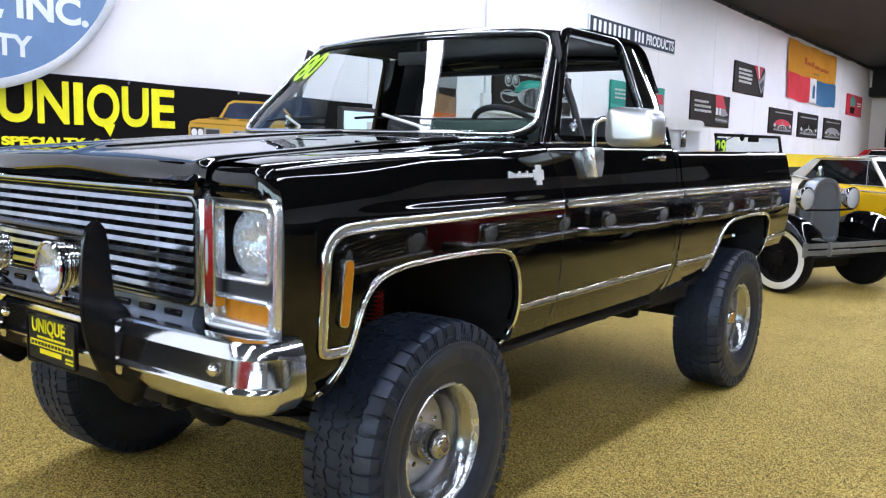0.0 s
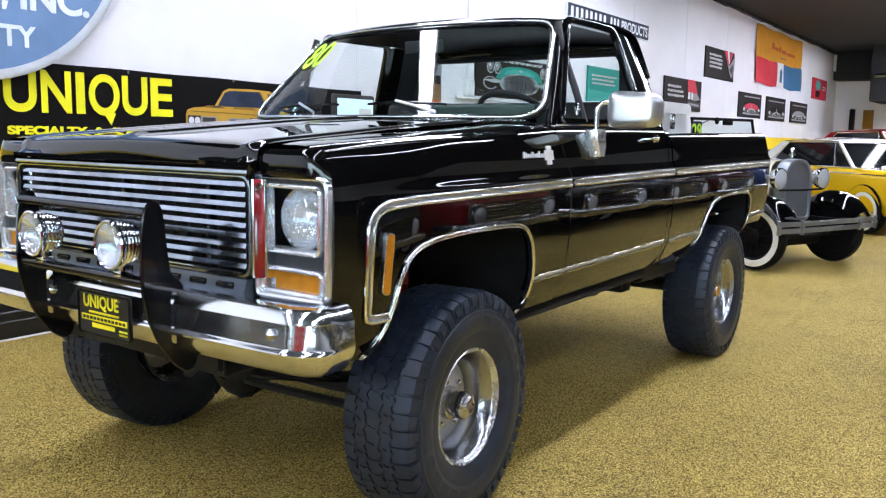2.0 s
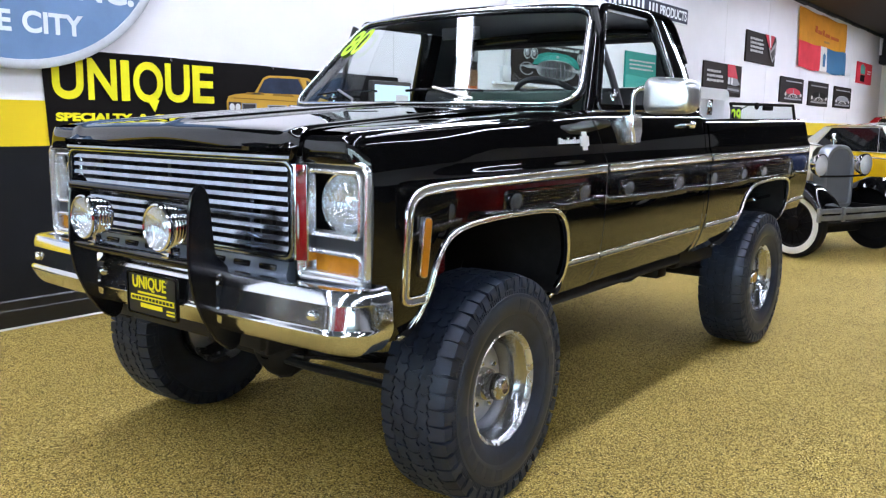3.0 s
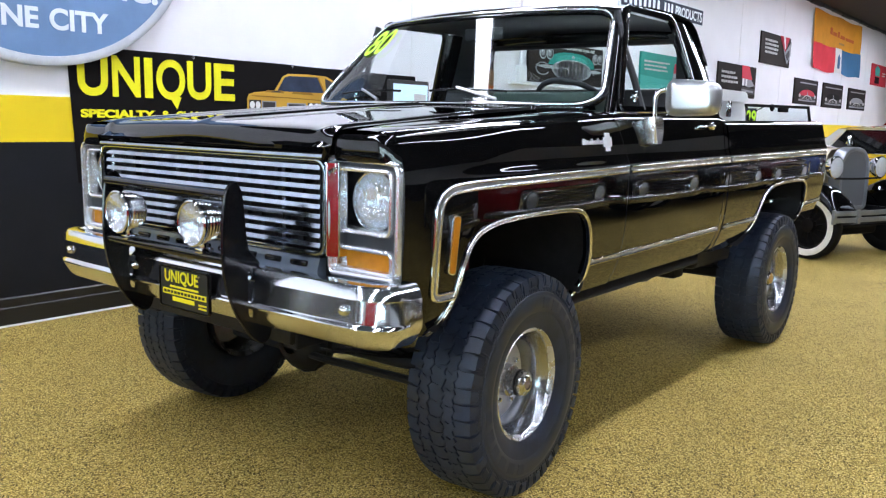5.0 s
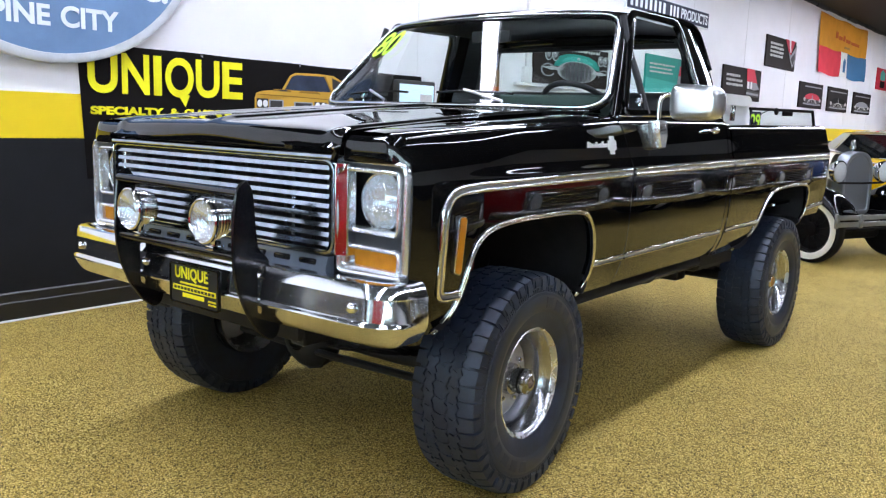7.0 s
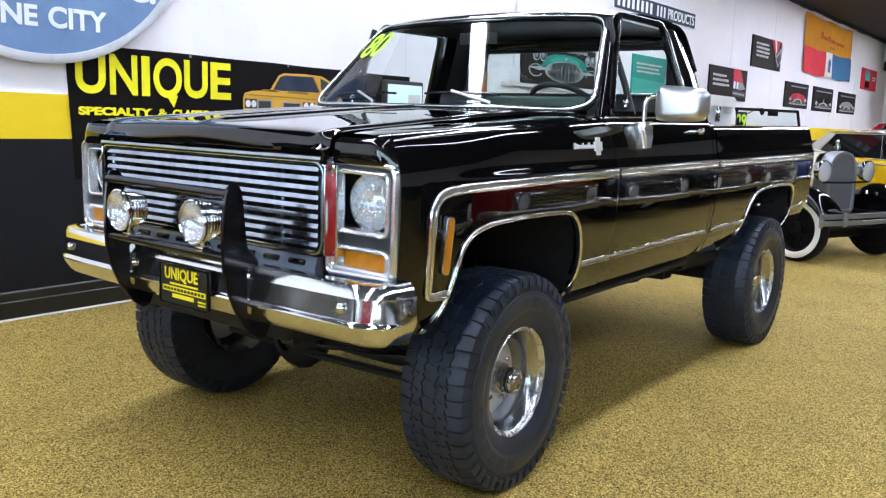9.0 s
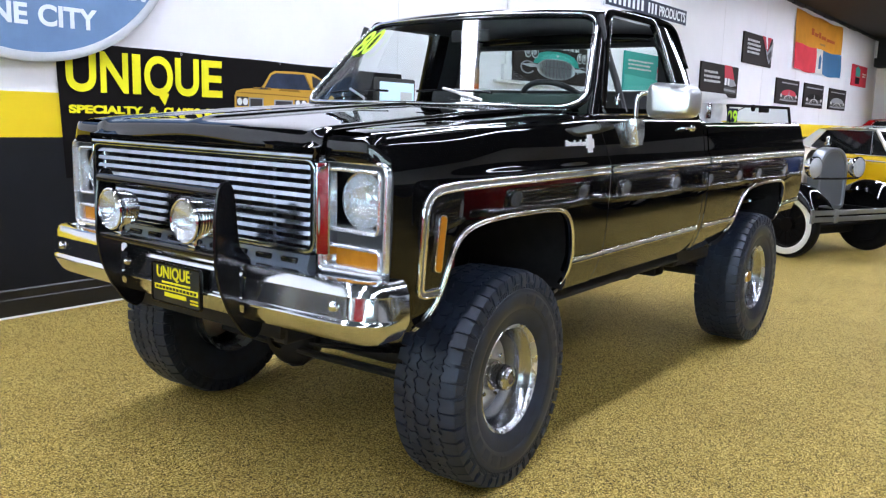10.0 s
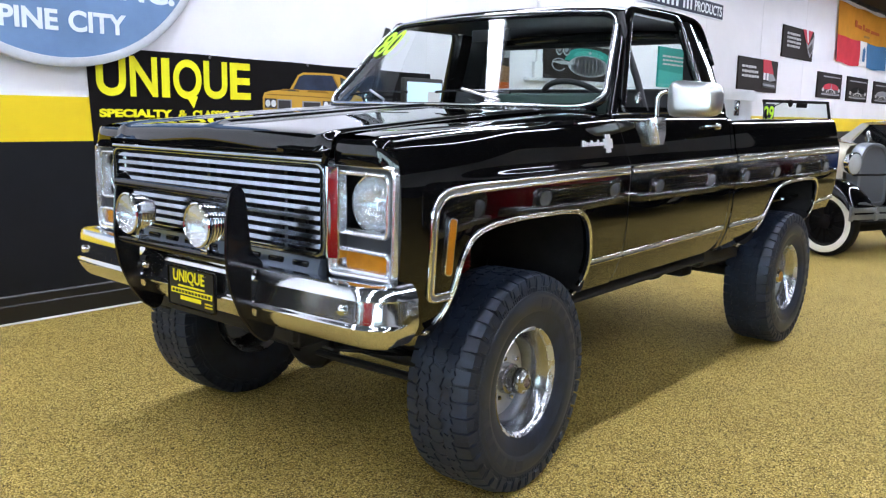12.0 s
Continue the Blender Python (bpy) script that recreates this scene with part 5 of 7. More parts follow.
for s in (-1, 1):
    part("latch", join(box(2.215, 2.285, s * 0.824, s * 0.832, 1.455, 1.56, 0.004), box(2.235, 2.265, s * 0.83, s * 0.842, 1.475, 1.545, 0.005)), CHROME_WORN, tb, "chrome draw latch")
for lens_ob in [o for o in scene.objects if o.name.split(".")[0] in ("headlight_lens", "lamp_lens")]:
    lens_ob.visible_shadow = False


# ---- things on the long wall ----
def paint(name, c, rough=0.5, **k):
    return material(name, c, max(rough, 0.55), var=k.get("var", 0.06), scale=k.get("scale", 6), spec=k.get("spec", 0.2))


P_BLACK = paint("print_black", (0.007, 0.006, 0.006), 0.6, spec=0.07)
P_YELLOW = paint("print_yellow", (0.85, 0.78, 0.02), 0.45)
P_NIGHT = paint("print_night_blue", (0.030, 0.042, 0.075), 0.4, scale=2, var=0.5)
P_GOLD = paint("print_gold", (0.58, 0.33, 0.045), 0.4, scale=3)
P_DKGOLD = paint("print_dark_gold", (0.30, 0.16, 0.02), 0.4)
P_WHITE = paint("print_white", (0.75, 0.75, 0.75), 0.5)
P_GREY = paint("print_grey", (0.28, 0.28, 0.30), 0.45)
P_DKGREY = paint("print_dark_grey", (0.045, 0.042, 0.042), 0.45)
P_CANVAS = paint("print_black_brown", (0.018, 0.014, 0.013), 0.6, spec=0.08)
P_TEXT = paint("print_soft_white", (0.50, 0.48, 0.47), 0.5)
P_BROWN = paint("print_dark_brown", (0.022, 0.016, 0.014), 0.6, spec=0.08)
P_RED = paint("print_red", (0.55, 0.025, 0.05), 0.45)
P_TEAL = paint("print_teal", (0.012, 0.27, 0.22), 0.45)
P_LTEAL = paint("print_light_teal", (0.05, 0.38, 0.32), 0.45)
P_BLUE = paint("print_blue", (0.04, 0.14, 0.28), 0.6)
P_ORANGE = paint("cloth_orange", (0.60, 0.26, 0.02), 0.8, var=0.1, scale=3)
P_REDCLOTH = paint("cloth_red", (0.60, 0.04, 0.06), 0.8, var=0.1, scale=3)
P_WHITECLOTH = paint("cloth_white", (0.78, 0.76, 0.74), 0.8)
P_NAVY = paint("print_navy", (0.02, 0.025, 0.05), 0.3)
ENAMEL_BLUE = material("enamel_blue", (0.135, 0.23, 0.395), 0.35, var=0.12, scale=2.5, rough_var=0.1)
ENAMEL_WHITE = material("enamel_white", (0.74, 0.78, 0.82), 0.35, var=0.04, scale=5)
RIM_GREY = material("painted_steel_rim", (0.52, 0.54, 0.57), 0.4, var=0.1, scale=8)
SOUTH = (0, -1, 0)


def on_wall(pts, y, thick=0.003):
    return plate([(x, y, z) for x, z in pts], thick, SOUTH)


def rect(x0, x1, z0, z1):
    return [(x0, z0), (x1, z0), (x1, z1), (x0, z1)]


def arc(cx, cz, rx, rz, a0=0, a1=360, n=24):
    return [(cx + rx * math.cos(radians(a0 + (a1 - a0) * i / n)), cz + rz * math.sin(radians(a0 + (a1 - a0) * i / n))) for i in range(n if a1 - a0 == 360 else n + 1)]


def poster(name, x0, x1, z0, z1, mat, label, shapes, deep=0.03, category="poster"):
    """A canvas print; shapes: (part name, material, points in fractions of the width and height)."""
    t = thing(name, ((x0 + x1) / 2, WALL_Y, z0), label, category, "posters on the long wall")
    part("canvas", box(x0, x1, WALL_Y - deep, WALL_Y, z0, z1, 0.004, 1), mat, t, "", 0)
    for k, (nm, mm, pts) in enumerate(shapes):
        part(nm, on_wall([(x0 + (x1 - x0) * u, z0 + (z1 - z0) * v) for u, v in pts], WALL_Y - deep - 0.0005 * k, 0.003), mm, t, "", 0)
    return t


def text_bars(u0, v, n, seed, h=0.055, gap=0.10, wmax=0.36):
    r = random.Random(seed)
    out = []
    for i in range(n):
        u = u0
        end = u0 + wmax * r.uniform(0.8, 1.0)
        while u < end - 0.02:
            w = min(r.uniform(0.02, 0.075), end - u)
            out.append(("text_bar", P_TEXT, rect(u, u + w, v - i * gap - h * r.uniform(0.8, 1.0), v - i * gap)))
            u += w + 0.010
    return out


def car_front(cu, cv, s, body_m, k=1.0):
    """A simple printed car seen from the front."""
    def T(pts):
        return [(cu + u * s * k, cv + v * s) for u, v in pts]
    dome = [(-0.46, -0.10)] + [(0.46 * math.cos(radians(a)), -0.10 + 0.34 * math.sin(radians(a)) ** 0.8) for a in range(170, 5, -15)] + [(0.46, -0.10)]
    mouth = [(-0.30, -0.30)] + [(0.26 * math.cos(radians(a)), -0.26 + 0.20 * math.sin(radians(a))) for a in range(180, -1, -20)] + [(0.30, -0.30)]
    out = [("print_shape", body_m, T(dome)), ("print_shape", P_DKGREY, T([(-0.48, -0.34), (-0.46, -0.10), (0.46, -0.10), (0.48, -0.34)])), ("print_shape", P_TEXT, T(mouth)), ("print_shape", P_CANVAS, T([(u * 0.84, -0.265 + (v + 0.265) * 0.72) for u, v in mouth]))]
    out += [("print_shape", P_TEXT, T([(u, -0.27), (u + 0.022, -0.27), (u + 0.022, -0.15), (u, -0.15)])) for u in (-0.15, -0.05, 0.05, 0.15)]
    out += [("print_shape", P_GREY, T([(-0.03, -0.08), (0.0, 0.20), (0.03, -0.08)])), ("print_shape", P_GREY, T([(-0.54, -0.40), (-0.50, -0.31), (-0.20, -0.345), (0.20, -0.345), (0.50, -0.31), (0.54, -0.40), (0.2, -0.42), (-0.2, -0.42)]))]
    out += [("print_shape", P_TEXT, T(arc(c, -0.12, 0.055, 0.10, n=12))) for c in (-0.46, 0.46)]
    return out


# round enamel sign
SCX, SCZ, SR, SY = 0.112, 2.835, 1.145, WALL_Y - 0.09
disc = thing("round_sign", (SCX, WALL_Y, SCZ - SR), "large round blue enamel sign with white letters and a grey rim", "sign")
part("sign_face", lathe([(0.0, 0.0), (SR - 0.05, 0.0)], (SCX, SY, SCZ), SOUTH, 96), ENAMEL_BLUE, disc, "blue enamel face", 0)
part("sign_rim", lathe([(SR - 0.062, 0.002), (SR - 0.058, 0.007), (SR - 0.035, 0.010), (SR - 0.010, 0.009), (SR, 0.002), (SR, -0.08), (SR - 0.03, -0.085)], (SCX, SY, SCZ), SOUTH, 96), RIM_GREY, disc, "pale grey rolled rim")
word_box("PINE", -0.285, 0.088, 1.922, 2.055, SY - 0.004, ENAMEL_WHITE, disc, "sign_word", "white capital letters", 0.006)
word_box("CITY", 0.158, 0.567, 1.922, 2.062, SY - 0.004, ENAMEL_WHITE, disc, "sign_word", "white capital letters", 0.006)
word_box("INC.", 0.470, 0.950, 2.162, 2.345, SY - 0.004, ENAMEL_WHITE, disc, "sign_word", "white capital letters", 0.009)
part("sign_comma", on_wall([(0.352, 2.150), (0.375, 2.150), (0.392, 2.205), (0.352, 2.205)], SY - 0.002), ENAMEL_WHITE, disc, "", 0)
part("sign_bar", on_wall(rect(-0.80, 0.31, 2.162, 2.345), SY - 0.002), ENAMEL_WHITE, disc, "white lettering bar", 0)

# dealer banner
BX0, BX1 = 0.300, 3.88
banner = thing("vinyl_banner", (2.1, WALL_Y, 0.92), "black vinyl banner with yellow lettering and a gold car", "banner")
sheet = grid([[Vector((BX0 + (BX1 - BX0) * u / 30 + 0.05 * (1 - v / 6), WALL_Y - 0.012 - 0.004 * math.sin(u * 0.9) * v / 6, 0.92 + (0.930 - 0.028 * u / 30 - 0.004 * math.sin(u / 30 * math.pi * 4) ** 2) * v / 6)) for u in range(31)] for v in range(7)])
part("banner_sheet", join(sheet, grid([[p + Vector((0, 0.004, 0)) for p in sheet[0][i * 31:(i + 1) * 31]] for i in range(7)])), P_BLACK, banner)
for glyph, gx0, gx1 in (("U", 0.368, 0.590), ("N", 0.621, 0.838), ("I", 0.872, 0.938), ("O", 0.968, 1.212), ("U", 1.232, 1.447), ("E", 1.473, 1.669)):
    word_box(glyph, gx0, gx1, 1.505 if glyph == "O" else 1.512, 1.797, WALL_Y - 0.0185, P_YELLOW, banner, "banner_word", "yellow capital letter", 0.010)
part("letter_tail", on_wall([(1.062, 1.545), (1.105, 1.556), (1.175, 1.522), (1.137, 1.436)], WALL_Y - 0.0175), P_YELLOW, banner, "", 0)
word_box("SPECIALTY", 0.382, 0.952, 1.364, 1.422, WALL_Y - 0.0185, P_YELLOW, banner, "banner_word", "yellow capital letters", 0.0042)
word_box("&", 1.005, 1.082, 1.364, 1.422, WALL_Y - 0.0185, P_YELLOW, banner, "banner_word", "yellow ampersand", 0.003)
word_box("CLASSIC", 1.128, 1.455, 1.364, 1.422, WALL_Y - 0.0185, P_YELLOW, banner, "banner_word", "yellow capital letters", 0.0042)
word_box("CARS", 1.497, 1.690, 1.364, 1.422, WALL_Y - 0.0185, P_YELLOW, banner, "banner_word", "yellow capital letters", 0.0042)
for u, w in ((0.575, 0.06), (0.655, 0.24), (0.925, 0.19), (1.15, 0.27)):
    part("banner_bar", on_wall(rect(u, u + w, 1.285, 1.337), WALL_Y - 0.0175), P_YELLOW, banner, "", 0)
for gx in (0.345, 1.288, 2.270, 3.24):
    part("grommet", lathe([(0.005, 0.0), (0.011, 0.002), (0.011, 0.006), (0.005, 0.006)], (gx, WALL_Y - 0.016, 1.830 - 0.004 * gx), SOUTH, 12), SILVER, banner)
cy = WALL_Y - 0.018
G = [("car_body", P_GOLD, [(1.793, 1.26), (1.79, 1.535), (1.807, 1.574), (1.875, 1.593), (1.991, 1.603), (2.164, 1.608), (2.743, 1.608), (2.917, 1.569), (2.975, 1.453), (2.975, 1.26)]),
     ("car_roof", P_GOLD, [(2.068, 1.603), (2.164, 1.733), (2.222, 1.757), (2.454, 1.764), (2.666, 1.757), (2.772, 1.714), (2.898, 1.608)]),
     ("car_window", P_NIGHT, [(2.102, 1.609), (2.179, 1.722), (2.232, 1.74), (2.55, 1.745), (2.637, 1.637), (2.628, 1.612)]),
     ("car_window", P_DKGREY, [(2.647, 1.617), (2.657, 1.646), (2.647, 1.738), (2.743, 1.709), (2.859, 1.608)]),
     ("car_scoop", P_DKGOLD, [(1.972, 1.596), (1.991, 1.612), (2.164, 1.615), (2.174, 1.593)]), ("car_scoop", P_DKGOLD, [(2.261, 1.593), (2.28, 1.612), (2.473, 1.612), (2.512, 1.588)]),
     ("car_shade", P_DKGOLD, [(1.793, 1.26), (1.793, 1.385), (2.164, 1.414), (2.599, 1.414), (2.975, 1.376), (2.975, 1.26)]), ("car_hood_edge", P_DKGOLD, [(1.807, 1.561), (1.875, 1.567), (2.261, 1.561), (2.628, 1.55), (2.628, 1.542), (2.261, 1.552), (1.875, 1.557)]),
     ("car_stripe", P_DKGREY, [(2.029, 1.6), (2.068, 1.609), (2.136, 1.609), (2.126, 1.598)]), ("car_pillar", P_DKGOLD, [(2.633, 1.612), (2.55, 1.746), (2.565, 1.747), (2.647, 1.615)]), ("car_mirror", P_GOLD, [(2.647, 1.617), (2.647, 1.637), (2.686, 1.637), (2.686, 1.617)]),
     ("car_grille", P_GREY, rect(1.933, 2.087, 1.395, 1.525)), ("car_grille", P_DKGREY, rect(1.947, 2.073, 1.405, 1.516)), ("car_grille", P_GREY, rect(2.203, 2.415, 1.385, 1.516)), ("car_grille", P_DKGREY, rect(2.218, 2.401, 1.395, 1.506)),
     ("car_lamp_panel", P_DKGREY, rect(1.803, 1.923, 1.453, 1.53)), ("car_lamp_panel", P_DKGREY, rect(2.435, 2.579, 1.443, 1.521))]
for cx in (1.834, 1.892, 2.471, 2.541):
    G.append(("car_lamp", P_WHITE, arc(cx, 1.49, 0.026, 0.029, n=14)))
G.append(("car_bumper", P_GREY, rect(1.783, 2.647, 1.356, 1.395)))
for k, (nm, mm, pts) in enumerate(G):
    part(nm, on_wall(pts, cy - 0.0006 * k, 0.002), mm, banner, "", 0)

# long oil company sign: its maker's name is left as plain bars
osign = thing("enamel_sign", (9.6, WALL_Y, 3.01), "long black enamel sign with white lettering and border", "sign")
part("sign_panel", box(8.15, 11.12, WALL_Y - 0.03, WALL_Y, 3.012, 3.275, 0.005, 1), ENAMEL_WHITE, osign, "white border", 0)
part("sign_field", box(8.18, 11.09, WALL_Y - 0.034, WALL_Y - 0.02, 3.028, 3.259), P_NAVY, osign, "black field", 0)
for i in range(8):
    part("letter_bar", on_wall(rect(8.27 + i * 0.152, 8.345 + i * 0.152, 3.068, 3.222), WALL_Y - 0.034), ENAMEL_WHITE, osign, "", 0)
for i in range(3):
    part("letter_bar", on_wall(rect(9.58 + i * 0.125, 9.64 + i * 0.125, 3.068, 3.222), WALL_Y - 0.034), ENAMEL_WHITE, osign, "", 0)
word_box("PRODUCTS", 9.99, 11.04, 3.068, 3.222, WALL_Y - 0.036, ENAMEL_WHITE, osign, "sign_word", "white capital letters", 0.004)

# canvas prints
def ellipse_ring(nm, mat, cx, cz, rx, rz, k, a0=0, a1=360, n=28):
    """A printed band: an ellipse's rim of relative thickness k."""
    outer = [(cx + rx * math.cos(radians(a0 + (a1 - a0) * i / n)), cz + rz * math.sin(radians(a0 + (a1 - a0) * i / n))) for i in range(n + 1)]
    inner = [(cx + rx * (1 - k) * math.cos(radians(a0 + (a1 - a0) * i / n)), cz + rz * (1 - k) * math.sin(radians(a0 + (a1 - a0) * i / n))) for i in range(n + 1)]
    return nm, mat, outer + inner[::-1]


P_PALE = paint("print_pale_grey", (0.42, 0.44, 0.45), 0.45)
green = [("print_shape", P_TEAL, [(0.24, 0.46), (0.27, 0.60), (0.32, 0.72), (0.42, 0.79), (0.55, 0.81), (0.70, 0.79), (0.80, 0.72), (0.86, 0.60), (0.88, 0.46)]), ("print_shape", P_LTEAL, [(0.34, 0.58), (0.38, 0.68), (0.47, 0.74), (0.55, 0.75), (0.66, 0.73), (0.75, 0.66), (0.78, 0.58), (0.56, 0.63)]),
         ("print_shape", P_DKGREY, arc(0.56, 0.36, 0.25, 0.24)), ellipse_ring("print_shape", P_PALE, 0.56, 0.36, 0.27, 0.27, 0.10)]
green += [("print_shape", P_GREY, rect(0.355 + 0.05 * i, 0.368 + 0.05 * i, 0.36 - 0.22 * math.sqrt(max(0, 1 - ((0.36 + 0.05 * i - 0.56) / 0.25) ** 2)), 0.36 + 0.22 * math.sqrt(max(0, 1 - ((0.36 + 0.05 * i - 0.56) / 0.25) ** 2)))) for i in range(9)]
for cx in (0.17, 0.94):
    green += [ellipse_ring("print_shape", P_GREY, cx, 0.34, 0.09, 0.16, 0.18, 60 if cx > 0.5 else 20, 330 if cx < 0.5 else 200)]
green += [("print_shape", P_PALE, [(0.07, 0.40), (0.20, 0.44), (0.36, 0.43), (0.36, 0.37), (0.20, 0.35)]), ("print_shape", P_PALE, [(0.76, 0.42), (0.90, 0.43), (1.0, 0.39), (0.90, 0.34), (0.76, 0.36)]), ("print_shape", P_GREY, rect(0.36, 0.76, 0.385, 0.415)), ("print_shape", P_PALE, arc(0.56, 0.70, 0.02, 0.035, n=12))]
for cx, rz in ((0.165, 0.15), (0.25, 0.15), (0.875, 0.14), (0.945, 0.13)):
    green += [("print_shape", P_PALE, arc(cx, 0.72, 0.044, rz, n=20)), ("print_shape", P_DKGREY, arc(cx + 0.004, 0.72, 0.036, rz * 0.82, n=20)), ("print_shape", P_GREY, arc(cx - 0.003, 0.74, 0.026, rz * 0.62, n=16)), ("print_shape", P_WHITE, arc(cx - 0.010, 0.77, 0.010, rz * 0.22, n=10))]
green_ob = poster("car_poster", 5.91, 7.74, 1.880, 2.372, P_BROWN, "dark canvas print of a green car's chrome grille", green)
letters("Ever wonder what your mom saw in your dad?", 0.060, (6.26, WALL_Y - 0.048, 2.310), P_WHITE, green_ob, "poster_line", "small white words", 0.0008, 0.001, 1.06, 1.0)
P_SCRIPT = paint("cloth_script", (0.45, 0.10, 0.02), 0.8)
P_RUST = paint("print_rust", (0.22, 0.12, 0.06), 0.45)
poster("sunset_poster", 4.45, 5.21, 1.70, 2.28, P_BROWN, "brown canvas print with a rust and red lower half", [("print_shape", P_GREY, rect(0.0, 1.0, 0.62, 1.0)), ("print_shape", P_RUST, [(0.0, 0.12), (1.0, 0.12), (1.0, 0.45), (0.5, 0.52), (0.0, 0.42)]), ("print_shape", P_SCRIPT, rect(0.0, 1.0, 0.0, 0.16))])
shelf = thing("wall_shelf", (7.0, WALL_Y, 1.83), "thin white ledge under the green car print", "shelf")
part("ledge", box(5.53, 8.15, WALL_Y - 0.05, WALL_Y, 1.832, 1.866, 0.004), FIXTURE, shelf, "", 0)
poster("teal_poster", 8.90, 10.80, 1.880, 2.458, P_TEAL, "teal canvas print with white text and a red tail lamp", [("print_shape", P_LTEAL, [(0, 0.0), (1, 0.0), (1, 0.30), (0, 0.42)])] + text_bars(0.06, 0.80, 3, 5, 0.05, 0.10, 0.5) + [("print_shape", P_RED, [(0.60, 0.55), (0.62, 0.80), (0.95, 0.82), (0.97, 0.55)]), ("print_shape", P_GREY, [(0.58, 0.35), (0.60, 0.55), (0.98, 0.55), (0.99, 0.35)]), ("print_shape", P_DKGREY, [(0.63, 0.05), (0.62, 0.35), (0.96, 0.35), (0.95, 0.05)])])
fin = [("print_shape", P_RED, [(0.58, 1.0), (0.78, 1.0), (0.88, 0.58), (0.60, 0.60)]), ("print_shape", P_GREY, [(0.60, 0.60), (0.86, 0.58), (0.95, 0.40), (0.80, 0.34), (0.62, 0.40)]), ("print_shape", P_WHITE, rect(0.61, 0.66, 0.38, 0.60)), ("print_shape", P_WHITE, rect(0.70, 0.74, 0.38, 0.60)), ("print_shape", P_DKGREY, [(0.60, 0.14), (0.60, 0.34), (0.95, 0.30), (0.97, 0.12)]), ("print_shape", P_GREY, [(0.60, 0.20), (0.60, 0.27), (0.92, 0.24), (0.93, 0.17)])]
poster("fin_poster", 11.945, 13.90, 1.938, 2.520, P_BROWN, "dark canvas print of a red tail fin with white text", text_bars(0.08, 0.76, 3, 8, 0.08, 0.14, 0.42) + fin)
fin2 = [("print_shape", P_RED, [(0.58, 1.0), (0.92, 1.0), (0.80, 0.52), (0.72, 0.60)]), ("print_shape", P_WHITE, [(0.70, 1.0), (0.77, 1.0), (0.80, 0.60), (0.77, 0.60)]), ("print_shape", P_GREY, [(0.72, 0.60), (0.80, 0.50), (0.99, 0.90), (0.98, 0.40), (0.88, 0.10), (0.80, 0.30)]), ("print_shape", P_DKGREY, [(0.80, 0.40), (0.88, 0.20), (0.95, 0.40), (0.93, 0.62)])]
poster("fin_poster", 14.06, 15.90, 2.640, 3.235, P_BROWN, "dark canvas print of a red striped tail fin", text_bars(0.12, 0.80, 4, 12, 0.08, 0.13, 0.46) + fin2)
poster("truck_poster", 16.42, 18.21, 1.928, 2.478, P_CANVAS, "small dark canvas print of a red vintage car front", [("print_shape", P_GREY, rect(0.22, 0.92, 0.82, 0.87))] + car_front(0.55, 0.42, 0.72, P_RED, 1.0))
poster("grille_poster", 18.68, 20.49, 1.906, 2.480, P_CANVAS, "small dark canvas print of a black car's grille", [("print_shape", P_GREY, rect(0.10, 0.92, 0.80, 0.85))] + car_front(0.52, 0.42, 0.72, P_BLACK, 1.1))
poster("grille_poster", 21.10, 22.97, 1.910, 2.460, P_CANVAS, "small dark canvas print of a grey car's grille", [("print_shape", P_GREY, rect(0.10, 0.92, 0.80, 0.85))] + car_front(0.50, 0.40, 0.74, P_GREY, 1.1))
poster("red_poster", 23.46, 25.36, 2.650, 3.240, P_RED, "red canvas print with a pale green figure", [("print_shape", P_LTEAL, [(0.22, 0.45), (0.20, 0.80), (0.34, 0.95), (0.52, 0.80), (0.52, 0.45)]), ("print_shape", P_BLACK, [(0.22, 0.10), (0.22, 0.40), (0.52, 0.40), (0.50, 0.10)]), ("print_shape", P_WHITE, rect(0.68, 0.92, 0.60, 0.66)), ("print_shape", P_WHITE, rect(0.68, 0.90, 0.48, 0.54))])

# big cloth banner in four colours, hung by its top hem
cloth = thing("cloth_banner", (19.7, WALL_Y, 2.73), "large orange, red, white and blue cloth banner on the wall", "banner")


def cloth_piece(x0, x1, z0, z1, mat, dy):
    part("cloth_panel", grid([[Vector((x0 + (x1 - x0) * i / 20, WALL_Y - dy - 0.02 * (1 + math.sin((x0 + (x1 - x0) * i / 20) * 2.6 + j * 0.4)) * 0.6, z0 + (z1 - z0) * j / 8 - 0.02 * math.sin((x0 + (x1 - x0) * i / 20) * 3.1))) for i in range(21)] for j in range(9)]), mat, cloth)


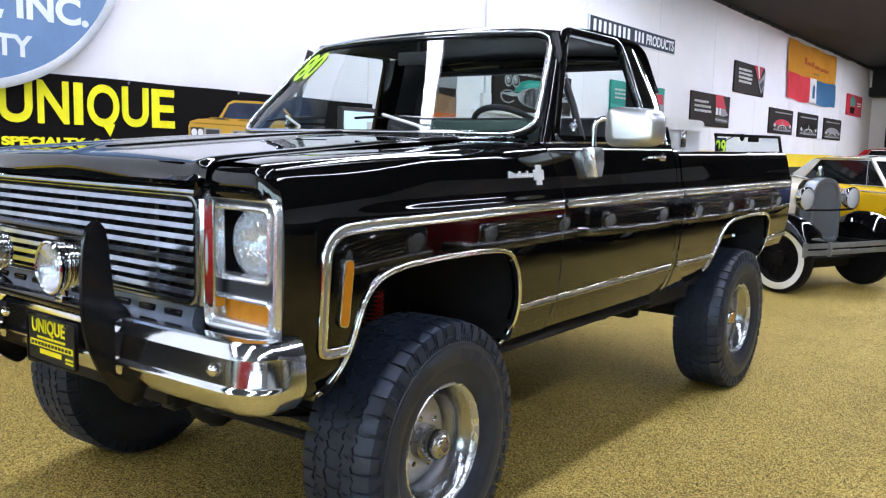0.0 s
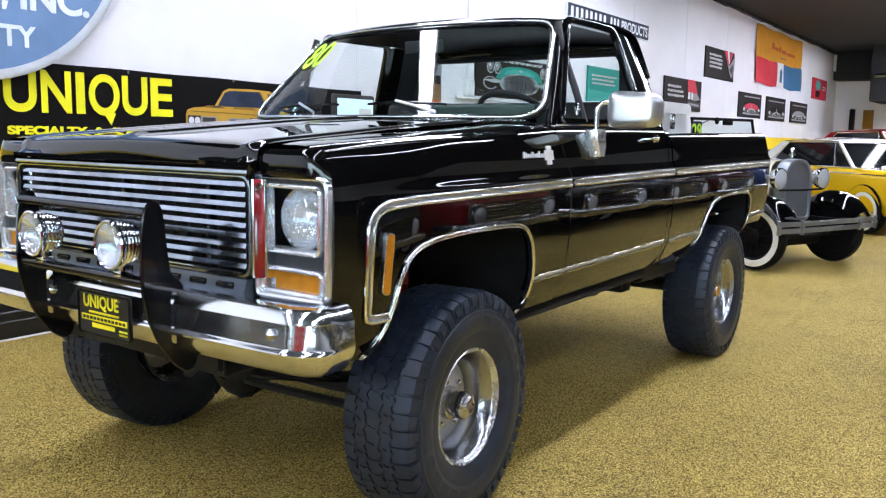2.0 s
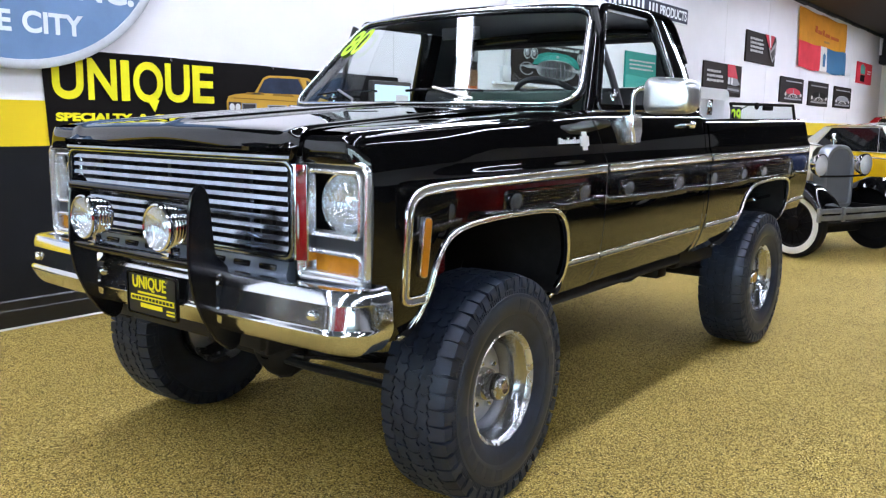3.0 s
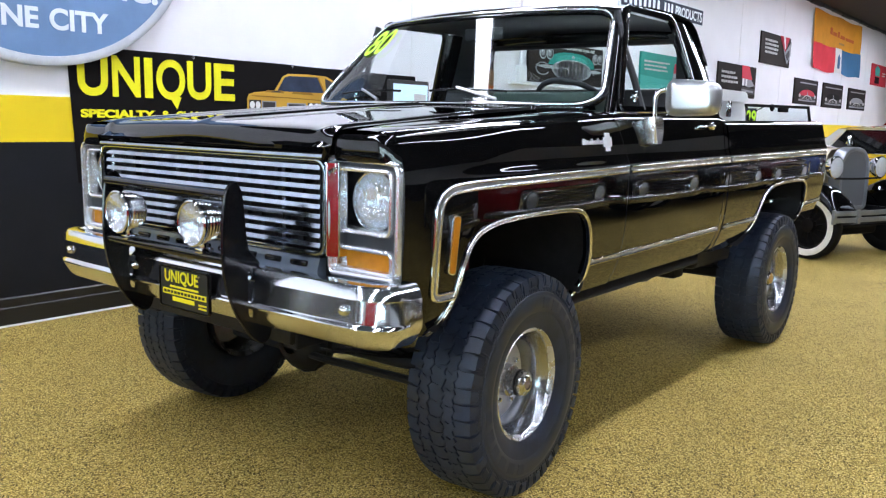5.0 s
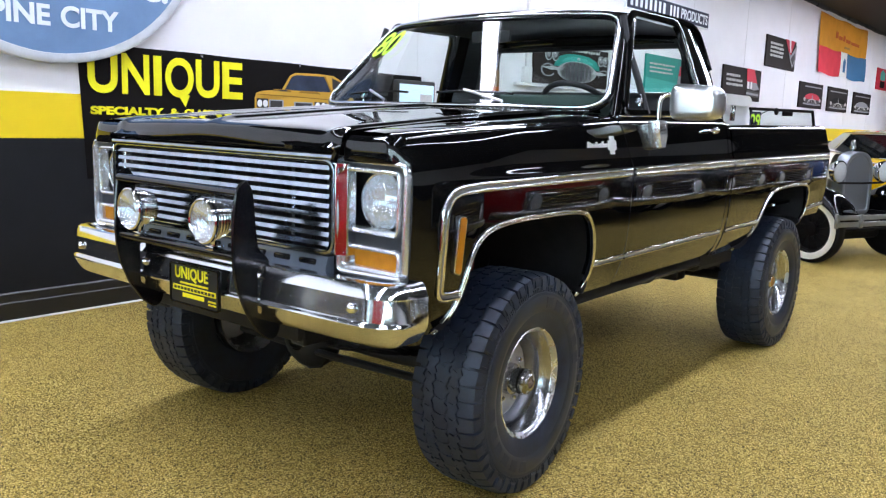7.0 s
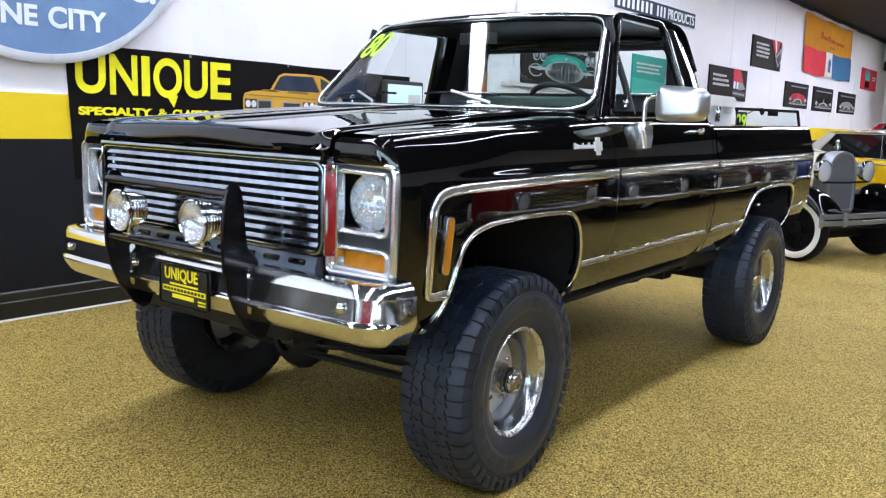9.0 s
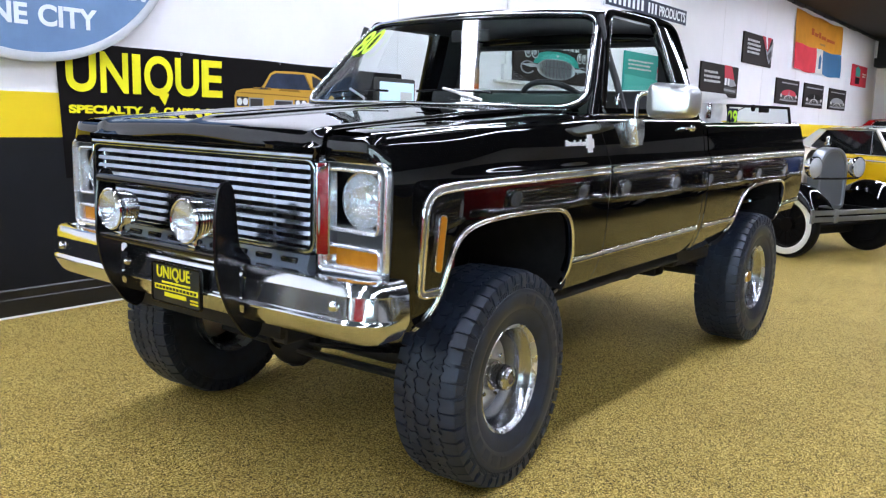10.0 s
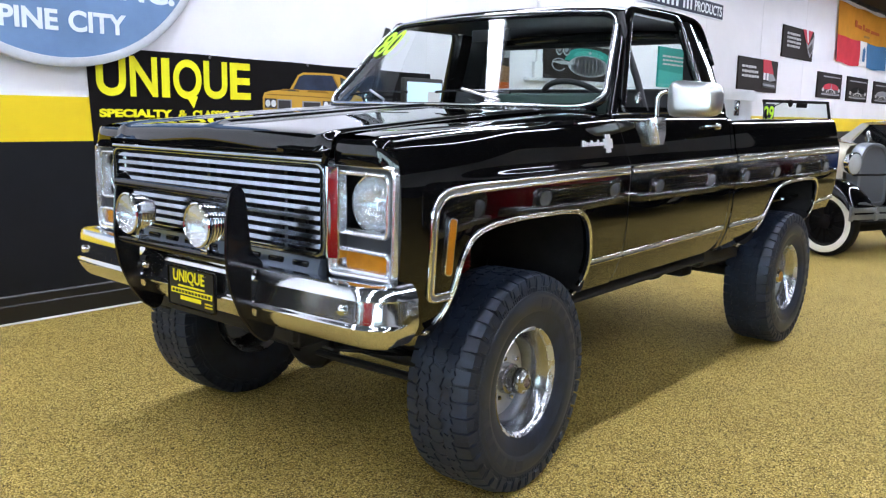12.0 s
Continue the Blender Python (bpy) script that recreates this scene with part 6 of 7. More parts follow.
cloth_piece(17.47, 21.88, 3.315, 4.045, P_ORANGE, 0.02)
cloth_piece(17.54, 19.40, 2.735, 3.325, P_REDCLOTH, 0.03)
cloth_piece(19.40, 20.05, 2.735, 3.325, P_WHITECLOTH, 0.03)
cloth_piece(20.05, 21.96, 2.735, 3.325, P_BLUE, 0.03)
part("cloth_crest", on_wall([(19.62, 2.86), (19.82, 2.86), (19.84, 3.12), (19.72, 3.20), (19.60, 3.12)], WALL_Y - 0.06), P_BLUE, cloth, "", 0)
for k, (a, b, h) in enumerate(((18.75, 18.95, 0.12), (19.0, 19.35, 0.05), (19.42, 19.6, 0.10), (19.68, 20.1, 0.05), (20.2, 21.0, 0.04))):
    part("cloth_bar", on_wall([(a, 3.60 - 0.01 * k), (b, 3.595 - 0.01 * k), (b, 3.625 - 0.01 * k + h), (a, 3.63 - 0.01 * k + h)], WALL_Y - 0.055), P_SCRIPT, cloth, "", 0)
part("cloth_bar", on_wall(rect(19.6, 20.1, 3.42, 3.47), WALL_Y - 0.055), P_DKGOLD, cloth, "", 0)

# cable tray along the wall's head, far duct, soffit and small wall boxes
setting("trim_ceiling", join(*[box(X0 + i * 0.9, X0 + i * 0.9 + 0.86, WALL_Y - 0.06, WALL_Y, CEIL_Z - 0.05 - 0.01 * (i % 3), CEIL_Z) for i in range(40)]), BLACK_WALL, "rough black edge where ceiling meets the wall")
setting("soffit", box(24.6, 26.9, -9.0, 1.62, 2.60, CEIL_Z), CEILING, "black bulkhead hanging from the far ceiling")
setting("beam_end", box(26.2, 26.9, 1.62, 2.93, 3.32, CEIL_Z, 0.02), CEILING, "black boxed beam at the far corner")
duct = thing("duct_pipe", (24.2, -2, 3.6), "shiny metal pipe along the black ceiling bulkhead", "pipe")
part("pipe", tube([(24.5, 1.5, 3.30), (24.5, -1.1, 3.40), (24.5, -6.1, 3.58)], 0.07, 14), ALUMINIUM, duct)
part("pipe_collar", lathe([(0.072, -0.03), (0.09, -0.03), (0.09, 0.03), (0.072, 0.03)], (24.5, -1.1, 3.40), (0, 1, -0.04), 14), ALUMINIUM, duct)
panel_t = thing("notice_frame", (26.88, 1.95, 1.78), "small brown framed notice on the far wall", "picture frame")
part("frame", box(26.85, 26.9, 1.80, 2.10, 1.78, 2.42, 0.01), P_DKGOLD, panel_t)
setting("door_1", box(26.65, 26.9, 2.33, 2.46, 0, 2.45, 0.01), P_BROWN, "narrow dark door edge at the far wall")
wt = thing("wall_tube", (26.0, 2.9, 3.6), "white wall-mounted tube beside the black beam", "pipe")
part("tube", tube([(26.0, 2.87, 3.58), (26.0, 2.87, 4.07)], 0.05, 8), FIXTURE, wt)

# desk with a computer screen by the wall, seen through the cab
desk = thing("office_desk", (3.2, 2.35, 0), "dark wooden desk standing against the wall", "desk")
WOOD = material("dark_wood", (0.10, 0.045, 0.02), 0.4, var=0.3, scale=12)
part("desk_top", box(2.3, 4.1, 1.90, 2.80, 0.94, 0.98, 0.006), WOOD, desk)
part("desk_panel", box(2.32, 2.36, 1.93, 2.77, 0, 0.94), WOOD, desk, "", 0)
part("desk_panel", box(4.04, 4.08, 1.93, 2.77, 0, 0.94), WOOD, desk, "", 0)
part("desk_panel", box(2.36, 4.04, 2.65, 2.68, 0.3, 0.94), WOOD, desk, "", 0)
mon = thing("computer_monitor", (3.02, 2.26, 0.98), "black computer monitor with a pale blue lit screen", "monitor")
part("housing", box(2.765, 3.275, 2.257, 2.307, 1.385, 1.735, 0.012), P_DKGREY, mon)
SCREEN = glow_material("lit_screen", (0.55, 0.72, 0.85), 0.8)
part("screen", box(2.795, 3.245, 2.249, 2.259, 1.42, 1.70), SCREEN, mon, "lit pale blue screen", 0)
part("screen_window", box(3.06, 3.22, 2.246, 2.250, 1.51, 1.62), P_WHITE, mon, "white screen window", 0)
part("stand", join(box(2.97, 3.07, 2.277, 2.317, 1.00, 1.42, 0.01), box(2.84, 3.20, 2.18, 2.42, 0.98, 1.00, 0.008)), P_DKGREY, mon)
cond = thing("conduit", (5.77, WALL_Y, 1.87), "white painted conduit running down the wall", "pipe")
part("pipe", tube([(5.76, WALL_Y - 0.02, CEIL_Z), (5.76, WALL_Y - 0.02, 2.05)], 0.016, 8), FIXTURE, cond)
part("box", box(5.69, 5.86, WALL_Y - 0.05, WALL_Y, 1.868, 2.05, 0.006), FIXTURE, cond)


# ---- other cars ----
def local_part(name, shape, mat, parent, label="", smooth=40):
    """A part given in its thing's own coordinates."""
    ob = new(name, as_mesh(name, shape, mat, smooth))
    ob.parent = parent
    return tagged(ob, label)


def car_paint(name, c, metal=0.0):
    return material(name, c, 0.25, coat=1.0, metal=metal)


CREAM, YELLOW_P, RED_P, WHITE_P, SILVER_P, MAROON_P, BLUE_P = (car_paint("car_" + n, c) for n, c in (("cream", (0.62, 0.56, 0.43)), ("yellow", (0.80, 0.50, 0.01)), ("red", (0.30, 0.006, 0.009)), ("white", (0.78, 0.77, 0.73)), ("silver", (0.35, 0.36, 0.38)), ("maroon", (0.06, 0.008, 0.01)), ("blue", (0.03, 0.06, 0.18))))
CAR_GLASS = material("dark_car_glass", (0.010, 0.012, 0.013), 0.05, spec=0.25)
SHELL_GREY = material("grey_radiator_shell", (0.25, 0.265, 0.29), 0.3, metal=0.6, var=0.05)
BAR_GREY = material("dull_silver_bar", (0.23, 0.235, 0.24), 0.34, metal=0.5, var=0.1, scale=12)
CORE = material("radiator_core", (0.19, 0.205, 0.23), 0.5, metal=0.5, bump=0.5, bump_scale=120)
LAMP_GLASS = material("pale_fluted_lamp_glass", (0.52, 0.55, 0.58), 0.14, coat=0.8, var=0.08, scale=40)
OLD_TYRE = material("old_black_tyre", (0.005, 0.005, 0.006), 0.6, spec=0.15, var=0.3, scale=20)
WHITEWALL = material("whitewall_rubber", (0.78, 0.77, 0.72), 0.5, var=0.05)


def road_wheel(parent, x, y, r, wd, out, spoke_mat, whitewall=True, spokes=0):
    s = out
    ty = local_part("wheel", lathe([(r * 0.66, wd * 0.4), (r * 0.72, wd * 0.5), (r * 0.9, wd * 0.52), (r * 0.98, wd * 0.36), (r, wd * 0.1), (r, -wd * 0.1), (r * 0.98, -wd * 0.36), (r * 0.9, -wd * 0.52), (r * 0.72, -wd * 0.5), (r * 0.66, -wd * 0.4)], (x, y, r), (0, 1, 0), 40, True), OLD_TYRE, parent, "black tyre")
    if whitewall:
        ob = new("whitewall", as_mesh("whitewall", lathe([(r * 0.70, wd * 0.50), (r * 0.74, wd * 0.535), (r * 0.87, wd * 0.545), (r * 0.89, wd * 0.52)], (x, y, r), (0, s, 0), 40), WHITEWALL))
        ob.parent = ty
    rim = new("rim", as_mesh("rim", lathe([(r * 0.68, wd * 0.35), (r * 0.66, wd * 0.2), (r * 0.64, wd * 0.3), (r * 0.60, wd * 0.12)], (x, y, r), (0, s, 0), 32), spoke_mat))
    rim.parent = ty
    hub = new("hub", as_mesh("hub", lathe([(r * (0.22 if spokes else 0.61), wd * (0.0 if spokes else 0.1)), (r * (0.21 if spokes else 0.52), wd * (0.42 if spokes else 0.22)), (r * 0.12, wd * 0.5), (0, wd * 0.5)], (x, y, r), (0, s, 0), 24), spoke_mat))
    hub.parent = ty
    for i in range(spokes):
        a = 2 * math.pi * i / spokes
        ob = new("spoke", as_mesh("spoke", tube([(x + r * 0.2 * math.cos(a), y + s * wd * 0.2, r + r * 0.2 * math.sin(a)), (x + r * 0.64 * math.cos(a + 0.2), y + s * wd * 0.16, r + r * 0.64 * math.sin(a + 0.2))], 0.007, 5), spoke_mat))
        ob.parent = ty
    return ty


def greenhouse(t, belt, roof, k, roof_m):
    """Glass, pillars, roof, lamps and wheels of a closed car."""
    local_part("windshield", grid([[Vector((1.02, -0.80, belt)), Vector((1.06, 0, belt)), Vector((1.02, 0.80, belt))], [Vector((0.48, -0.655, roof - 0.05)), Vector((0.52, 0, roof - 0.04)), Vector((0.48, 0.655, roof - 0.05))]]), CAR_GLASS, t, "dark windshield glass")
    local_part("rear_window", grid([[Vector((-1.45, -0.78, belt)), Vector((-1.45, 0.78, belt))], [Vector((-0.95, -0.655, roof - 0.05)), Vector((-0.95, 0.655, roof - 0.05))]]), CAR_GLASS, t, "dark rear glass")
    for s in (-1, 1):
        for a, b, ta, tb_ in ((0.98, 0.60, 0.50, 0.42), (0.56, -0.45, 0.38, -0.33), (-0.452, -1.15, -0.332, -0.80)):
            local_part("side_window", ([Vector((a, s * 0.815, belt)), Vector((b, s * 0.815, belt)), Vector((tb_, s * 0.668, roof - 0.06)), Vector((ta, s * 0.668, roof - 0.06))], [(0, 1, 2, 3)]), CAR_GLASS, t, "", 0)
        for a, ta, r, pm in ((1.03, 0.50, 0.03, roof_m), (0.58, 0.40, 0.010, CHROME)):
            local_part("pillar", tube([(a, s * 0.818, belt - 0.01), (ta, s * 0.672, roof - 0.05)], r, 8), pm, t)
        local_part("window_strip", tube([(1.0, s * 0.825, belt + 0.005), (-1.15, s * 0.825, belt + 0.005), (-0.79, s * 0.676, roof - 0.055), (0.46, s * 0.676, roof - 0.055)], 0.008, 6), CHROME, t)
        local_part("quarter_pillar", plate([Vector((-1.10, s * 0.822, belt)), Vector((-1.62, s * 0.80, belt)), Vector((-1.0, s * 0.66, roof - 0.04)), Vector((-0.78, s * 0.672, roof - 0.05))], 0.02, (0, -s, 0)), roof_m, t, "", 0)
        local_part("belt_strip", tube([(2.28, s * 0.895, belt * 0.90), (0.0, s * 0.957, belt * 0.93), (-2.3, s * 0.88, belt * 0.9)], 0.010, 6), CHROME, t)
        local_part("headlight", lathe([(0.10, -0.02), (0.10, 0.02), (0.085, 0.03), (0.05, 0.045), (0, 0.05)], (2.40, s * 0.66, 0.60 * k), (1, 0, 0), 20), LAMP_GLASS, t)
        local_part("headlight_rim", lathe([(0.098, 0.0), (0.105, 0.03), (0.118, 0.03), (0.122, 0.0)], (2.39, s * 0.66, 0.60 * k), (1, 0, 0), 20), CHROME, t)
        for x in (1.42, -1.45):
            road_wheel(t, x, s * 0.84, 0.34, 0.2, s, SILVER)
            local_part("arch", lathe([(0.345, 0.0), (0.40, 0.005), (0.405, 0.012), (0.40, 0.018)], (x, s * 0.935, 0.36), (0, s, 0), 30), P_BLACK, t)
    rs = [[Vector((x, 0.672 * u * (1 - 0.04 * abs(x - (-0.25)) ** 4), roof - 0.055 + dz * (1 - 0.55 * u * u))) for u in (-1, -0.9, -0.6, -0.3, 0, 0.3, 0.6, 0.9, 1)] for x, dz in ((0.55, 0.0), (0.50, 0.045), (0.2, 0.085), (-0.3, 0.095), (-0.8, 0.075), (-1.0, 0.03), (-1.05, 0.0))]
    local_part("roof", grid(rs), roof_m, t)


def sedan(place, azimuth, body_m, roof_m, label, name="parked_car", hood_m=None, height=1.38, lime="", plain=False):
    """A 1960s three-box car, its front along its own +x."""
    t = thing(name, (place[0], place[1], 0), label, "car")
    t.rotation_euler = (0, 0, radians(azimuth))
    k = height / 1.38
    st = []
    for x, w, top, low in ((-2.42, 0.80, 0.80, 0.42), (-2.38, 0.86, 0.88, 0.36), (-2.2, 0.90, 0.93, 0.32), (-1.6, 0.93, 0.95, 0.28), (-0.8, 0.95, 0.95, 0.25), (0.0, 0.95, 0.95, 0.25), (0.8, 0.95, 0.94, 0.25), (1.5, 0.94, 0.93, 0.28), (2.1, 0.92, 0.91, 0.32), (2.32, 0.88, 0.86, 0.38), (2.36, 0.82, 0.80, 0.42)):
        top *= k
        rows = [(0.0, low), (w * 0.9, low), (w * 0.97, low + 0.08), (w, 0.45 * k + 0.1), (w * 0.995, top - 0.12), (w * 0.97, top - 0.03), (w * 0.92, top), (w * 0.75, top + 0.012), (w * 0.4, top + 0.022), (0.0, top + 0.025)]
        st.append([Vector((x, -y, z)) for y, z in rows] + [Vector((x, y, z)) for y, z in reversed(rows[:-1])])
    local_part("body", grid(st, caps=True), body_m, t, "", 50)
    if hood_m:
        hs = [[Vector((x, y, z * k + 0.03 - 0.02 * (y / 0.6) ** 2)) for y in (-0.66, -0.5, -0.25, 0, 0.25, 0.5, 0.66)] for x, z in ((0.85, 0.955), (1.5, 0.945), (2.05, 0.925), (2.30, 0.89))]
        local_part("hood", grid(hs), hood_m, t)
    belt, roof = 0.95 * k, height
    greenhouse(t, belt, roof, k, roof_m)
    local_part("front_bumper", sweep(rounded([Vector((2.1, -0.95, 0.45)), Vector((2.42, -0.90, 0.45)), Vector((2.48, 0, 0.45)), Vector((2.42, 0.90, 0.45)), Vector((2.1, 0.95, 0.45))], 0.1, 4, False), rounded([(-0.07, -0.02), (0.07, -0.02), (0.05, 0.03), (-0.05, 0.03)], 0.02, 3), (1, 0, 0.001)), CHROME, t)
    local_part("grille", box(2.33, 2.38, -0.80, 0.80, 0.40 * k, 0.70 * k, 0.01), body_m if plain else P_DKGREY, t)
    for i in range(0 if plain else 5):
        local_part("grille_bar", box(2.375, 2.395, -0.54, 0.54, (0.522 + i * 0.040) * k, (0.540 + i * 0.040) * k, 0.004, 1), CHROME, t, "", 0)
    if not plain:
        local_part("grille_surround", sweep(rounded([Vector((2.385, -0.80, 0.47 * k)), Vector((2.385, 0.80, 0.47 * k)), Vector((2.385, 0.80, 0.735 * k)), Vector((2.385, -0.80, 0.735 * k))], 0.05, 4), ring(0.016, 8), (1, 0, 0), True), CHROME, t)
    local_part("hood_edge", tube([(2.36, -0.78, 0.815 * k), (2.385, 0, 0.84 * k), (2.36, 0.78, 0.815 * k)], 0.016, 8), CHROME, t)
    local_part("windshield_trim", tube([(1.04, -0.79, belt + 0.01), (1.08, 0, belt + 0.012), (1.04, 0.79, belt + 0.01)], 0.014, 6), CHROME, t)
    if lime:
        m = Matrix(((0, 0.0, 1), (1, 0, 0), (0, 1, 0))).to_4x4()
        cu = letters(lime, 0.3, (0, 0, 0), LIME, None, "year_figure", "lime green painted year figures", 0.001, 0.006, 0.9, m=m)
        cu.parent = t
        cu.matrix_basis = Matrix.Translation((0.86, -0.66, belt + 0.10)) @ pose(0, -40, 0) @ m
    return t


# 1920s roadster with a cream hood and black wings
vh = Vector((-0.37, -0.93, 0)).normalized()
va = math.degrees(math.atan2(vh.y, vh.x))
old = thing("vintage_roadster", (7.58, -0.375, 0), "1920s roadster with black wings, grey radiator and chrome lamps", "car")
old.rotation_euler = (0, 0, radians(va))


def L(name, sh, mat, label="", smooth=40):
    return local_part(name, sh, mat, old, label, smooth)


shell_pts = rounded([Vector((-0.03, -0.24, 0.52)), Vector((-0.03, 0.24, 0.52)), Vector((-0.03, 0.25, 1.03)), Vector((-0.03, 0.15, 1.17)), Vector((-0.03, 0.0, 1.20)), Vector((-0.03, -0.15, 1.17)), Vector((-0.03, -0.25, 1.03))], 0.07, 5)
rad = L("radiator_shell", sweep(shell_pts, rounded([(-0.03, -0.13), (0.012, -0.13), (0.012, 0.02), (-0.03, 0.02)], 0.01, 3), (1, 0, 0), True), SHELL_GREY, "grey metal radiator shell")
ob = new("radiator_core", as_mesh("radiator_core", plate([p + Vector((0.0, 0, 0)) for p in shell_pts], 0.02, (-1, 0, 0)), CORE, 0))
ob.parent = rad
ob = new("filler_cap", as_mesh("filler_cap", join(lathe([(0.02, 0.0), (0.02, 0.03), (0.035, 0.035), (0.035, 0.055), (0.015, 0.065), (0.012, 0.085), (0.028, 0.10), (0.012, 0.125), (0, 0.13)], (-0.12, 0, 1.205), (0, 0, 1), 16)), CHROME))
ob.parent = rad
ob = new("shell_emblem", as_mesh("shell_emblem", lathe([(0.022, 0.0), (0.018, 0.006), (0, 0.008)], (-0.048, 0, 1.135), (1, 0, 0), 12), P_NAVY))
ob.parent = rad
L("hood", grid([[Vector((x, w * y, z)) for y, z in ((-1, zt - 0.52), (-1, zt - 0.16), (-0.93, zt - 0.07), (-0.7, zt - 0.015), (0, zt), (0.7, zt - 0.015), (0.93, zt - 0.07), (1, zt - 0.16), (1, zt - 0.52))] for x, w, zt in ((-0.20, 0.26, 1.185), (-0.4, 0.31, 1.200), (-0.65, 0.37, 1.24))]), CREAM, "cream painted hood")
L("cowl", grid([[Vector((x, w * y, z)) for y, z in ((-1, zt - 0.55), (-1, zt - 0.16), (-0.93, zt - 0.07), (-0.7, zt - 0.015), (0, zt), (0.7, zt - 0.015), (0.93, zt - 0.07), (1, zt - 0.16), (1, zt - 0.55))] for x, w, zt in ((-0.65, 0.375, 1.242), (-1.0, 0.52, 1.25))]), CREAM)
L("body", grid([[Vector((x, w * y, z)) for y, z in ((-0.95, 0.55), (-1, 0.75), (-1, 1.10), (-0.93, 1.20), (-0.8, 1.215), (0.8, 1.215), (0.93, 1.20), (1, 1.10), (1, 0.75), (0.95, 0.55))] for x, w in ((-1.0, 0.53), (-1.7, 0.62), (-2.5, 0.62), (-3.0, 0.55))], caps=True), CREAM, "cream painted body")
wf = L("windshield_frame", join(tube([(-1.010, -0.56, 1.22), (-1.110, -0.56, 1.66)], 0.018, 8), tube([(-1.010, 0.56, 1.22), (-1.110, 0.56, 1.66)], 0.018, 8), tube([(-1.110, -0.57, 1.655), (-1.110, 0.57, 1.655)], 0.018, 8)), P_BLACK, "black windshield frame")
ob = new("pane", as_mesh("pane", ([Vector((-1.010, -0.55, 1.23)), Vector((-1.010, 0.55, 1.23)), Vector((-1.105, 0.55, 1.65)), Vector((-1.105, -0.55, 1.65))], [(0, 1, 2, 3)]), GLASS, 0))
ob.parent = wf
ob.visible_shadow = False
ob = new("wiper_motor", as_mesh("wiper_motor", join(box(-1.100, -1.060, -0.02, 0.14, 1.585, 1.64, 0.01), tube([(-1.080, -0.20, 1.64), (-1.080, -0.24, 1.66), (-1.080, -0.40, 1.60), (-1.070, -0.52, 1.48)], 0.006, 6), lathe([(0.0, -0.01), (0.045, 0.0), (0.03, 0.012), (0, 0.014)], (-1.080, -0.14, 1.635), (1, 0, 0), 12)), P_BLACK))
ob.parent = wf
mb = Matrix(((0, 0, 1), (1, 0, 0), (0, 1, 0))).to_4x4()
card = new("year_card", as_mesh("year_card", box(-1.075, -1.070, -0.60, -0.42, 1.42, 1.62), P_NAVY, 0))
card.parent = wf
yl = letters("29", 0.225, (0, 0, 0), LIME, None, "year_figure", "lime green year figures", 0.001, 0.005, 0.74, m=mb)
yl.parent = wf
yl.matrix_basis = Matrix.Translation((-1.065, -0.595, 1.435)) @ mb
for s in (-1, 1):
    hl = L("headlight", lathe([(0.0, -0.13), (0.05, -0.12), (0.095, -0.08), (0.118, -0.025), (0.124, 0.0), (0.124, 0.014), (0.112, 0.02)], (0.020, s * 0.395, 0.985), (1, 0, 0), 28), CHROME, "chrome bullet headlight")
    ob = new("lamp_glass", as_mesh("lamp_glass", lathe([(0.115, 0.014), (0.08, 0.03), (0.04, 0.037), (0, 0.039)], (0.020, s * 0.395, 0.985), (1, 0, 0), 28), LAMP_GLASS))
    ob.parent = hl
    fd = []
    for a in range(0, 13):
        an = radians(28 + 104 * a / 12)
        r = 0.435
        cx, cz = 0.0 + r * math.cos(an), 0.40 + r * 0.98 * math.sin(an)
        if a > 9:
            cx, cz = -0.33 - (a - 9) * 0.26, 0.70 - (a - 9) * 0.13
        fd.append([Vector((cx, s * (0.71 + d), cz - h)) for d, h in ((-0.25, 0.10), (-0.17, 0.022), (-0.06, -0.016), (0.05, -0.012), (0.105, 0.02), (0.135, 0.075), (0.142, 0.14))])
    L("front_wing", grid(fd), PAINT, "glossy black front wing")
    road_wheel(old, 0.0, s * 0.71, 0.365, 0.13, s, P_BLACK, spokes=14)
    # drum drawn oversized and black to stand for the shade behind the spokes
    L("brake_drum", lathe([(0.0, -0.05), (0.25, -0.05), (0.255, -0.03), (0.24, 0.0), (0.0, 0.0)], (0.0, s * 0.70, 0.375), (0, s, 0), 28), OLD_TYRE, "black brake drum")
    L("splash_apron", plate([Vector((0.14, s * 0.36, 0.50)), Vector((-0.85, s * 0.43, 0.36)), Vector((-0.85, s * 0.43, 0.72)), Vector((-0.10, s * 0.34, 0.74))], 0.015, (0, s, 0)), PAINT, "black inner apron")
    road_wheel(old, -2.63, s * 0.71, 0.375, 0.13, s, P_BLACK, spokes=14)
    L("running_board", box(-2.1, -0.85, s * 0.60, s * 0.80, 0.34, 0.38, 0.01), P_BLACK)
    L("rear_wing", grid([[Vector((-2.63 + 0.47 * math.cos(radians(a)), s * (0.71 + d), 0.40 + 0.46 * math.sin(radians(a)) - h)) for d, h in ((-0.16, 0.04), (0, -0.01), (0.10, 0.04))] for a in range(-10, 200, 20)]), PAINT, "glossy black rear wing")
L("lamp_bar", tube([(0.03, -0.40, 0.865), (0.05, 0.0, 0.86), (0.03, 0.40, 0.865)], 0.012, 8), P_BLACK)
for z in (0.535, 0.463):
    L("bumper_bar", sweep([(0.395, -0.90, z), (0.425, -0.5, z), (0.43, 0, z), (0.425, 0.5, z), (0.395, 0.90, z)], rounded([(-0.026, -0.006), (0.026, -0.006), (0.026, 0.006), (-0.026, 0.006)], 0.004, 2), (1, 0, 0)), BAR_GREY, "dull silver bumper bar")
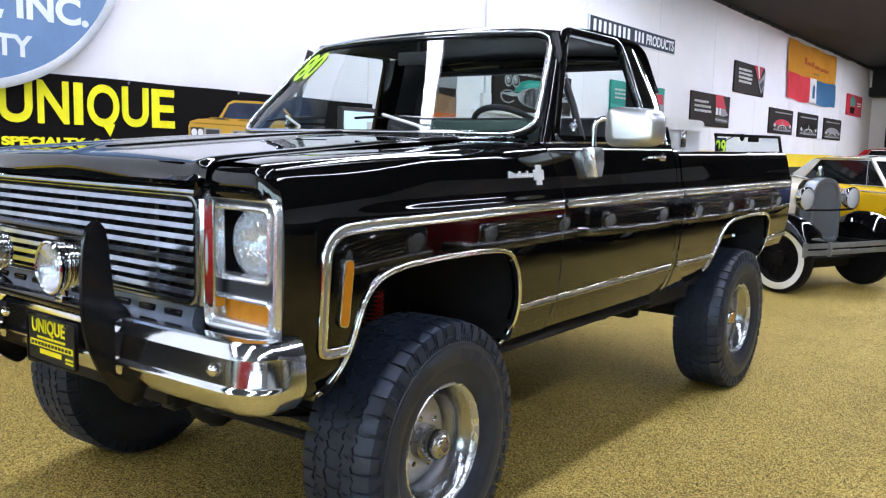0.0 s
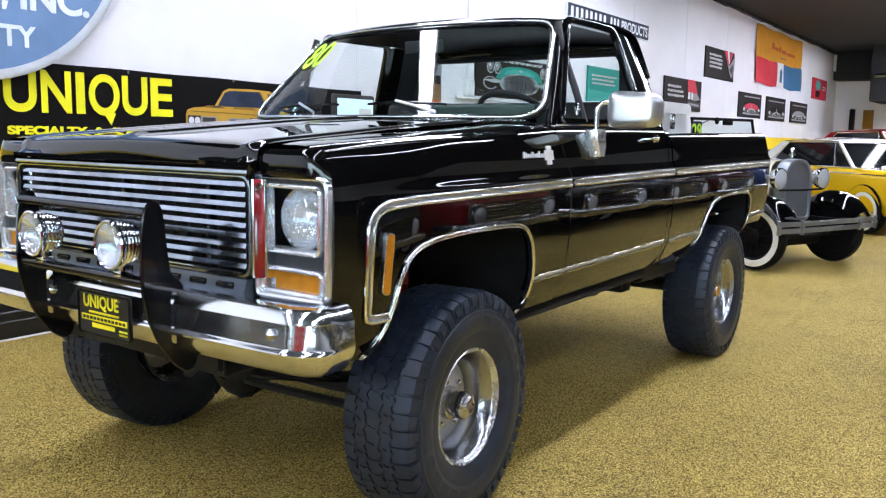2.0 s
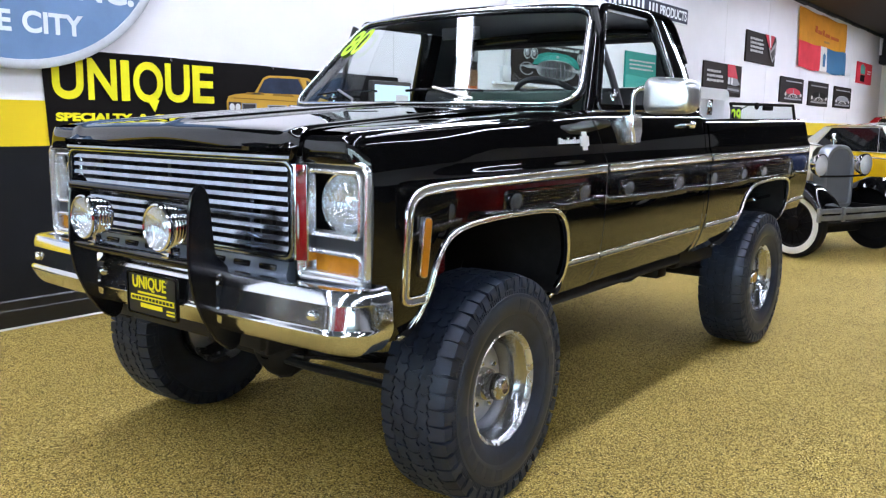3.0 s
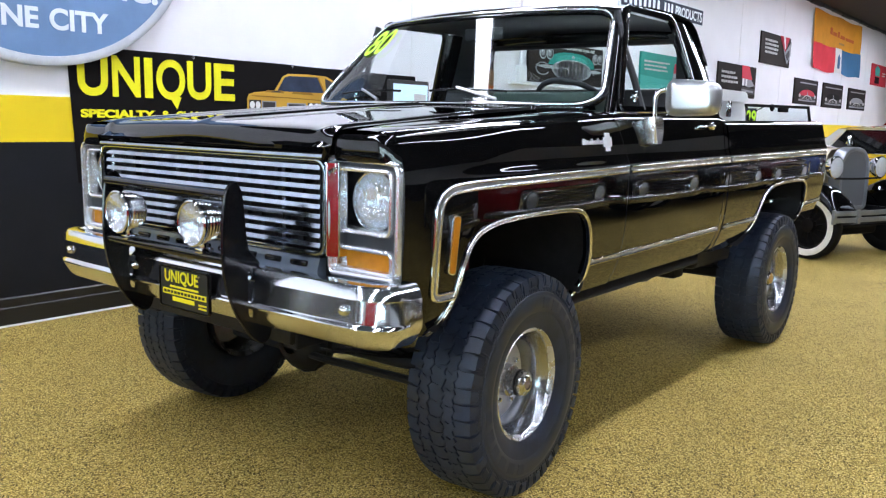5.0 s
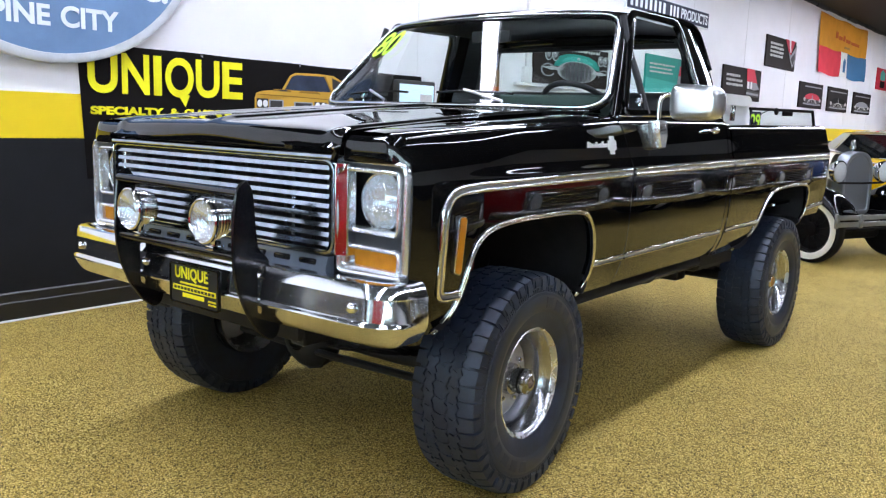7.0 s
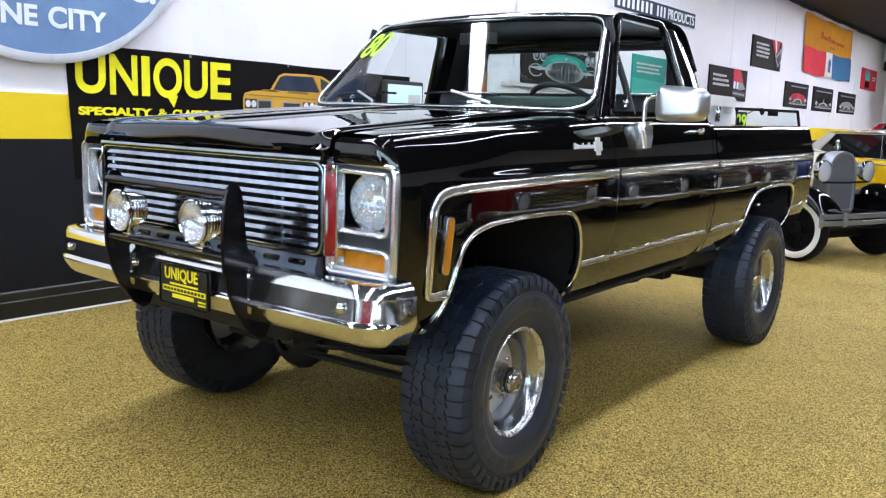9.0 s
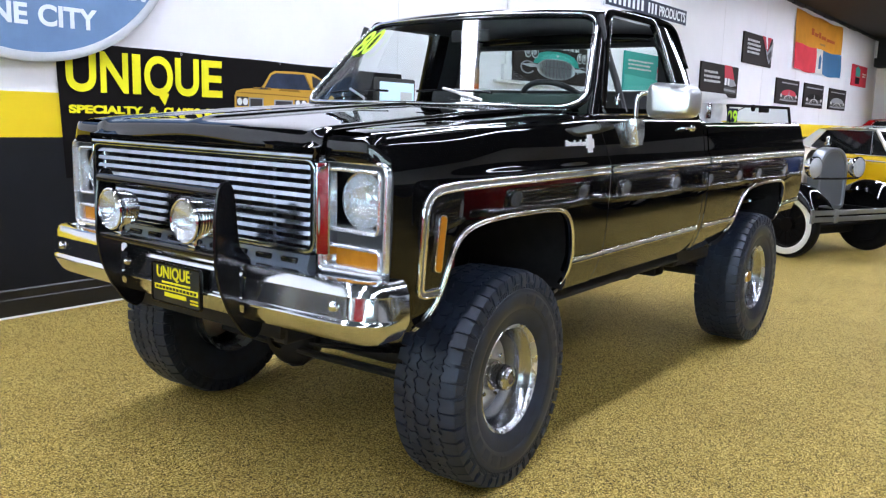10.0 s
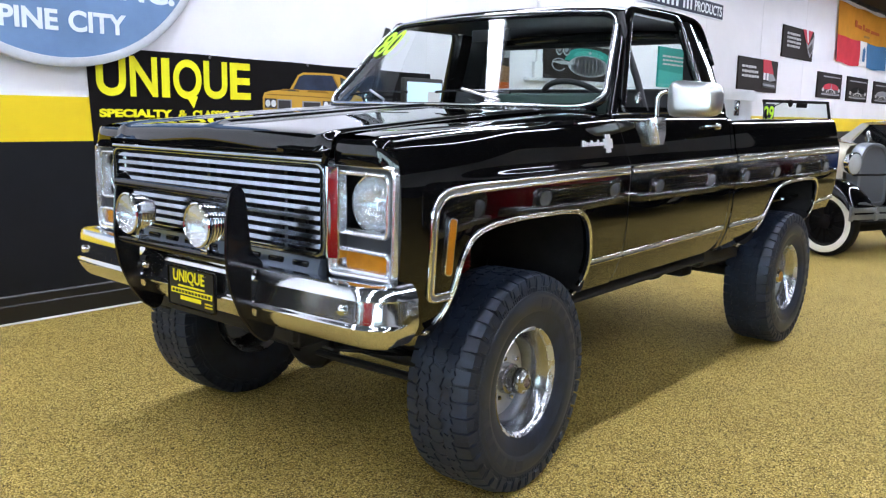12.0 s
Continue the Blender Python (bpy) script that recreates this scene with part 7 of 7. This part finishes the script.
for x, y in ((0.415, -0.53), (0.415, 0.53), (0.386, -0.888), (0.386, 0.888)):
    L("bumper_clamp", join(box(x, x + 0.028, y - 0.022, y + 0.022, 0.425, 0.573, 0.006), lathe([(0.02, 0.0), (0.018, 0.012), (0, 0.014)], (x + 0.026, y, 0.499), (1, 0, 0), 12)), BAR_GREY, "bolted clamp")
for y in (-0.335, 0.335):
    L("bumper_iron", tube([(0.10, y, 0.50), (0.42, y * 1.55, 0.50)], 0.014, 6), CHASSIS, "black bumper iron")
# the wide low boxes are black fill standing for the shade under the car
L("axle", join(tube([(0.0, -0.66, 0.38), (0.0, -0.3, 0.33), (0.0, 0.3, 0.33), (0.0, 0.66, 0.38)], 0.03, 8), box(-3.0, 0.35, -0.36, -0.31, 0.45, 0.55), box(-3.0, 0.35, 0.31, 0.36, 0.45, 0.55), box(-0.9, -0.1, -0.2, 0.2, 0.30, 0.6, 0.05), box(-2.4, -0.45, -0.62, 0.62, 0.24, 0.52, 0.05), box(-0.45, 0.0, -0.50, 0.50, 0.22, 0.50, 0.05), tube([(0.16, -0.62, 0.36), (0.16, 0.62, 0.36)], 0.016, 6)), OLD_TYRE, "black front axle and frame")

sedan((13.5, 0.1), 230, YELLOW_P, WHITE_P, "yellow 1960s car with a white roof", height=1.45)
sedan((17.2, 0.0), 230, RED_P, RED_P, "red pickup-height car with lime year figures on the windshield", height=1.66, lime="69")
# the row of cars across the room, noses to the pickup, seen as reflections in its paint and chrome
BLACK_P = car_paint("car_black", (0.006, 0.006, 0.007))
sedan((2.35, -6.0), 91, BLACK_P, MAROON_P, "black 1960s car with a maroon roof across the showroom")
sedan((4.65, -5.95), 90, RED_P, BLACK_P, "red 1960s car with a black roof across the showroom")
sedan((6.85, -5.8), 92, BLACK_P, BLACK_P, "black 1960s car with chrome bumpers across the showroom")
sedan((9.05, -5.75), 88, BLACK_P, SILVER_P, "black 1960s car with a silver roof across the showroom")
sedan((11.4, -5.75), 91, MAROON_P, MAROON_P, "dark maroon 1960s car with chrome trim across the showroom")
sedan((13.9, -5.75), 90, BLUE_P, BLACK_P, "dark blue 1960s car with a black roof across the showroom")
# unseen cars added ahead of the pickup for red and dark chrome reflections
sedan((-5.7, -1.15), 0, RED_P, RED_P, "tall red 1960s car parked facing the pickup", height=1.80, plain=True)
sedan((-6.2, 1.45), 0, BLACK_P, BLACK_P, "black 1960s car parked facing the pickup")
sedan((-6.1, -4.6), 20, MAROON_P, MAROON_P, "dark maroon 1960s car parked facing the pickup")
